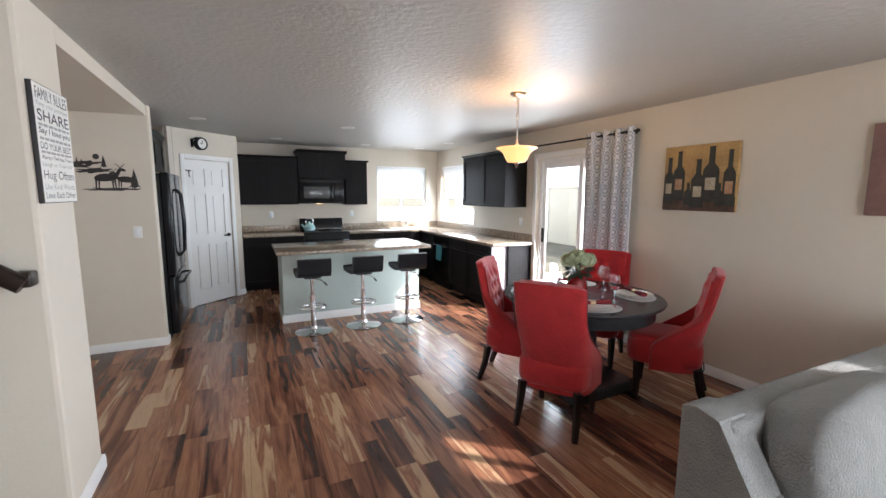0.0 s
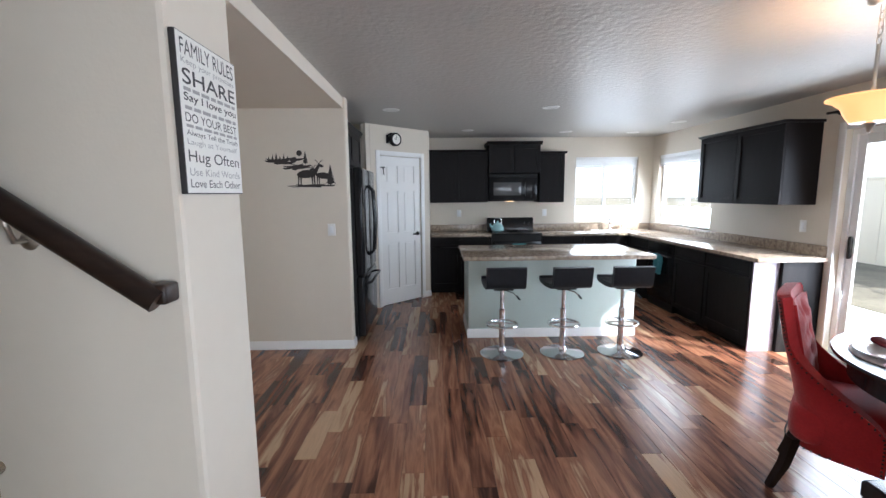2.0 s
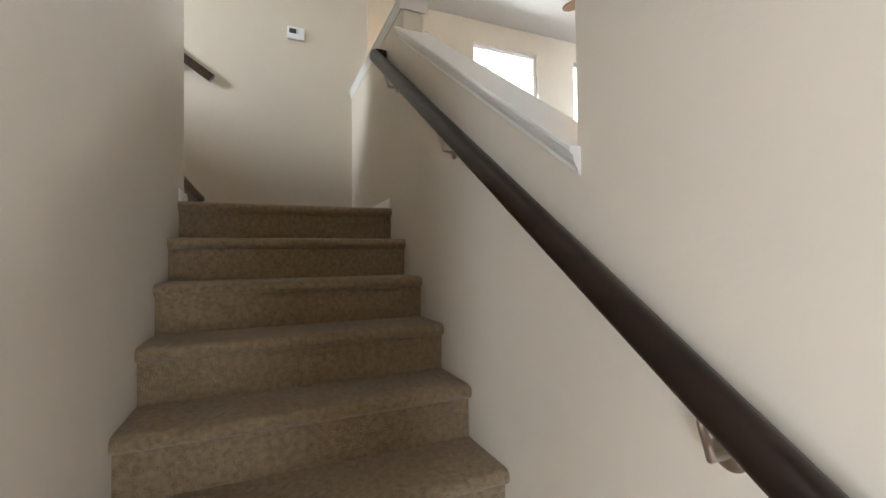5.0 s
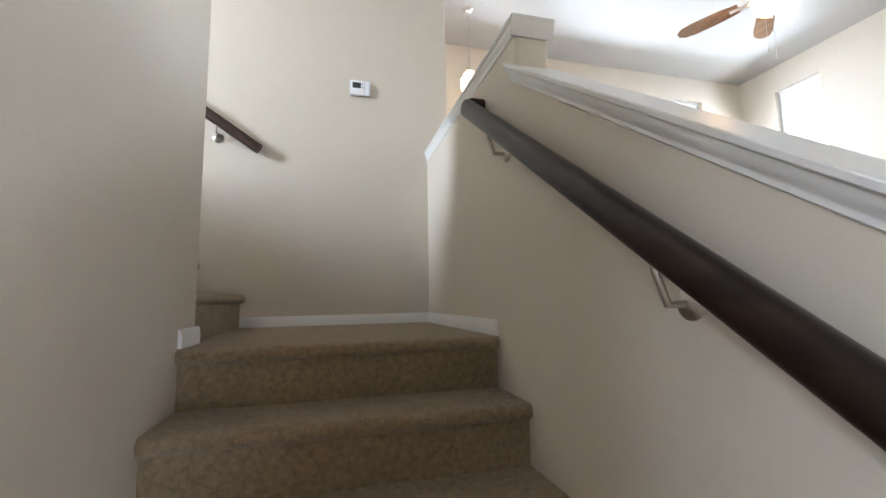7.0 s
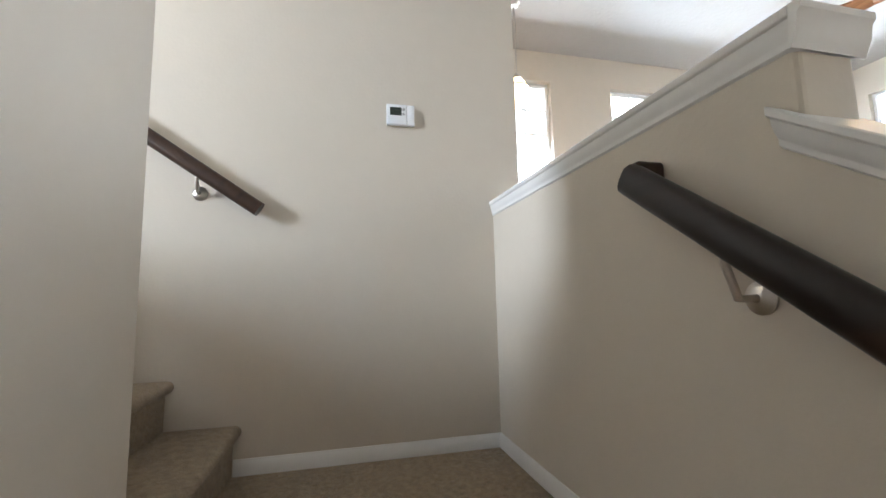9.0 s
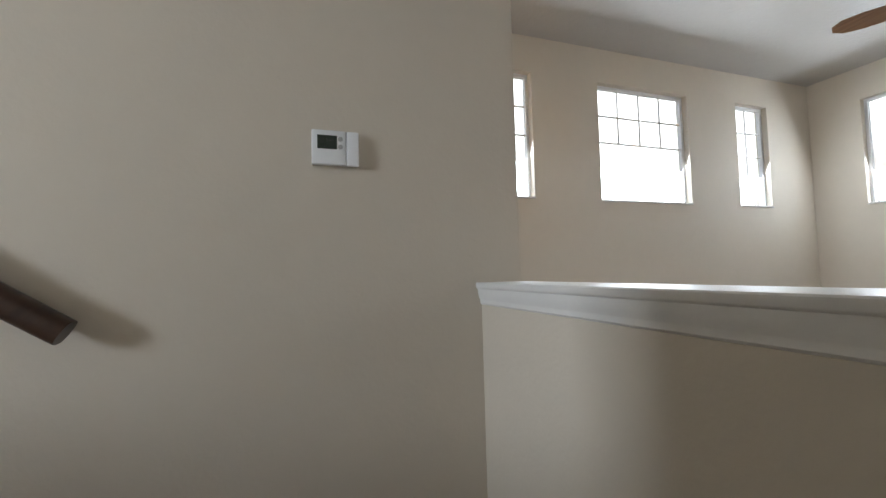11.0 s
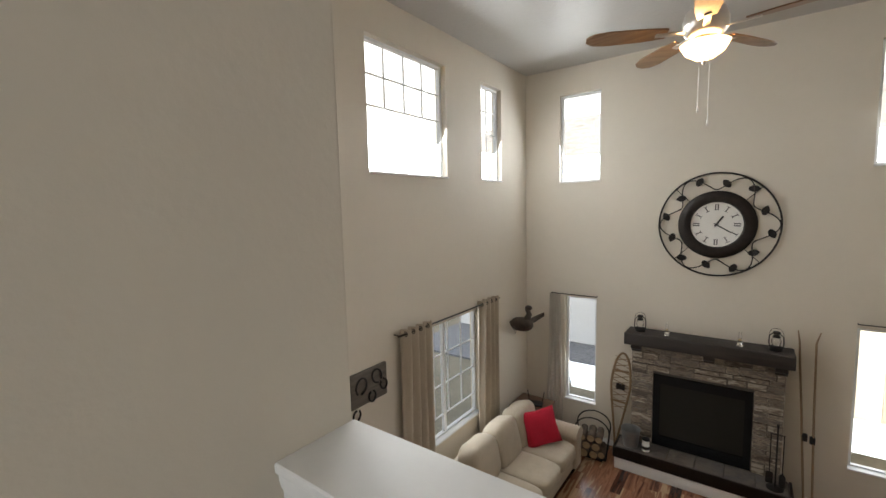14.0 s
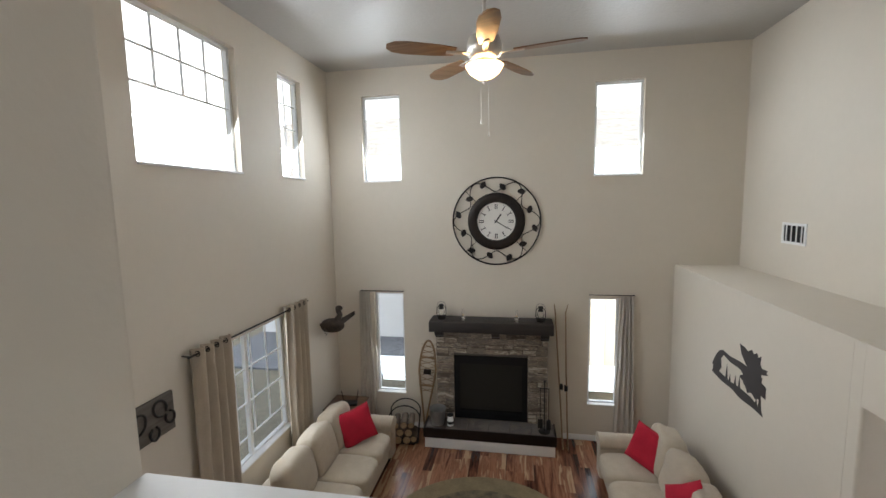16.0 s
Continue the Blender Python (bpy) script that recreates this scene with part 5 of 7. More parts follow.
for i, (x, z, w, h, lab) in enumerate(((0.055, 0.06, 0.048, 0.42, LABEL), (0.15, 0.09, 0.055, 0.44, LABELR), (0.33, 0.03, 0.060, 0.42, LABEL), (0.44, 0.08, 0.070, 0.47, LABEL), (0.595, 0.05, 0.05, 0.46, LABELR), (0.245, 0.05, 0.035, 0.20, UMBER), (0.52, 0.05, 0.035, 0.19, UMBER))):
    part("painted_bottle", Shape().prism(bottle_outline(x, z, w, h), -0.0040 + 0.0002 * i, 0.0005, "y"), BOTTLE, pt)
    if h > 0.3:
        part("painted_label", Shape().box(x - w * 0.62, -0.0052, z + h * 0.22, x + w * 0.62, -0.003, z + h * 0.44), lab, pt)
a2 = thing("canvas_print", "plain muted red-brown canvas on the dining wall", "painting", Matrix.Translation((XR - 0.034, -1.12, 1.45)) @ ROTR)
part("canvas", Shape().box(0, 0, 0, 0.6, 0.032, 0.575, 0.003), mat("mauve_canvas", (0.27, 0.15, 0.13), 0.8, vary=0.25, scale=4, bump=0.4), a2)


# grey sofa beside the dining table
gs = thing("grey_sofa", "light grey chenille sofa with loose pillows", "sofa", pose(2.15, -1.50, 0))
part("back", Shape().box(0.02, -0.16, 0.05, 2.10, 0.0, 0.83, 0.035, 4), GREYCLOTH, gs)
side = [(0.0, 0.05), (0.0, 0.835), (-0.05, 0.85), (-0.13, 0.835), (-0.26, 0.62), (-0.40, 0.575), (-0.96, 0.56), (-0.99, 0.53), (-0.99, 0.05)]
part("arm", Shape().prism(side, -0.01, 0.13, "x"), GREYCLOTH, gs)
part("arm", Shape().prism(side, 1.99, 2.13, "x"), GREYCLOTH, gs)
part("base", Shape().box(0.13, -0.95, 0.05, 1.99, -0.1, 0.30, 0.03, 3), GREYCLOTH, gs)
for k in range(2):
    part("seat_cushion", Shape().blob(0.60 + 0.93 * k, -0.58, 0.385, 0.465, 0.40, 0.10, 5.0, 16, 0.03, k), GREYCLOTH, gs)
    part("back_cushion", Shape().blob(0.0, 0.0, 0.0, 0.465, 0.13, 0.235, 3.6, 20, 0.07, k + 3, Matrix.Translation((0.61 + 0.93 * k, -0.27, 0.655)) @ Matrix.Rotation(radians(-14), 4, "X")), GREYCLOTH, gs)
for x in (0.05, 2.07):
    for y in (-0.92, -0.06):
        part("foot", Shape().box(x - 0.03, y - 0.03, 0.0, x + 0.03, y + 0.03, 0.06, 0.005), LEGWOOD, gs)
pw = thing("throw_pillow", "light grey textured throw pillow on the sofa", "pillow", pose(2.99, -1.93, 0.70, 62, 8, 12))
part("cover", Shape().blob(0, 0, 0, 0.23, 0.22, 0.08, 2.9, 14, 0.05, 9), GREYCLOTH, pw)


# ---- stairs ----
def rail_profile(sh, pts, w=0.032, h=0.036):
    """A handrail with a moulded oval section, swept through pts."""
    prof = [(w * math.copysign(abs(math.cos(a)) ** 0.7, math.cos(a)), h * math.copysign(abs(math.sin(a)) ** 0.8, math.sin(a)) * (1.0 if math.sin(a) > 0 else 0.85)) for a in [2 * math.pi * k / 16 for k in range(16)]]
    pts = [Vector(p) for p in pts]
    rings = []
    for i, p in enumerate(pts):
        d = (pts[min(i + 1, len(pts) - 1)] - pts[max(i - 1, 0)]).normalized()
        side = d.cross(Vector((0, 0, 1))).normalized()
        up = side.cross(d).normalized()
        rings.append([sh.bm.verts.new(p + side * a + up * b) for a, b in prof])
    for a, b in zip(rings, rings[1:]):
        for k in range(16):
            sh.bm.faces.new((a[k], a[(k + 1) % 16], b[(k + 1) % 16], b[k]))
    sh.bm.faces.new(rings[0][::-1])
    sh.bm.faces.new(rings[-1])
    return sh


def bracket(parent, p, wall):
    """A rail bracket from the wall point to under the rail at p."""
    p, wall = Vector(p), Vector(wall)
    out = (p - wall)
    out.z = 0
    n = out.normalized()
    base = wall - Vector((0, 0, 0.075))
    q = n.to_track_quat("Z", "Y").to_matrix().to_4x4()
    part("bracket_plate", Shape().lathe([(0, 0.0), (0.032, 0.0), (0.032, 0.004), (0.022, 0.012), (0, 0.014)], 20, m=Matrix.Translation(base) @ q), NICKEL, parent)
    part("bracket_arm", Shape().tube([base + n * 0.01, base + n * (out.length * 0.7), p - Vector((0, 0, 0.055)), p - Vector((0, 0, 0.028))], 0.008, 10), NICKEL, parent)


hr = thing("handrail", "dark-stained wooden handrail along the stair wall", "handrail")
A, B = Vector((-0.105, -0.076, 1.186)), Vector((-2.74, -0.080, 3.062))
part("rail", rail_profile(Shape(), [A + (B - A) * k / 10 for k in range(11)], 0.030, 0.042), DARKWOOD, hr)
part("end_return", Shape().box(-0.138, -0.080, 1.176, -0.074, -0.001, 1.243, 0.012, 3), DARKWOOD, hr)
part("end_return", Shape().box(-2.772, -0.080, 3.040, -2.706, -0.001, 3.104, 0.012, 3), DARKWOOD, hr)
for x in (-0.55, -1.68, -2.50):
    p = A + (B - A) * ((x - A.x) / (B.x - A.x))
    bracket(hr, p, (p.x, -0.001, p.z - 0.045))

h2 = thing("upper_handrail", "dark-stained handrail on the thermostat wall", "handrail")
C, D = Vector((XT + 0.06, -1.125, 3.190)), Vector((XT + 0.06, -3.025, 4.485))
part("rail", rail_profile(Shape(), [C + (D - C) * k / 6 for k in range(7)], 0.030, 0.036), DARKWOOD, h2)
for k in (0.135, 0.8):
    p = C + (D - C) * k
    bracket(h2, p, (XT + 0.001, p.y, p.z - 0.02))

th = thing("thermostat", "white wall thermostat with a small grey display", "thermostat", Matrix.Translation((XT, -0.483, 3.702)) @ Matrix.Rotation(radians(90), 4, "Z"))
part("back_plate", Shape().box(-0.066, -0.012, -0.050, 0.066, -0.001, 0.050, 0.003), VINYL, th)
part("cover", Shape().box(-0.070, -0.032, -0.053, 0.0310, -0.011, 0.053, 0.004, 3), VINYL, th)
part("side_cover", Shape().box(0.0325, -0.0315, -0.053, 0.070, -0.011, 0.053, 0.004, 3), VINYL, th)
part("display", Shape().box(-0.054, -0.0335, -0.006, 0.004, -0.0315, 0.036, 0.0008), mat("lcd_grey", (0.045, 0.055, 0.045), 0.2, vary=0.1), th)
part("digit_bar", Shape().box(-0.048, -0.0342, 0.010, -0.034, -0.0334, 0.028).box(-0.028, -0.0342, 0.018, -0.006, -0.0334, 0.024).box(-0.046, -0.0342, -0.002, -0.030, -0.0334, 0.003), mat("lcd_digit", (0.015, 0.02, 0.015), 0.3), th)
for z in (0.026, 0.002):
    part("button", Shape().lathe([(0, 0.031), (0.0075, 0.031), (0.007, 0.035), (0, 0.036)], 14, m=Matrix.Translation((0.014, 0, z)) @ Matrix.Rotation(radians(90), 4, "X")), mat("button_grey", (0.42, 0.42, 0.42), 0.5), th)


# lettered sign on the wall end
def lettering(text, width, height, depth=0.0012):
    cu = bpy.data.curves.new("letters", "FONT")
    cu.body, cu.size, cu.extrude = text, 1.0, 0.0
    tmp = bpy.data.objects.new("letters", cu)
    scene.collection.objects.link(tmp)
    me = bpy.data.meshes.new_from_object(tmp.evaluated_get(bpy.context.evaluated_depsgraph_get()))
    bpy.data.objects.remove(tmp)
    xs = [v.co.x for v in me.vertices]
    ys = [v.co.y for v in me.vertices]
    w, h, x0, y0 = max(xs) - min(xs), max(ys) - min(ys), min(xs), min(ys)
    for v in me.vertices:
        v.co = ((v.co.x - x0) / w * width, 0.0, (v.co.y - y0) / h * height)
    return me


sg = thing("rules_sign", "white wooden sign lettered with family rules", "sign", Matrix.Translation((-0.049, 0.012, 1.531)) @ Matrix.Rotation(radians(90), 4, "Z"))
SW, SH_ = 0.405, 0.525
part("board", Shape().box(0, -0.020, 0, SW, 0.0, SH_, 0.0015), INK, sg, "board with black edges")
part("face", Shape().box(0.004, -0.0215, 0.004, SW - 0.004, -0.0198, SH_ - 0.004), PAPERW, sg)
rows = [("FAMILY RULES", 0.455, 0.052, INK, 0.36), ("Keep your promises", 0.421, 0.026, GREYINK, 0.36), ("SHARE", 0.362, 0.050, INK, 0.36),
        (None, 0.340, 0.012, GREYINK, 0.35), ("Say I love you", 0.300, 0.034, INK, 0.36), (None, 0.280, 0.012, GREYINK, 0.35), ("DO YOUR BEST", 0.240, 0.030, INK, 0.36),
        (None, 0.222, 0.010, GREYINK, 0.35), ("Always Tell the Truth", 0.190, 0.024, INK, 0.36), ("Laugh at Yourself", 0.160, 0.024, GREYINK, 0.35),
        ("Hug Often", 0.096, 0.052, INK, 0.36), ("Use Kind Words", 0.062, 0.026, GREYINK, 0.36), ("Love Each Other", 0.022, 0.028, INK, 0.36)]
for text, z, h, ink, w in rows:
    if text is None:
        sh = Shape()
        x = 0.025
        while x < 0.36:
            n = 0.03 + 0.025 * ((x * 97) % 1)
            sh.box(x, -0.0222, z, min(x + n, 0.38), -0.0214, z + h)
            x += n + 0.012
        part("lettering", sh, ink, sg)
        continue
    me = lettering(text, w, h)
    me.materials.clear()
    me.materials.append(ink)
    ob = new("lettering", me)
    ob.parent = sg
    ob.matrix_basis = Matrix.Translation((0.022, -0.0221, z))
    if text in ("SHARE", "Say I love you"):
        o2 = new("lettering", me)
        o2.parent = sg
        o2.matrix_basis = Matrix.Translation((0.0235, -0.0223, z + 0.001))


# wall decals: forest animals cut in dark vinyl
def spruce(sh, x, z, h, w, y0, y1):
    n = 6
    out = [(x, z + h)]
    for k in range(n):
        zz = z + h * (1 - (k + 1) / n * 0.94)
        ww = w * (k + 1) / n
        out += [(x + ww, zz - 0.004), (x + ww * 0.55, zz + h * 0.03)]
    out += [(x + w * 0.1, z), (x - w * 0.1, z)]
    for k in reversed(range(n)):
        zz = z + h * (1 - (k + 1) / n * 0.94)
        ww = w * (k + 1) / n
        out += [(x - ww * 0.55, zz + h * 0.03), (x - ww, zz - 0.004)]
    sh.prism(out, y0, y1, "y")


def oval(sh, x, z, rx, rz, y0, y1, n=20, tilt=0.0, rough=0.0):
    pts = []
    for k in range(n):
        a = 2 * math.pi * k / n
        r = 1 + rough * math.sin(k * 2.7) * math.cos(k * 1.3)
        u, v = rx * r * math.cos(a), rz * r * math.sin(a)
        pts.append((x + u * math.cos(tilt) - v * math.sin(tilt), z + u * math.sin(tilt) + v * math.cos(tilt)))
    sh.prism(pts, y0, y1, "y")


def deer(sh, x, z, s, flip, y0, y1):
    f = -1 if flip else 1
    oval(sh, x, z + 0.075 * s, 0.062 * s, 0.026 * s, y0, y1, 18, 0.08 * f)
    sh.prism([(x + f * 0.035 * s, z + 0.07 * s), (x + f * 0.065 * s, z + 0.075 * s), (x + f * 0.088 * s, z + 0.125 * s), (x + f * 0.070 * s, z + 0.13 * s)], y0, y1, "y")
    oval(sh, x + f * 0.092 * s, z + 0.127 * s, 0.022 * s, 0.010 * s, y0, y1, 12, -0.2 * f)
    for dx in (-0.05, -0.035, 0.035, 0.048):
        sh.prism([(x + dx * s - 0.006 * s, z + 0.07 * s), (x + dx * s + 0.006 * s, z + 0.07 * s), (x + dx * s * 1.1 + 0.003 * s, z), (x + dx * s * 1.1 - 0.003 * s, z)], y0, y1, "y")
    ym = (y0 + y1) / 2
    for b in (-1, 1):
        sh.tube([(x + f * 0.083 * s, ym, z + 0.135 * s), (x + f * (0.083 + 0.012 * b) * s, ym, z + 0.155 * s), (x + f * (0.083 + 0.026 * b) * s, ym, z + 0.165 * s)], 0.0022 * s, 5)


YD0, YD1 = -0.0035, -0.0008
d1 = thing("deer_wall_decal", "dark metal silhouette of deer and pine trees", "wall art", Matrix.Translation((-0.79, 2.65, 1.60)))
sh = Shape()
for k in range(6):
    spruce(sh, 0.03 + 0.035 * k, 0.235 + 0.004 * (k % 3), 0.05 + 0.035 * ((k * 7 % 5) / 5), 0.016, YD0, YD1)
spruce(sh, 0.37, 0.215, 0.12, 0.028, YD0 + 0.0003, YD1)
spruce(sh, 0.60, 0.02, 0.19, 0.048, YD0 + 0.0003, YD1)
oval(sh, 0.315, 0.315, 0.026, 0.026, YD0 + 0.0004, YD1)
oval(sh, 0.13, 0.235, 0.135, 0.022, YD0 + 0.0002, YD1, 26, -0.10, 0.35)
oval(sh, 0.29, 0.185, 0.13, 0.022, YD0 + 0.0001, YD1, 26, 0.06, 0.4)
oval(sh, 0.42, 0.010, 0.21, 0.014, YD0 + 0.0005, YD1, 30, 0.01, 0.4)
oval(sh, 0.24, 0.255, 0.11, 0.018, YD0 + 0.0006, YD1, 24, 0.02, 0.5)
deer(sh, 0.375, 0.012, 1.45, False, YD0 + 0.0007, YD1)
deer(sh, 0.535, 0.018, 1.15, True, YD0 + 0.0008, YD1)
part("silhouette", sh, DECAL, d1)

# second silhouette on the living room wall
d2 = thing("eagle_wall_decal", "dark metal silhouette of an eagle over pines", "wall art", Matrix.Translation((XM, 4.80, 1.68)) @ ROTR)
sh = Shape()
# ground strip with a ragged lower edge
sh.prism([(0.07, 0.03), (0.30, 0.01), (0.52, 0.02), (0.70, -0.005), (0.90, 0.012), (1.09, 0.008), (1.06, 0.05), (0.88, 0.10), (0.66, 0.10), (0.46, 0.08), (0.28, 0.09), (0.10, 0.12)], YD0, YD1, "y")
# bough curving over the pines
sh.prism([(0.06, 0.12), (0.14, 0.25), (0.22, 0.33), (0.30, 0.36), (0.44, 0.345), (0.64, 0.365), (0.84, 0.37), (0.76, 0.28), (0.62, 0.29), (0.46, 0.285), (0.32, 0.31), (0.26, 0.25), (0.28, 0.15), (0.20, 0.06)], YD0 + 0.0003, YD1, "y")
# body, raised wing, head
oval(sh, 0.89, 0.25, 0.21, 0.125, YD0 + 0.0005, YD1, 34, -0.05, 0.22)
sh.prism([(0.63, 0.545), (0.67, 0.45), (0.76, 0.38), (0.86, 0.33), (1.02, 0.33), (1.03, 0.44), (1.00, 0.47), (1.01, 0.55), (0.96, 0.52), (0.94, 0.56), (0.88, 0.525), (0.85, 0.56), (0.78, 0.52), (0.73, 0.54)], YD0 + 0.0006, YD1, "y")
sh.prism([(0.96, 0.42), (1.06, 0.45), (1.12, 0.455), (1.10, 0.43), (1.13, 0.415), (1.08, 0.40), (1.00, 0.37)], YD0 + 0.0007, YD1, "y")
sh.prism([(0.95, 0.32), (1.10, 0.30), (1.115, 0.235), (1.06, 0.25), (1.04, 0.20), (0.98, 0.22), (0.95, 0.16), (0.88, 0.19)], YD0 + 0.0008, YD1, "y")
for k, (x, h) in enumerate(((0.12, 0.17), (0.19, 0.13), (0.40, 0.20), (0.47, 0.12), (0.58, 0.15), (0.66, 0.17), (1.03, 0.19), (0.97, 0.10))):
    spruce(sh, x, 0.04, h, 0.035, YD0 + 0.0002 + 0.0001 * k, YD1)
part("silhouette", sh, DECAL, d2)


# ---- living room ----
FX0, FX1 = -4.56, -2.87
FY = 5.82
fp = thing("fireplace", "gas fireplace faced with stacked ledge stone", "fireplace", kind="")
sh = wall_shape(Shape(), "y", FY + 0.02, YF - 0.002, FX0 + 0.01, FX1 - 0.01, 0.0, 1.72, [(-4.28, -3.17, 0.32, 1.34)])
part("surround", sh, mat("dark_mortar", (0.10, 0.085, 0.07), 0.9, vary=0.2), fp)
part("firebox", Shape().box(-4.279, FY + 0.09, 0.322, -3.171, YF - 0.004, 1.338), BLACKM, fp)
ins = wall_shape(Shape(), "y", FY - 0.005, FY + 0.06, -4.279, -3.171, 0.335, 1.338, [(-4.20, -3.25, 0.47, 1.22)])
part("insert_frame", ins, BLACK, fp, "black metal insert frame")
part("glass_front", Shape().box(-4.201, FY + 0.03, 0.469, -3.249, FY + 0.036, 1.221), mat("fire_glass", (0.02, 0.019, 0.017), 0.08), fp)
for z in (0.38, 0.41, 0.44):
    part("louver", Shape().box(-4.20, FY - 0.012, z, -3.25, FY - 0.004, z + 0.014), BLACK, fp)
hb = Shape().box(-4.70, 5.49, 0.001, -2.78, FY + 0.03, 0.165, 0.003)
part("hearth_base", hb, TRIM, fp, "white painted hearth riser")
part("hearth_edge", Shape().box(-4.72, 5.47, 0.166, -2.76, 5.50, 0.318, 0.006).box(-4.72, 5.50, 0.166, -4.69, FY + 0.03, 0.318, 0.006).box(-2.79, 5.50, 0.166, -2.76, FY + 0.03, 0.318, 0.006), LEGWOOD, fp, "dark wood hearth edge")
part("hearth_bed", Shape().box(-4.69, 5.50, 0.166, -2.79, FY + 0.03, 0.300), mat("hearth_grout", (0.10, 0.09, 0.08), 0.9), fp)

SLATE = piece_mat("slate_tile", [(0.10, 0.085, 0.075), (0.17, 0.14, 0.115), (0.12, 0.11, 0.105), (0.20, 0.155, 0.11)], 0.6, 10, 0.4)
LEDGE = piece_mat("ledge_stone", [(0.12, 0.092, 0.07), (0.27, 0.21, 0.155), (0.17, 0.14, 0.12), (0.38, 0.31, 0.24), (0.22, 0.165, 0.12), (0.56, 0.49, 0.39)], 0.85, 22, 0.8)
tile_me = Shape().box(0, 0, 0, 0.305, 0.33, 0.018, 0.004, 1).mesh("hearth_tile", SLATE)
for k in range(6):
    ob = new("hearth_tile", tile_me)
    ob.parent = fp
    ob.matrix_basis = Matrix.Translation((-4.685 + 0.315 * k, 5.505, 0.301 + 0.001 * (k % 2)))
rnd = random.Random(7)
stone_me = {}
z = 0.32
while z < 1.70:
    h = rnd.choice((0.05, 0.065, 0.085, 0.10))
    h = min(h, 1.715 - z)
    for a, b in ((FX0, -4.285), (-3.165, FX1)) if z < 1.34 else ((FX0, FX1),):
        x = a
        while x < b - 0.02:
            w = min(rnd.choice((0.14, 0.2, 0.28, 0.36)), b - x)
            if b - x - w < 0.07:
                w = b - x
            key = (round(w, 3), round(h, 3))
            if key not in stone_me:
                stone_me[key] = Shape().box(0.003, 0, 0.003, w - 0.003, 0.10, h - 0.003, 0.006, 1).mesh("ledge_stone", LEDGE)
            ob = new("ledge_stone", stone_me[key])
            ob.parent = fp
            ob.matrix_basis = Matrix.Translation((x, FY - 0.01 - rnd.uniform(0, 0.03), z))
            x += w
    z += h
BEAM = wood_strip("dark_beam", [(0.012, 0.009, 0.008), (0.026, 0.019, 0.016), (0.045, 0.033, 0.027)], 0.55, 0.6, "X")
mt = thing("mantel_shelf", "dark hewn timber mantel over the fireplace", "mantel")
part("beam", Shape().box(-4.64, 5.66, 1.745, -2.80, YF - 0.003, 1.91, 0.012, 3), BEAM, mt)
for x in (-4.56, -3.70, -2.98):
    part("corbel", Shape().prism([(YF - 0.01, 1.742), (5.70, 1.742), (5.71, 1.69), (5.78, 1.655), (5.785, 1.63), (YF - 0.01, 1.63)], x, x + 0.12, "x"), BEAM, mt)


def lantern(m):
    l = thing("oil_lantern", "dark metal oil lantern on the mantel", "lantern", m, "lanterns")
    part("tank", Shape().lathe([(0, 0), (0.062, 0), (0.066, 0.012), (0.066, 0.04), (0.05, 0.055), (0, 0.055)], 20), IRON, l)
    part("globe", Shape().lathe([(0.030, 0.06), (0.047, 0.085), (0.050, 0.115), (0.036, 0.155), (0.034, 0.155), (0.047, 0.115), (0.028, 0.062)], 20), CLEAR, l)
    part("chimney", Shape().lathe([(0, 0.155), (0.04, 0.155), (0.042, 0.165), (0.028, 0.18), (0.028, 0.20), (0.04, 0.205), (0.034, 0.225), (0, 0.23)], 18), IRON, l)
    for s in (-1, 1):
        part("side_tube", Shape().tube([(s * 0.06, 0, 0.03), (s * 0.072, 0, 0.08), (s * 0.068, 0, 0.17), (s * 0.03, 0, 0.205)], 0.007, 8), IRON, l)
    part("bail", Shape().tube([(0.07 * math.cos(a), 0.0, 0.19 + 0.075 * math.sin(a)) for a in [math.pi * k / 10 for k in range(11)]], 0.0025, 6), IRON, l)


lantern(pose(-4.47, 5.84, 1.911, 0, 0, 20))
lantern(pose(-2.98, 5.84, 1.911, 0, 0, -15))
for x in (-4.13, -3.33):
    o = thing("oil_lamp", "small clear glass oil lamp on the mantel", "oil lamp", pose(x, 5.80, 1.911), "oil lamps")
    part("font", Shape().lathe([(0, 0), (0.036, 0), (0.03, 0.012), (0.014, 0.022), (0.034, 0.04), (0.036, 0.055), (0.018, 0.07), (0, 0.07)], 18), CLEAR, o)
    part("burner", Shape().lathe([(0, 0.068), (0.018, 0.068), (0.02, 0.08), (0.012, 0.09), (0, 0.09)], 14), GOLD, o)
    part("chimney", Shape().lathe([(0.014, 0.09), (0.02, 0.11), (0.013, 0.14), (0.012, 0.175), (0.0105, 0.175), (0.0115, 0.14), (0.0185, 0.11), (0.0125, 0.09)], 14), CLEAR, o)

# large wall clock with a vine ring
ck = thing("wall_clock", "large round iron wall clock with leafy vines", "clock", Matrix.Translation((-3.635, YF - 0.002, 3.39)))
def circ(r, y, n=56):
    return [(r * math.cos(2 * math.pi * k / n), y, r * math.sin(2 * math.pi * k / n)) for k in range(n)]
part("outer_ring", Shape().tube(circ(0.655, -0.03), 0.011, 8, closed=True), IRON, ck)
RXC = Matrix.Rotation(radians(90), 4, "X")
part("bezel", Shape().lathe([(0.285, 0.01), (0.30, 0.045), (0.34, 0.055), (0.40, 0.045), (0.43, 0.02), (0.43, 0.004), (0.285, 0.004)], 56, m=RXC), mat("bronze_bezel", (0.030, 0.022, 0.018), 0.45, 0.5, vary=0.4, scale=18, bump=0.5, bump_scale=50), ck)
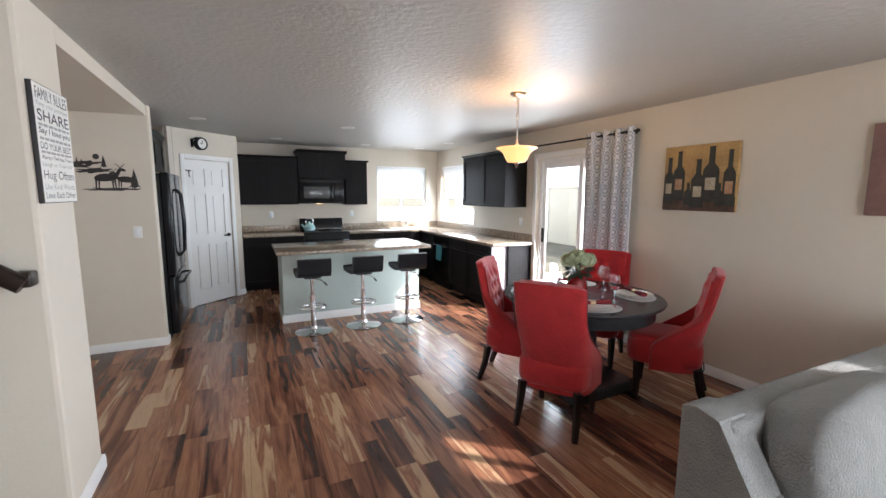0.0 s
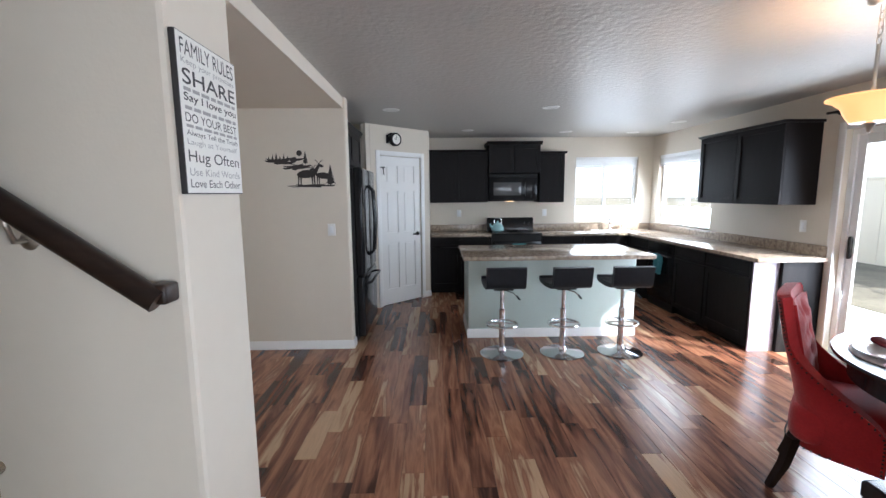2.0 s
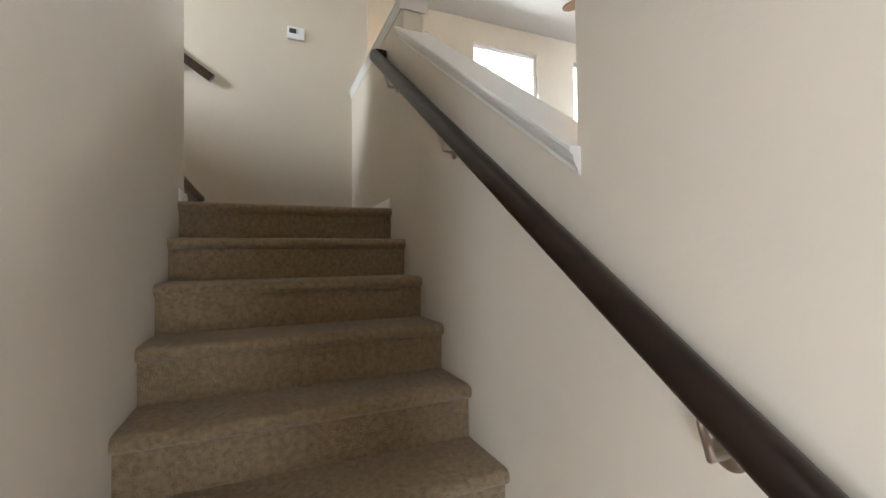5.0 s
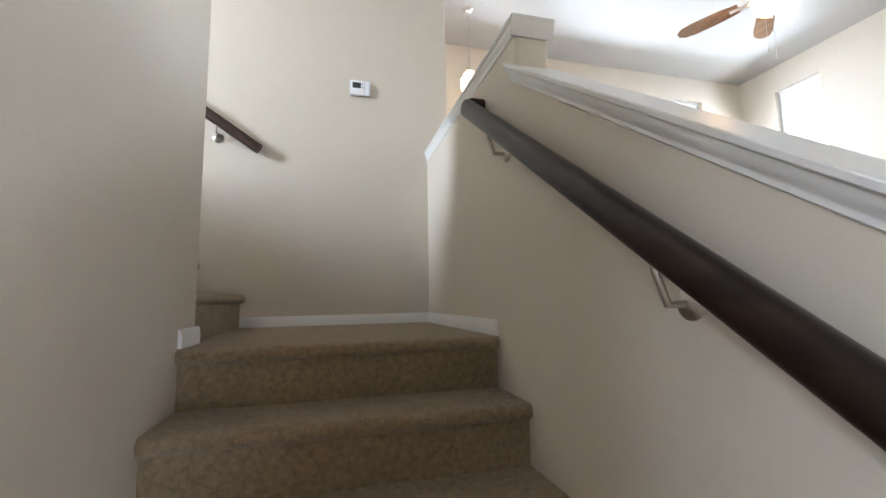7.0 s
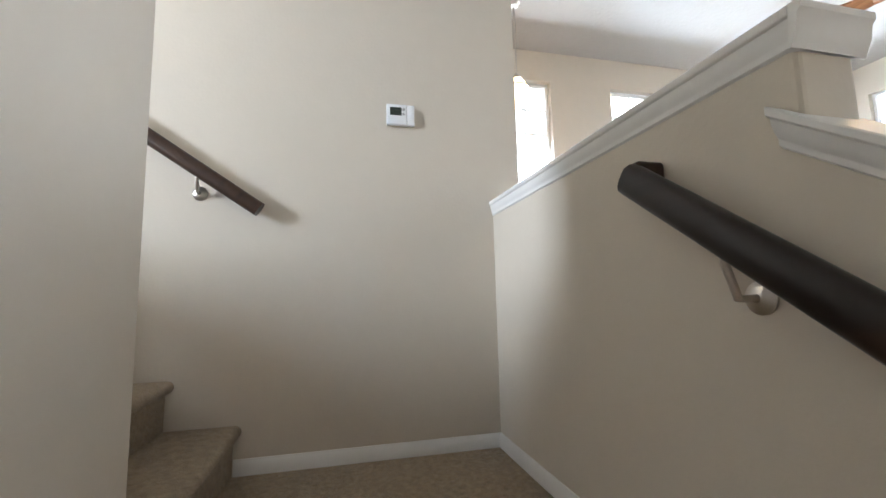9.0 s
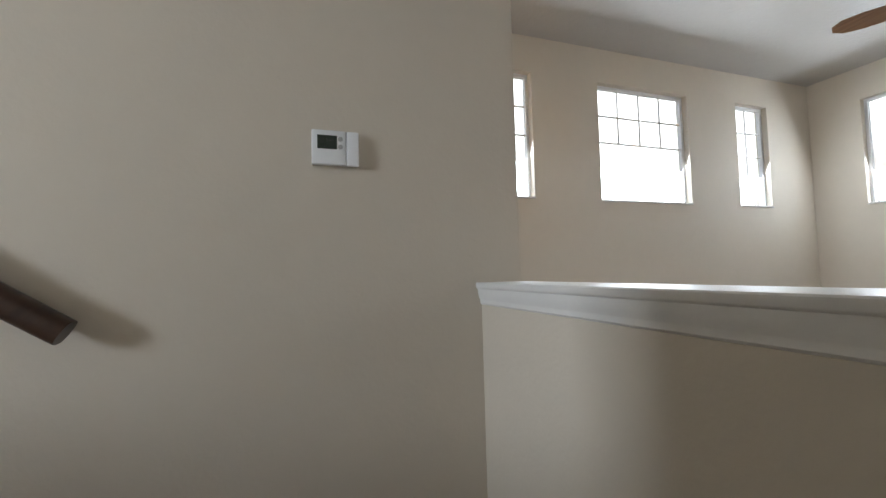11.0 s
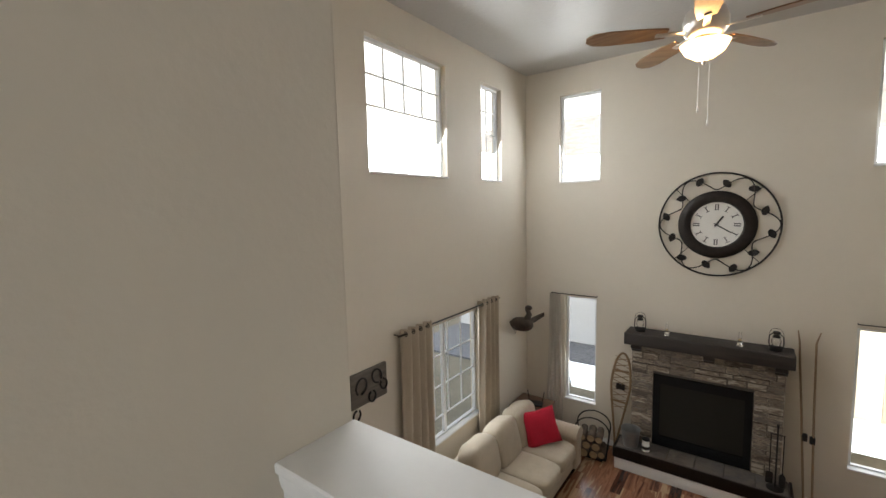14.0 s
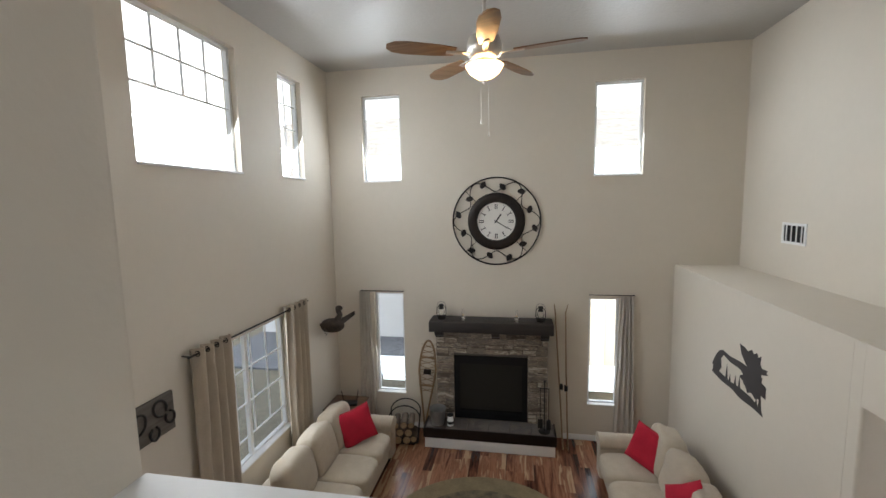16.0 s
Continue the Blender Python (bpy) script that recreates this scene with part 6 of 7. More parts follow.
part("dial", Shape().lathe([(0, 0.012), (0.29, 0.012), (0.29, 0.004), (0, 0.004)], 48, m=RXC), PAPERW, ck)
for k in range(12):
    a = math.pi / 2 - 2 * math.pi * k / 12
    n = Shape()
    for o in ((0,) if k % 3 else (-0.014, 0.014)):
        n.box(-0.006 + o, -0.015, 0.19, 0.006 + o, -0.0125, 0.255)
    n.box(-0.022, -0.0148, 0.187, 0.022, -0.0125, 0.192).box(-0.022, -0.0148, 0.253, 0.022, -0.0125, 0.258)
    bmesh.ops.transform(n.bm, matrix=Matrix.Rotation(a - math.pi / 2, 4, (0, -1, 0)), verts=n.bm.verts[:])
    part("numeral", n, INK, ck)
for ang, ln, w in ((-34, 0.13, 0.011), (-128, 0.19, 0.007)):
    hnd = Shape().box(-w, -0.020, -0.03, w, -0.017, ln)
    bmesh.ops.transform(hnd.bm, matrix=Matrix.Rotation(radians(-ang if ang == -34 else ang + 250), 4, (0, 1, 0)), verts=hnd.bm.verts[:])
    part("clock_hand", hnd, INK, ck)
for k in range(12):
    a0 = 2 * math.pi * k / 12
    pts = []
    for j in range(15):
        t = j / 14
        a = a0 + t * 0.62
        r = 0.545 + 0.10 * math.cos(t * math.pi * 1.15 + (math.pi if k % 2 else 0))
        pts.append((r * math.cos(a), -0.03 - 0.008 * math.sin(t * 3), r * math.sin(a)))
    part("vine", Shape().tube(pts, 0.0075, 6), IRON, ck)
    al, rl = a0 + 0.34, 0.545 + (0.035 if k % 2 else -0.02)
    leaf = Shape().prism([(0.062 * math.cos(2 * math.pi * q / 10) , 0.040 * math.sin(2 * math.pi * q / 10) * (1.0 if math.cos(2 * math.pi * q / 10) < 0.4 else 0.6)) for q in range(10)], -0.006, 0.0, "y")
    bmesh.ops.transform(leaf.bm, matrix=Matrix.Translation((rl * math.cos(al), -0.03, rl * math.sin(al))) @ Matrix.Rotation(-al + 0.9 * (1 if k % 2 else -1), 4, "Y"), verts=leaf.bm.verts[:])
    part("leaf", leaf, IRON, ck)
for k in range(4):
    a = math.pi / 4 + k * math.pi / 2
    part("spoke", Shape().tube([(0.42 * math.cos(a), -0.02, 0.42 * math.sin(a)), (0.655 * math.cos(a), -0.03, 0.655 * math.sin(a))], 0.005, 6), IRON, ck)

# ceiling fan with a lit bowl
fn = thing("ceiling_fan", "brushed nickel ceiling fan with walnut blades, lit", "ceiling fan", Matrix.Translation((-3.575, 3.071, 4.845)) @ Matrix.Scale(1.2, 4))
FZ, FH = 0.0, (ZH - 4.845) / 1.2
part("downrod", Shape().tube([(0, 0, FZ + 0.12), (0, 0, FH - 0.02)], 0.012, 10), NICKEL, fn)
part("canopy", Shape().lathe([(0, FH - 0.07), (0.03, FH - 0.07), (0.065, FH - 0.02), (0.07, FH - 0.001), (0, FH - 0.001)], 24), NICKEL, fn)
part("motor", Shape().lathe([(0, FZ + 0.13), (0.05, FZ + 0.13), (0.10, FZ + 0.10), (0.115, FZ + 0.05), (0.115, FZ), (0.09, FZ - 0.035), (0.06, FZ - 0.05), (0, FZ - 0.05)], 32), NICKEL, fn)
BOWL = glow("lit_bowl", (1.0, 0.62, 0.28), 3.2, (0.9, 0.8, 0.65))
part("light_bowl", Shape().lathe([(0, FZ - 0.165), (0.05, FZ - 0.155), (0.10, FZ - 0.12), (0.125, FZ - 0.075), (0.12, FZ - 0.07), (0.095, FZ - 0.11), (0, FZ - 0.15)], 32), BOWL, fn)
part("light_collar", Shape().lathe([(0.05, FZ - 0.05), (0.07, FZ - 0.055), (0.07, FZ - 0.075), (0.04, FZ - 0.07)], 32), NICKEL, fn)
part("finial", Shape().lathe([(0, FZ - 0.195), (0.01, FZ - 0.188), (0.014, FZ - 0.172), (0, FZ - 0.16)], 14), NICKEL, fn)
BLADE = wood_strip("walnut_blade", [(0.17, 0.085, 0.04), (0.28, 0.15, 0.07), (0.38, 0.22, 0.11)], 0.35, along="X")
for k in range(5):
    a = -11 + 72 * k
    m = Matrix.Rotation(radians(a), 4, "Z") @ Matrix.Translation((0, 0, FZ + 0.0)) @ Matrix.Rotation(radians(11), 4, "X")
    out = [(0.20, -0.045), (0.32, -0.062), (0.52, -0.068), (0.60, -0.055), (0.64, -0.02), (0.64, 0.02), (0.60, 0.055), (0.52, 0.068), (0.32, 0.062), (0.20, 0.045)]
    b = Shape().prism(out, -0.004, 0.004, "z")
    bmesh.ops.transform(b.bm, matrix=m, verts=b.bm.verts[:])
    part("blade", b, BLADE, fn)
    ar = Shape().box(0.09, -0.018, -0.012, 0.26, 0.018, -0.0045, 0.003)
    bmesh.ops.transform(ar.bm, matrix=m, verts=ar.bm.verts[:])
    part("blade_arm", ar, NICKEL, fn)
for x, ln in ((0.03, 0.34), (-0.02, 0.26)):
    part("pull_chain", Shape().tube([(x, -0.05, FZ - 0.07), (x, -0.055, FZ - 0.17 - ln)], 0.0018, 5).lathe([(0, -0.02), (0.007, -0.012), (0.004, 0.012), (0, 0.014)], 8, cx=x, cy=-0.055, cz=FZ - 0.18 - ln), NICKEL, fn)
lf2 = new("fan_bulb", bpy.data.lights.new("fan_bulb", "POINT"))
lf2.data.energy, lf2.data.color, lf2.data.shadow_soft_size = 16, (1.0, 0.58, 0.26), 0.05
lf2.location = (-3.575, 3.071, 4.845 - 0.10)

# hanging lamp by the entry windows
hl = thing("entry_pendant", "hanging glass entry lamp on a long chain, lit", "pendant lamp", pose(-5.54, 0.92, 0))
part("canopy", Shape().lathe([(0, ZH - 0.04), (0.04, ZH - 0.035), (0.065, ZH - 0.001), (0, ZH - 0.001)], 20), NICKEL, hl)
part("chain", Shape().tube([(0, 0, ZH - 0.04), (0, 0, 4.97)], 0.007, 8), NICKEL, hl)
part("holder", Shape().lathe([(0, 4.99), (0.02, 4.98), (0.05, 4.95), (0.055, 4.925), (0, 4.92)], 20), NICKEL, hl)
part("shade", Shape().lathe([(0.045, 4.925), (0.075, 4.89), (0.105, 4.83), (0.115, 4.77), (0.105, 4.70), (0.075, 4.65), (0.0, 4.63)], 28), BOWL, hl)
part("shade_ring", Shape().lathe([(0.104, 4.842), (0.110, 4.842), (0.112, 4.828), (0.106, 4.828)], 28), NICKEL, hl)


# sofas
def sofa(m, label):
    """Local x along the sofa, front at -y."""
    s = thing("sofa", label, "sofa", m, "beige sofas")
    L = 2.12
    part("base", Shape().box(0.10, -0.90, 0.06, L - 0.10, -0.04, 0.30, 0.03, 3), SOFACLOTH, s)
    part("back", Shape().box(0.06, -0.22, 0.06, L - 0.06, 0.0, 0.76, 0.08, 4), SOFACLOTH, s)
    for x in (0.0, L - 0.24):
        part("arm", Shape().box(x, -0.95, 0.06, x + 0.24, -0.03, 0.56, 0.05, 4).tube([(x + 0.12, -0.955, 0.54), (x + 0.12, -0.05, 0.54)], 0.135, 18, flat=0.75), SOFACLOTH, s)
    w = (L - 0.48) / 3
    for k in range(3):
        cx = 0.24 + w * (k + 0.5)
        part("seat_cushion", Shape().blob(cx, -0.58, 0.385, w * 0.51, 0.40, 0.105, 5.0, 14, 0.03, k), SOFACLOTH, s)
        part("back_cushion", Shape().blob(0, 0, 0, w * 0.52, 0.155, 0.26, 4.4, 20, 0.06, k + 5, Matrix.Translation((cx, -0.26, 0.68)) @ Matrix.Rotation(radians(-13), 4, "X")), SOFACLOTH, s)
    for x in (0.08, L - 0.08):
        for y in (-0.86, -0.08):
            part("foot", Shape().box(x - 0.03, y - 0.03, 0.0, x + 0.03, y + 0.03, 0.065, 0.005), LEGWOOD, s)
    return s


# sofa backs stand to the side walls; local -y looks into the room
sofa(Matrix.Translation((-6.02, 3.12, 0)) @ Matrix.Rotation(radians(90), 4, "Z"), "beige three-seat sofa under the window")
sofa(Matrix.Translation((-1.32, 5.22, 0)) @ Matrix.Rotation(radians(-90), 4, "Z"), "beige three-seat sofa by the decal wall")


def red_pillow(m):
    p = thing("red_pillow", "bright red square throw pillow on a sofa", "pillow", m, "red pillows")
    def f(sgn):
        def g(u, v):
            x, y = u * 2 - 1, v * 2 - 1
            k = max(0.0, (1 - x ** 4) * (1 - y ** 4)) ** 0.55
            pull = 1 - 0.07 * (1 - abs(x * y))
            return (0.235 * x * (pull if abs(x) > 0.9 else 1), 0.235 * y * (pull if abs(y) > 0.9 else 1), sgn * 0.075 * k * (1 + 0.1 * math.sin(5 * x + 3 * y)))
        return g
    sh = Shape().sheet(f(1), 18, 18).sheet(f(-1), 18, 18)
    bmesh.ops.remove_doubles(sh.bm, verts=sh.bm.verts[:], dist=0.002)
    part("cover", sh, REDCLOTH, p)


red_pillow(Matrix.Translation((-5.46, 4.72, 0.71)) @ Matrix.Rotation(radians(38), 4, "Z") @ Matrix.Rotation(radians(72), 4, "X") @ Matrix.Rotation(radians(12), 4, "Z"))
red_pillow(Matrix.Translation((-1.76, 4.70, 0.71)) @ Matrix.Rotation(radians(-40), 4, "Z") @ Matrix.Rotation(radians(74), 4, "X") @ Matrix.Rotation(radians(-14), 4, "Z"))
red_pillow(Matrix.Translation((-1.70, 3.72, 0.70)) @ Matrix.Rotation(radians(-70), 4, "Z") @ Matrix.Rotation(radians(72), 4, "X") @ Matrix.Rotation(radians(40), 4, "Z"))

# round patterned rug
rg = thing("round_rug", "round tan rug with a dark leaf pattern", "rug", pose(-3.70, 3.70, 0.001))
RUG = mat("tan_rug", (0.24, 0.18, 0.095), 0.95, scale=5, second=(0.16, 0.115, 0.06), bump=0.8, bump_scale=200)
RUGD = mat("dark_rug", (0.045, 0.038, 0.026), 0.95, scale=9, second=(0.20, 0.15, 0.08), bump=0.8, bump_scale=200, detail=8)
part("rug_body", Shape().lathe([(0, 0.0), (1.20, 0.0), (1.205, 0.006), (1.19, 0.012), (0, 0.013)], 72), RUG, rg)
part("centre_field", Shape().lathe([(0, 0.0135), (0.93, 0.0135), (0.925, 0.0165), (0, 0.017)], 64), RUGD, rg)

# curtains of the living room
CW = 0.56
ROTL = Matrix.Rotation(radians(90), 4, "Z")
curtain("window_curtain", "taupe grommet curtain beside the low window", Matrix.Translation((XL + 0.09, 2.80, 0)) @ ROTL, 0.50, 0.03, 2.42, 4, 0.045, CURTAIN, "taupe curtains", rings=4)
curtain("window_curtain", "taupe grommet curtain beside the low window", Matrix.Translation((XL + 0.09, 4.36, 0)) @ ROTL, 0.50, 0.03, 2.42, 4, 0.045, CURTAIN, "taupe curtains", rings=4)
rd = thing("curtain_rod", "dark curtain rod over the low window", "curtain rod")
part("rod", Shape().tube([(XL + 0.09, 2.75, 2.37), (XL + 0.09, 4.92, 2.37)], 0.010, 10), IRON, rd)
for y in (2.78, 4.89):
    part("bracket", Shape().tube([(XL + 0.001, y, 2.37), (XL + 0.09, y, 2.37)], 0.007, 8), IRON, rd)
curtain("narrow_curtain", "cream curtain gathered beside a narrow window", Matrix.Translation((-5.84, YF - 0.055, 0)), 0.17, 0.04, 2.285, 4, 0.028, SHEER, "cream curtains", taper=-0.8)
curtain("narrow_curtain", "cream curtain gathered beside a narrow window", Matrix.Translation((-1.83, YF - 0.055, 0)), 0.17, 0.04, 2.275, 4, 0.028, SHEER, "cream curtains", taper=-0.8)
for x0, x1 in ((-5.82, -5.10), (-2.28, -1.64)):
    r = thing("curtain_rod", "thin dark rod over a narrow window", "curtain rod")
    part("rod", Shape().tube([(x0, YF - 0.055, 2.295), (x1, YF - 0.055, 2.295)], 0.007, 8).tube([(x0 + 0.01, YF - 0.001, 2.295), (x0 + 0.01, YF - 0.055, 2.295)], 0.006, 6).tube([(x1 - 0.01, YF - 0.001, 2.295), (x1 - 0.01, YF - 0.055, 2.295)], 0.006, 6), IRON, r)

# horseshoe plaque, mounted bird
BARN = wood_strip("grey_barnwood", [(0.10, 0.085, 0.07), (0.17, 0.145, 0.12), (0.23, 0.20, 0.165)], 0.8, 0.8, "Y")
pq = thing("horseshoe_plaque", "weathered plank with iron horseshoes hung on it", "wall decor", Matrix.Translation((XL + 0.001, 2.14, 1.80)) @ ROTL)
part("plank", Shape().box(0, -0.028, 0, 0.48, -0.001, 0.34, 0.006), BARN, pq)


def horseshoe(x, z, s, a):
    pts = [(s * 0.055 * math.sin(t) * (1.0 if abs(t) < 2.2 else 0.86), -0.04, s * 0.07 * math.cos(t)) for t in [(-2.65 + 5.3 * k / 16) for k in range(17)]]
    sh = Shape().tube(pts, 0.010, 6)
    bmesh.ops.transform(sh.bm, matrix=Matrix.Translation((x, 0, z)) @ Matrix.Rotation(radians(a), 4, "Y"), verts=sh.bm.verts[:])
    part("horseshoe", sh, IRON, pq)


for x, z, s, a in ((0.12, 0.20, 1.2, 20), (0.33, 0.24, 1.1, -30), (0.26, 0.06, 0.8, 180), (0.42, 0.13, 0.8, 160), (0.05, -0.06, 0.8, 200)):
    horseshoe(x, z, s, a)
bd = thing("mounted_bird", "dark mounted game bird with spread wing on the wall", "wall mount", Matrix.Translation((XL + 0.001, 5.42, 1.90)) @ ROTL @ Matrix.Scale(1.25, 4))
FEATHER = mat("dark_feather", (0.030, 0.022, 0.017), 0.8, scale=25, second=(0.07, 0.05, 0.035), bump=0.8, bump_scale=90)
bird = Shape().blob(0.0, -0.16, -0.02, 0.085, 0.15, 0.085, 2.2, 12, 0.1, 3)
bird.tube([(0.0, -0.22, 0.04), (0.02, -0.25, 0.11), (0.03, -0.22, 0.17)], 0.03, 10, radii=[0.045, 0.032, 0.028]).blob(0.035, -0.235, 0.185, 0.035, 0.045, 0.032, 2, 8)
for k in range(7):
    a = -0.15 + 0.10 * k
    bird.prism([(0.03, 0.0), (0.10, 0.022), (0.30 + 0.02 * k, 0.012 + 0.06 * (a + 0.2)), (0.33 + 0.018 * k, -0.004), (0.10, -0.016)], -0.20 - 0.012 * k, -0.193 - 0.012 * k, "y")
for k in range(4):
    bird.prism([(-0.02, -0.02), (-0.10, -0.03 - 0.02 * k), (-0.14, -0.05 - 0.02 * k), (-0.05, -0.06)], -0.10 - 0.012 * k, -0.094 - 0.012 * k, "y")
bird.tube([(0, 0.0, -0.02), (0, -0.10, -0.02)], 0.018, 8)
part("body", bird, FEATHER, bd)

# corner table with a router
OAK = wood_strip("brown_table_wood", [(0.075, 0.036, 0.018), (0.13, 0.065, 0.032), (0.19, 0.10, 0.05)], 0.4, 0.2, "X")
et = thing("end_table", "brown wooden end table in the room corner", "table", pose(-5.98, 5.55, 0))
part("top", Shape().box(-0.26, -0.26, 0.555, 0.30, 0.26, 0.585, 0.008), OAK, et)
part("drawer_box", Shape().box(-0.22, -0.22, 0.40, 0.26, 0.22, 0.554), OAK, et)
part("drawer", Shape().box(-0.19, -0.235, 0.415, 0.23, -0.219, 0.54, 0.004), OAK, et)
for x in (-0.23, 0.23):
    for y in (-0.21, 0.19):
        part("leg", Shape().box(x - 0.02, y - 0.02, 0.0, x + 0.04, y + 0.04, 0.556, 0.004), OAK, et)
part("shelf", Shape().box(-0.22, -0.20, 0.14, 0.26, 0.22, 0.16), OAK, et)
ro = thing("wifi_router", "black router with two aerials on the end table", "router", pose(-5.90, 5.52, 0.586, 0, 0, 15))
part("case", Shape().box(-0.12, -0.08, 0.0, 0.12, 0.08, 0.032, 0.008), BLACKM, ro)
for s in (-1, 1):
    part("aerial", Shape().tube([(s * 0.10, 0.08, 0.02), (s * 0.11, 0.09, 0.06), (s * 0.13, 0.09, 0.18)], 0.006, 6), BLACKM, ro)

# hearth things
lr = thing("log_rack", "black wire log rack with split firewood", "log rack", pose(-5.02, 5.52, 0, 0, 0, 10))
part("hoop", Shape().tube([(-0.20, 0.0, 0.04), (-0.215, 0, 0.25)] + [(0.235 * math.cos(a), 0, 0.42 + 0.20 * math.sin(a)) for a in [math.pi - math.pi * k / 10 for k in range(11)]] + [(0.215, 0, 0.25), (0.20, 0, 0.04), (0.08, 0, 0.02), (-0.08, 0, 0.02)], 0.010, 8, closed=True), IRON, lr)
part("back_hoop", Shape().tube([(-0.20, 0.24, 0.04), (-0.215, 0.24, 0.25)] + [(0.235 * math.cos(a), 0.24, 0.42 + 0.20 * math.sin(a)) for a in [math.pi - math.pi * k / 10 for k in range(11)]] + [(0.215, 0.24, 0.25), (0.20, 0.24, 0.04), (0.08, 0.24, 0.02), (-0.08, 0.24, 0.02)], 0.010, 8, closed=True), IRON, lr)
part("tray", Shape().box(-0.20, -0.02, 0.010, 0.20, 0.26, 0.03, 0.004), IRON, lr)
BARK = mat("log_bark", (0.16, 0.11, 0.075), 0.95, scale=14, second=(0.06, 0.045, 0.035), bump=0.9, bump_scale=60)
CUT = mat("log_end", (0.42, 0.30, 0.18), 0.85, scale=20, second=(0.25, 0.16, 0.09))
for k, (x, z, r) in enumerate(((-0.11, 0.10, 0.065), (0.03, 0.095, 0.06), (0.135, 0.11, 0.05), (-0.07, 0.22, 0.058), (0.06, 0.215, 0.06), (-0.13, 0.33, 0.05), (-0.01, 0.335, 0.055), (0.10, 0.33, 0.05))):
    lg = thing("firewood_log", "short split firewood log in the rack", "log", lr.matrix_basis @ Matrix.Translation((x, -0.06, z)), "firewood")
    part("bark", Shape().tube([(0, 0.0, 0), (0.006, 0.15, 0.004), (0, 0.31, 0)], r, 12), BARK, lg)
    part("cut_end", Shape().tube([(0, -0.003, 0), (0, 0.004, 0)], r * 0.9, 12), CUT, lg)

bk = thing("metal_bucket", "galvanised bucket standing on the hearth", "bucket", pose(-4.52, 5.63, 0.321))
ZINC = mat("galvanised_zinc", (0.42, 0.42, 0.41), 0.45, 0.8, vary=0.25, scale=9)
part("pail", Shape().lathe([(0, 0), (0.095, 0), (0.125, 0.24), (0.130, 0.245), (0.121, 0.24), (0.092, 0.006), (0, 0.006)], 28), ZINC, bk)
part("bail", Shape().tube([(0.128 * math.cos(a), 0.10 * math.sin(a), 0.235 + 0.02 * math.sin(a)) for a in [math.pi * k / 10 for k in range(11)]], 0.004, 6), ZINC, bk)
cn = thing("canister", "small white and dark canister on the hearth", "canister", pose(-4.32, 5.60, 0.321))
part("jar", Shape().lathe([(0, 0), (0.05, 0), (0.05, 0.09), (0.045, 0.10), (0.045, 0.15), (0, 0.15)], 20), CERAMIC, cn)
part("band", Shape().lathe([(0.0515, 0.03), (0.0515, 0.075)], 20), BLACKM, cn)
part("lid", Shape().lathe([(0.047, 0.15), (0.047, 0.17), (0.015, 0.178), (0, 0.18)], 20), BLACKM, cn)

WICK = mat("snowshoe_wood", (0.30, 0.19, 0.095), 0.6, vary=0.3, scale=12)
ss = thing("snowshoe", "old wooden snowshoe leaning on the wall", "snowshoe", Matrix.Translation((-4.80, 5.93, 0.02)) @ Matrix.Rotation(radians(-4), 4, "X") @ Matrix.Rotation(radians(3), 4, "Y"))
hoop = []
for k in range(32):
    a = 2 * math.pi * k / 32
    zz = 0.95 + 0.52 * math.sin(a)
    wd = 0.135 * math.cos(a)
    hoop.append((wd * (1.0 if a < math.pi else max(0.12, 1 + 0.85 * math.sin(a))), 0, zz if a < math.pi else 0.95 + 0.92 * math.sin(a)))
part("hoop", Shape().tube(hoop, 0.017, 6, closed=True), WICK, ss)
lace = Shape()
for k in range(9):
    z0 = 0.62 + k * 0.09
    lace.tube([(-0.115, 0, z0), (0.115, 0, z0 + 0.07)], 0.0055, 4).tube([(0.115, 0, z0), (-0.115, 0, z0 + 0.07)], 0.0055, 4)
part("lacing", lace, WICK, ss)
for z in (0.72, 1.18):
    part("crossbar", Shape().box(-0.125, -0.01, z, 0.125, 0.01, z + 0.025), WICK, ss)
part("binding", Shape().box(-0.06, -0.02, 0.92, 0.06, 0.006, 1.0, 0.006), LEGWOOD, ss)

sk = thing("wooden_skis", "pair of old wooden skis leaning by the fireplace", "skis", pose(-2.70, 5.72, 0))
for k, (dx, top) in enumerate(((0.0, -0.06), (0.07, 0.02))):
    sk_pts = [(dx + 0.05, 0.0, 0.0), (dx + 0.02 + top * 0.5, 0.16, 1.15), (dx + top, 0.24, 2.02), (dx + top - 0.02 + 0.05 * k, 0.20, 2.16)]
    part("ski", Shape().tube(sk_pts, 0.03, 4, radii=[0.034, 0.034, 0.030, 0.016], flat=0.35), WICK, sk)
part("binding", Shape().box(0.0, 0.09, 0.88, 0.05, 0.15, 0.96, 0.008).box(0.07, 0.09, 0.86, 0.12, 0.15, 0.94, 0.008), BLACKM, sk)

ft = thing("fire_tools", "black iron fireplace tool stand on the hearth", "fire tools", pose(-2.93, 5.60, 0.321))
part("base", Shape().lathe([(0, 0), (0.085, 0), (0.085, 0.012), (0.02, 0.022), (0, 0.022)], 20), IRON, ft)
part("post", Shape().tube([(0, 0, 0.015), (0, 0, 0.72), (0, 0, 0.78)], 0.009, 8, radii=[0.009, 0.009, 0.015]), IRON, ft)
part("hook_bar", Shape().tube([(-0.07, 0, 0.66), (0.07, 0, 0.66)], 0.006, 6), IRON, ft)
part("shovel", Shape().tube([(-0.06, -0.01, 0.66), (-0.06, -0.01, 0.20)], 0.006, 6).box(-0.095, -0.02, 0.06, -0.025, -0.008, 0.20, 0.004), IRON, ft)
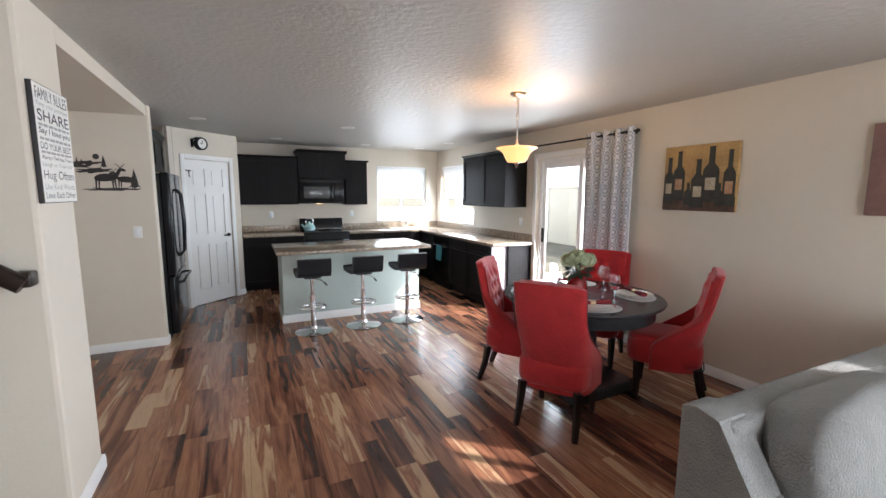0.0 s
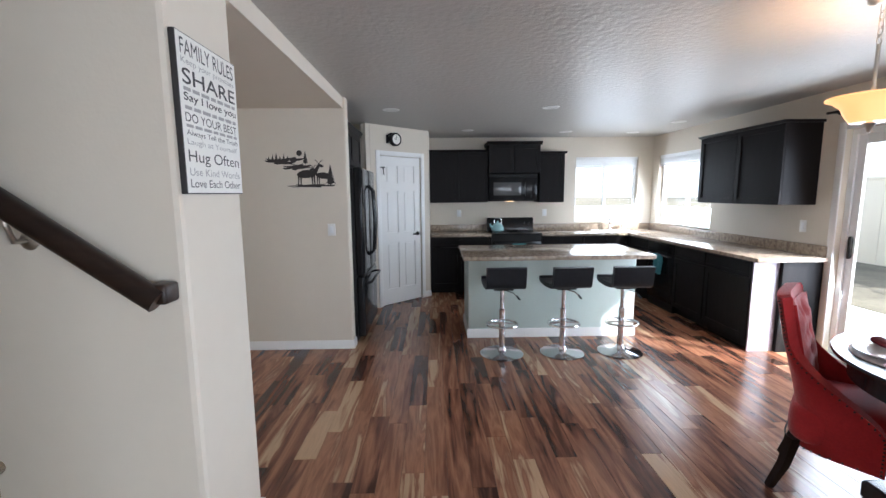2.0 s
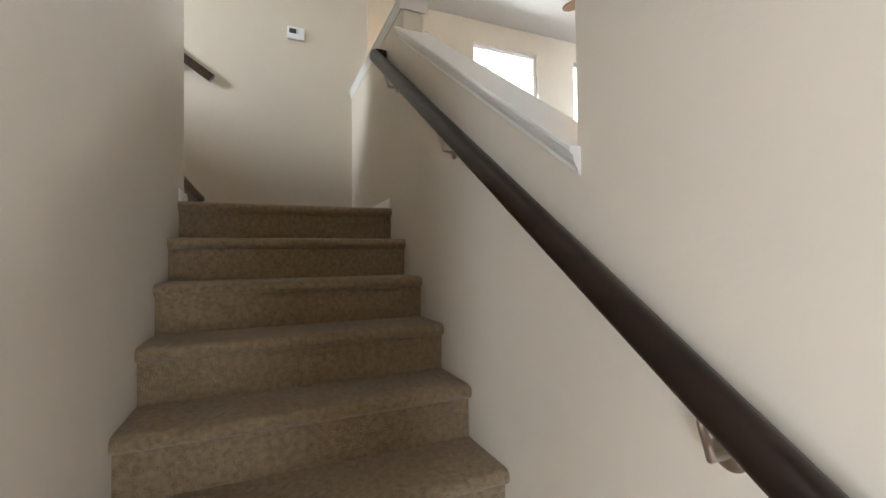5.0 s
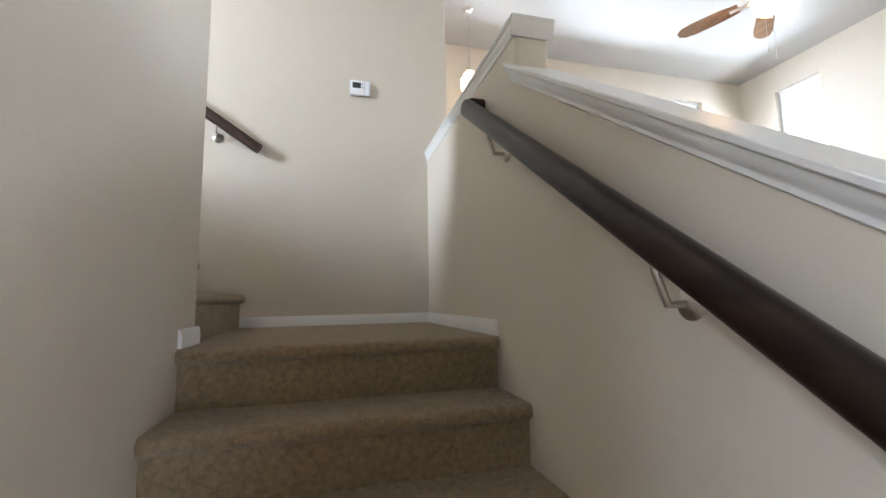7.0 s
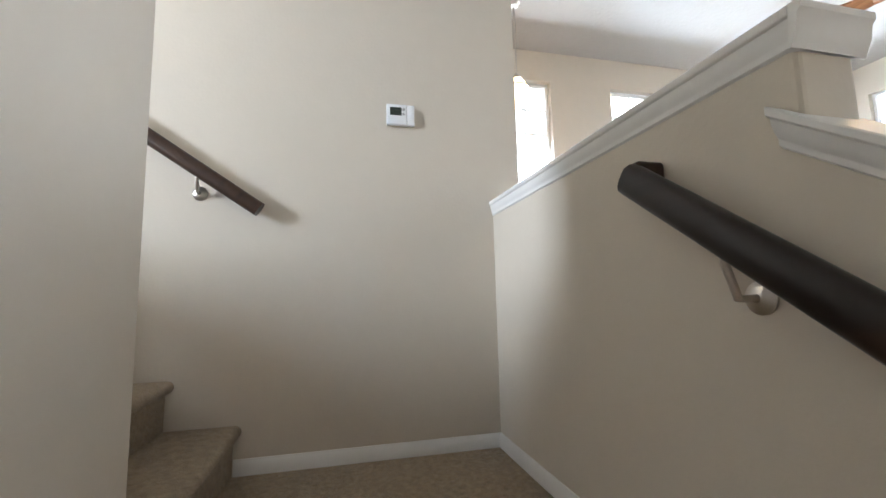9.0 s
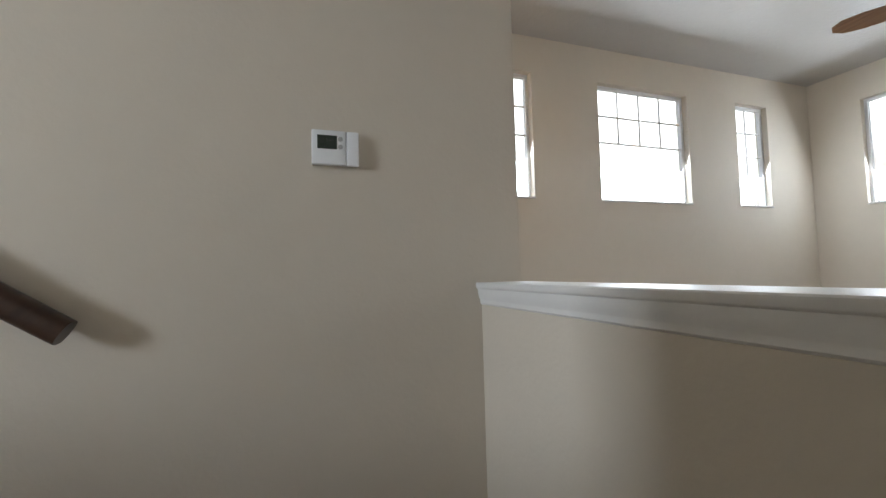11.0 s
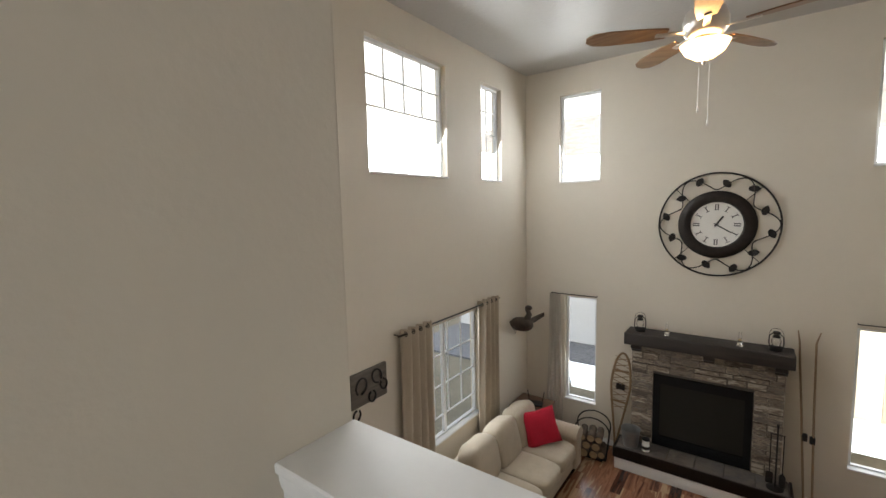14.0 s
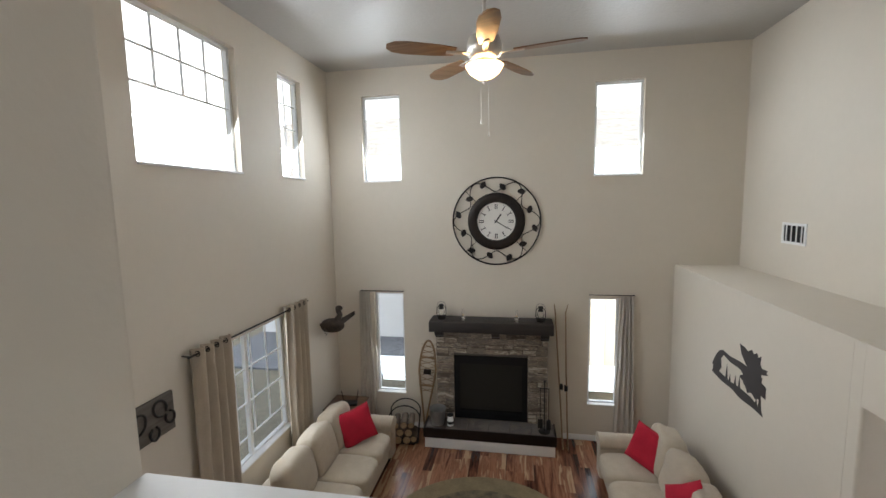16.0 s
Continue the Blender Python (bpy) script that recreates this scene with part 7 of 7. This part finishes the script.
part("brush", Shape().tube([(0.06, -0.01, 0.66), (0.06, -0.01, 0.18)], 0.006, 6).lathe([(0, 0.05), (0.035, 0.05), (0.03, 0.17), (0.012, 0.20), (0, 0.20)], 14, cx=0.06, cy=-0.01), IRON, ft)

# wall vent
vt = thing("wall_vent", "white metal air vent grille on the upper wall", "vent", Matrix.Translation((-0.28, 4.90, 3.27)) @ ROTR)
part("frame", wall_shape(Shape(), "y", -0.012, -0.001, -0.21, 0.21, -0.12, 0.12, [(-0.175, 0.175, -0.09, 0.09)]), TRIM, vt)
part("backing", Shape().box(-0.176, -0.004, -0.091, 0.176, -0.0015, 0.091), BLACKM, vt)
for k in range(4):
    x = -0.132 + 0.088 * k
    part("slat", Shape().box(x - 0.008, -0.011, -0.09, x + 0.008, -0.004, 0.09), TRIM, vt)


# ---- outside ----
SIDING = mat("pale_siding", (0.78, 0.81, 0.83), 0.6, vary=0.05, scale=2)
FENCE = mat("cream_vinyl_fence", (0.80, 0.76, 0.66), 0.45, vary=0.05, scale=2)
SHINGLE = piece_mat("grey_shingle", [(0.30, 0.29, 0.28), (0.40, 0.39, 0.37), (0.48, 0.47, 0.45)], 0.9, 12, 0.5)
nh = thing("neighbour_house", "pale sided house with a grey shingle roof", "house")
wl = Shape().box(-11.0, 11.0, -0.2, 0.6, 16.0, 4.3)
part("wall", wl, SIDING, nh)
for k in range(22):
    z = -0.14 + 0.19 * k
    part("siding_board", Shape().prism([(10.999, z), (10.968, z), (10.992, z + 0.185), (10.999, z + 0.185)], -10.99, 0.59, "x"), SIDING, nh)
part("rock_bed", Shape().box(-11.02, 8.35, -0.2, -3.75, 10.97, -0.15), mat("river_rock", (0.30, 0.31, 0.33), 0.9, scale=18, second=(0.10, 0.11, 0.13), bump=0.9, bump_scale=14), nh)
part("roof", Shape().prism([(10.4, 4.2), (13.6, 6.5), (16.6, 4.2), (16.6, 4.05), (10.4, 4.05)], -11.4, 1.0, "x"), SHINGLE, nh)
fe = thing("vinyl_fence", "cream vinyl privacy fence", "fence")
for k in range(12):
    part("panel", Shape().box(-3.6 + 0.5 * k, 8.2, -0.2, -3.105 + 0.5 * k, 8.23, 1.9, 0.004), FENCE, fe)
part("top_rail", Shape().box(-3.7, 8.18, 1.90, 2.6, 8.25, 1.98, 0.006), FENCE, fe)
f2 = thing("vinyl_fence", "pale vinyl fence across the back garden", "fence")
for k in range(20):
    part("panel", Shape().box(11.0, -6.0 + 1.0 * k, -0.2, 11.04, -5.01 + 1.0 * k, 1.75, 0.004), FENCE, f2)
part("top_rail", Shape().box(10.98, -6.0, 1.75, 11.06, 14.0, 1.83, 0.006), FENCE, f2)
TLEAF = mat("tree_leaf", (0.10, 0.14, 0.07), 0.7, vary=0.4, scale=3)
TRUNK = mat("tree_bark", (0.16, 0.12, 0.09), 0.9, vary=0.4, scale=6, bump=0.8)
rt = random.Random(11)


def tree(x, y, h, r):
    t = thing("garden_tree", "leafy green garden tree beyond the fence", "tree", pose(x, y, -0.2), "garden trees")
    sh = Shape().tube([(0, 0, 0), (0.05, 0, h * 0.4), (0, 0.05, h * 0.85)], 0.1, 8, radii=[0.14, 0.10, 0.03])
    ends = []
    for k in range(9):
        a, z = rt.uniform(0, 6.28), h * rt.uniform(0.3, 0.75)
        e = Vector((r * 0.75 * math.cos(a), r * 0.75 * math.sin(a), z + h * 0.2))
        sh.tube([(0.02, 0, z), e * 0.5 + Vector((0, 0, z * 0.5)), e], 0.03, 6, radii=[0.05, 0.035, 0.012])
        ends.append(e)
    part("trunk", sh, TRUNK, t)
    lv = Shape()
    for k in range(1500):
        c = rt.choice(ends) + Vector((rt.gauss(0, 1), rt.gauss(0, 1), rt.gauss(0, 1))) * r * 0.28
        d = Vector((rt.gauss(0, 1), rt.gauss(0, 1), rt.gauss(0, 0.6))).normalized() * 0.09
        s = d.cross(Vector((rt.gauss(0, 1), rt.gauss(0, 1), rt.gauss(0, 1)))).normalized() * 0.045
        lv.bm.faces.new([lv.bm.verts.new(p) for p in (c - d, c + s, c + d, c - s)])
    part("crown", lv, TLEAF, t)


tree(13.5, 3.4, 4.6, 1.6)
tree(14.5, 0.8, 5.2, 1.8)

# pale glowing ring added all round the horizon to whiten the window views
hz = new("backdrop", bpy.data.meshes.new("backdrop"))
hb = bmesh.new()
lo = [hb.verts.new((150 * math.cos(math.pi * k / 36), 150 * math.sin(math.pi * k / 36), -1.0)) for k in range(72)]
hi = [hb.verts.new((150 * math.cos(math.pi * k / 36), 150 * math.sin(math.pi * k / 36), 84.0)) for k in range(72)]
for k in range(72):
    hb.faces.new((lo[k], lo[(k + 1) % 72], hi[(k + 1) % 72], hi[k]))
hb.to_mesh(hz.data)
hb.free()
hz.data.materials.append(glow("backdrop_glow", (0.93, 0.97, 1.0), 0.85, (0.3, 0.3, 0.3)))
tagged(hz, "pale glowing ring added at the horizon as bright sky", "sky", kind="structure")


# ---- floor strips ----
STRIP_W = 0.127
LENS = (0.55, 0.75, 0.95, 1.22)
strip_me = {l: Shape().box(0.0006, 0.0006, -0.006, STRIP_W - 0.0006, l - 0.0006, 0.0, 0.0012, 1).mesh("floor_strip", FLOORW, False) for l in LENS}
floor_ob = bpy.data.objects["floor"]
rf = random.Random(21)
rest = Shape()
count = 0


def rest_strip(x, y, w, l):
    rest.box(x + 0.0006, y + 0.0006, -0.006, x + w - 0.0006, y + l - 0.0006, 0.0)


def lay(x0, x1, y0, y1, near):
    """Strips along y over a rectangle; near: the stretch of plan laid as single strips."""
    global count
    x = x0
    while x < x1 - 0.02:
        w = min(STRIP_W, x1 - x)
        y = y0 - rf.uniform(0, 0.5)
        while y < y1:
            l = rf.choice(LENS)
            a, b = max(y, y0), min(y + l, y1)
            whole = a == y and b == y + l and w == STRIP_W
            if b - a > 0.01:
                if whole and near and near[0] < x < near[1] and near[2] < y < near[3] and count < 300:
                    ob = new("floor_strip", strip_me[l])
                    ob.parent = floor_ob
                    ob.matrix_basis = Matrix.Translation((x, y, 0))
                    count += 1
                else:
                    rest_strip(x, a, w, b - a)
            y += l
        x += w


lay(-1.06, XR, -5.0, YB, (0.0, 3.2, -2.0, 3.4))
lay(XL, -1.06, 0.08, YF, None)
rs = part("floor_strip_field", rest, FLOORW, floor_ob, "", False)
tagged(rs, kind="stuff")
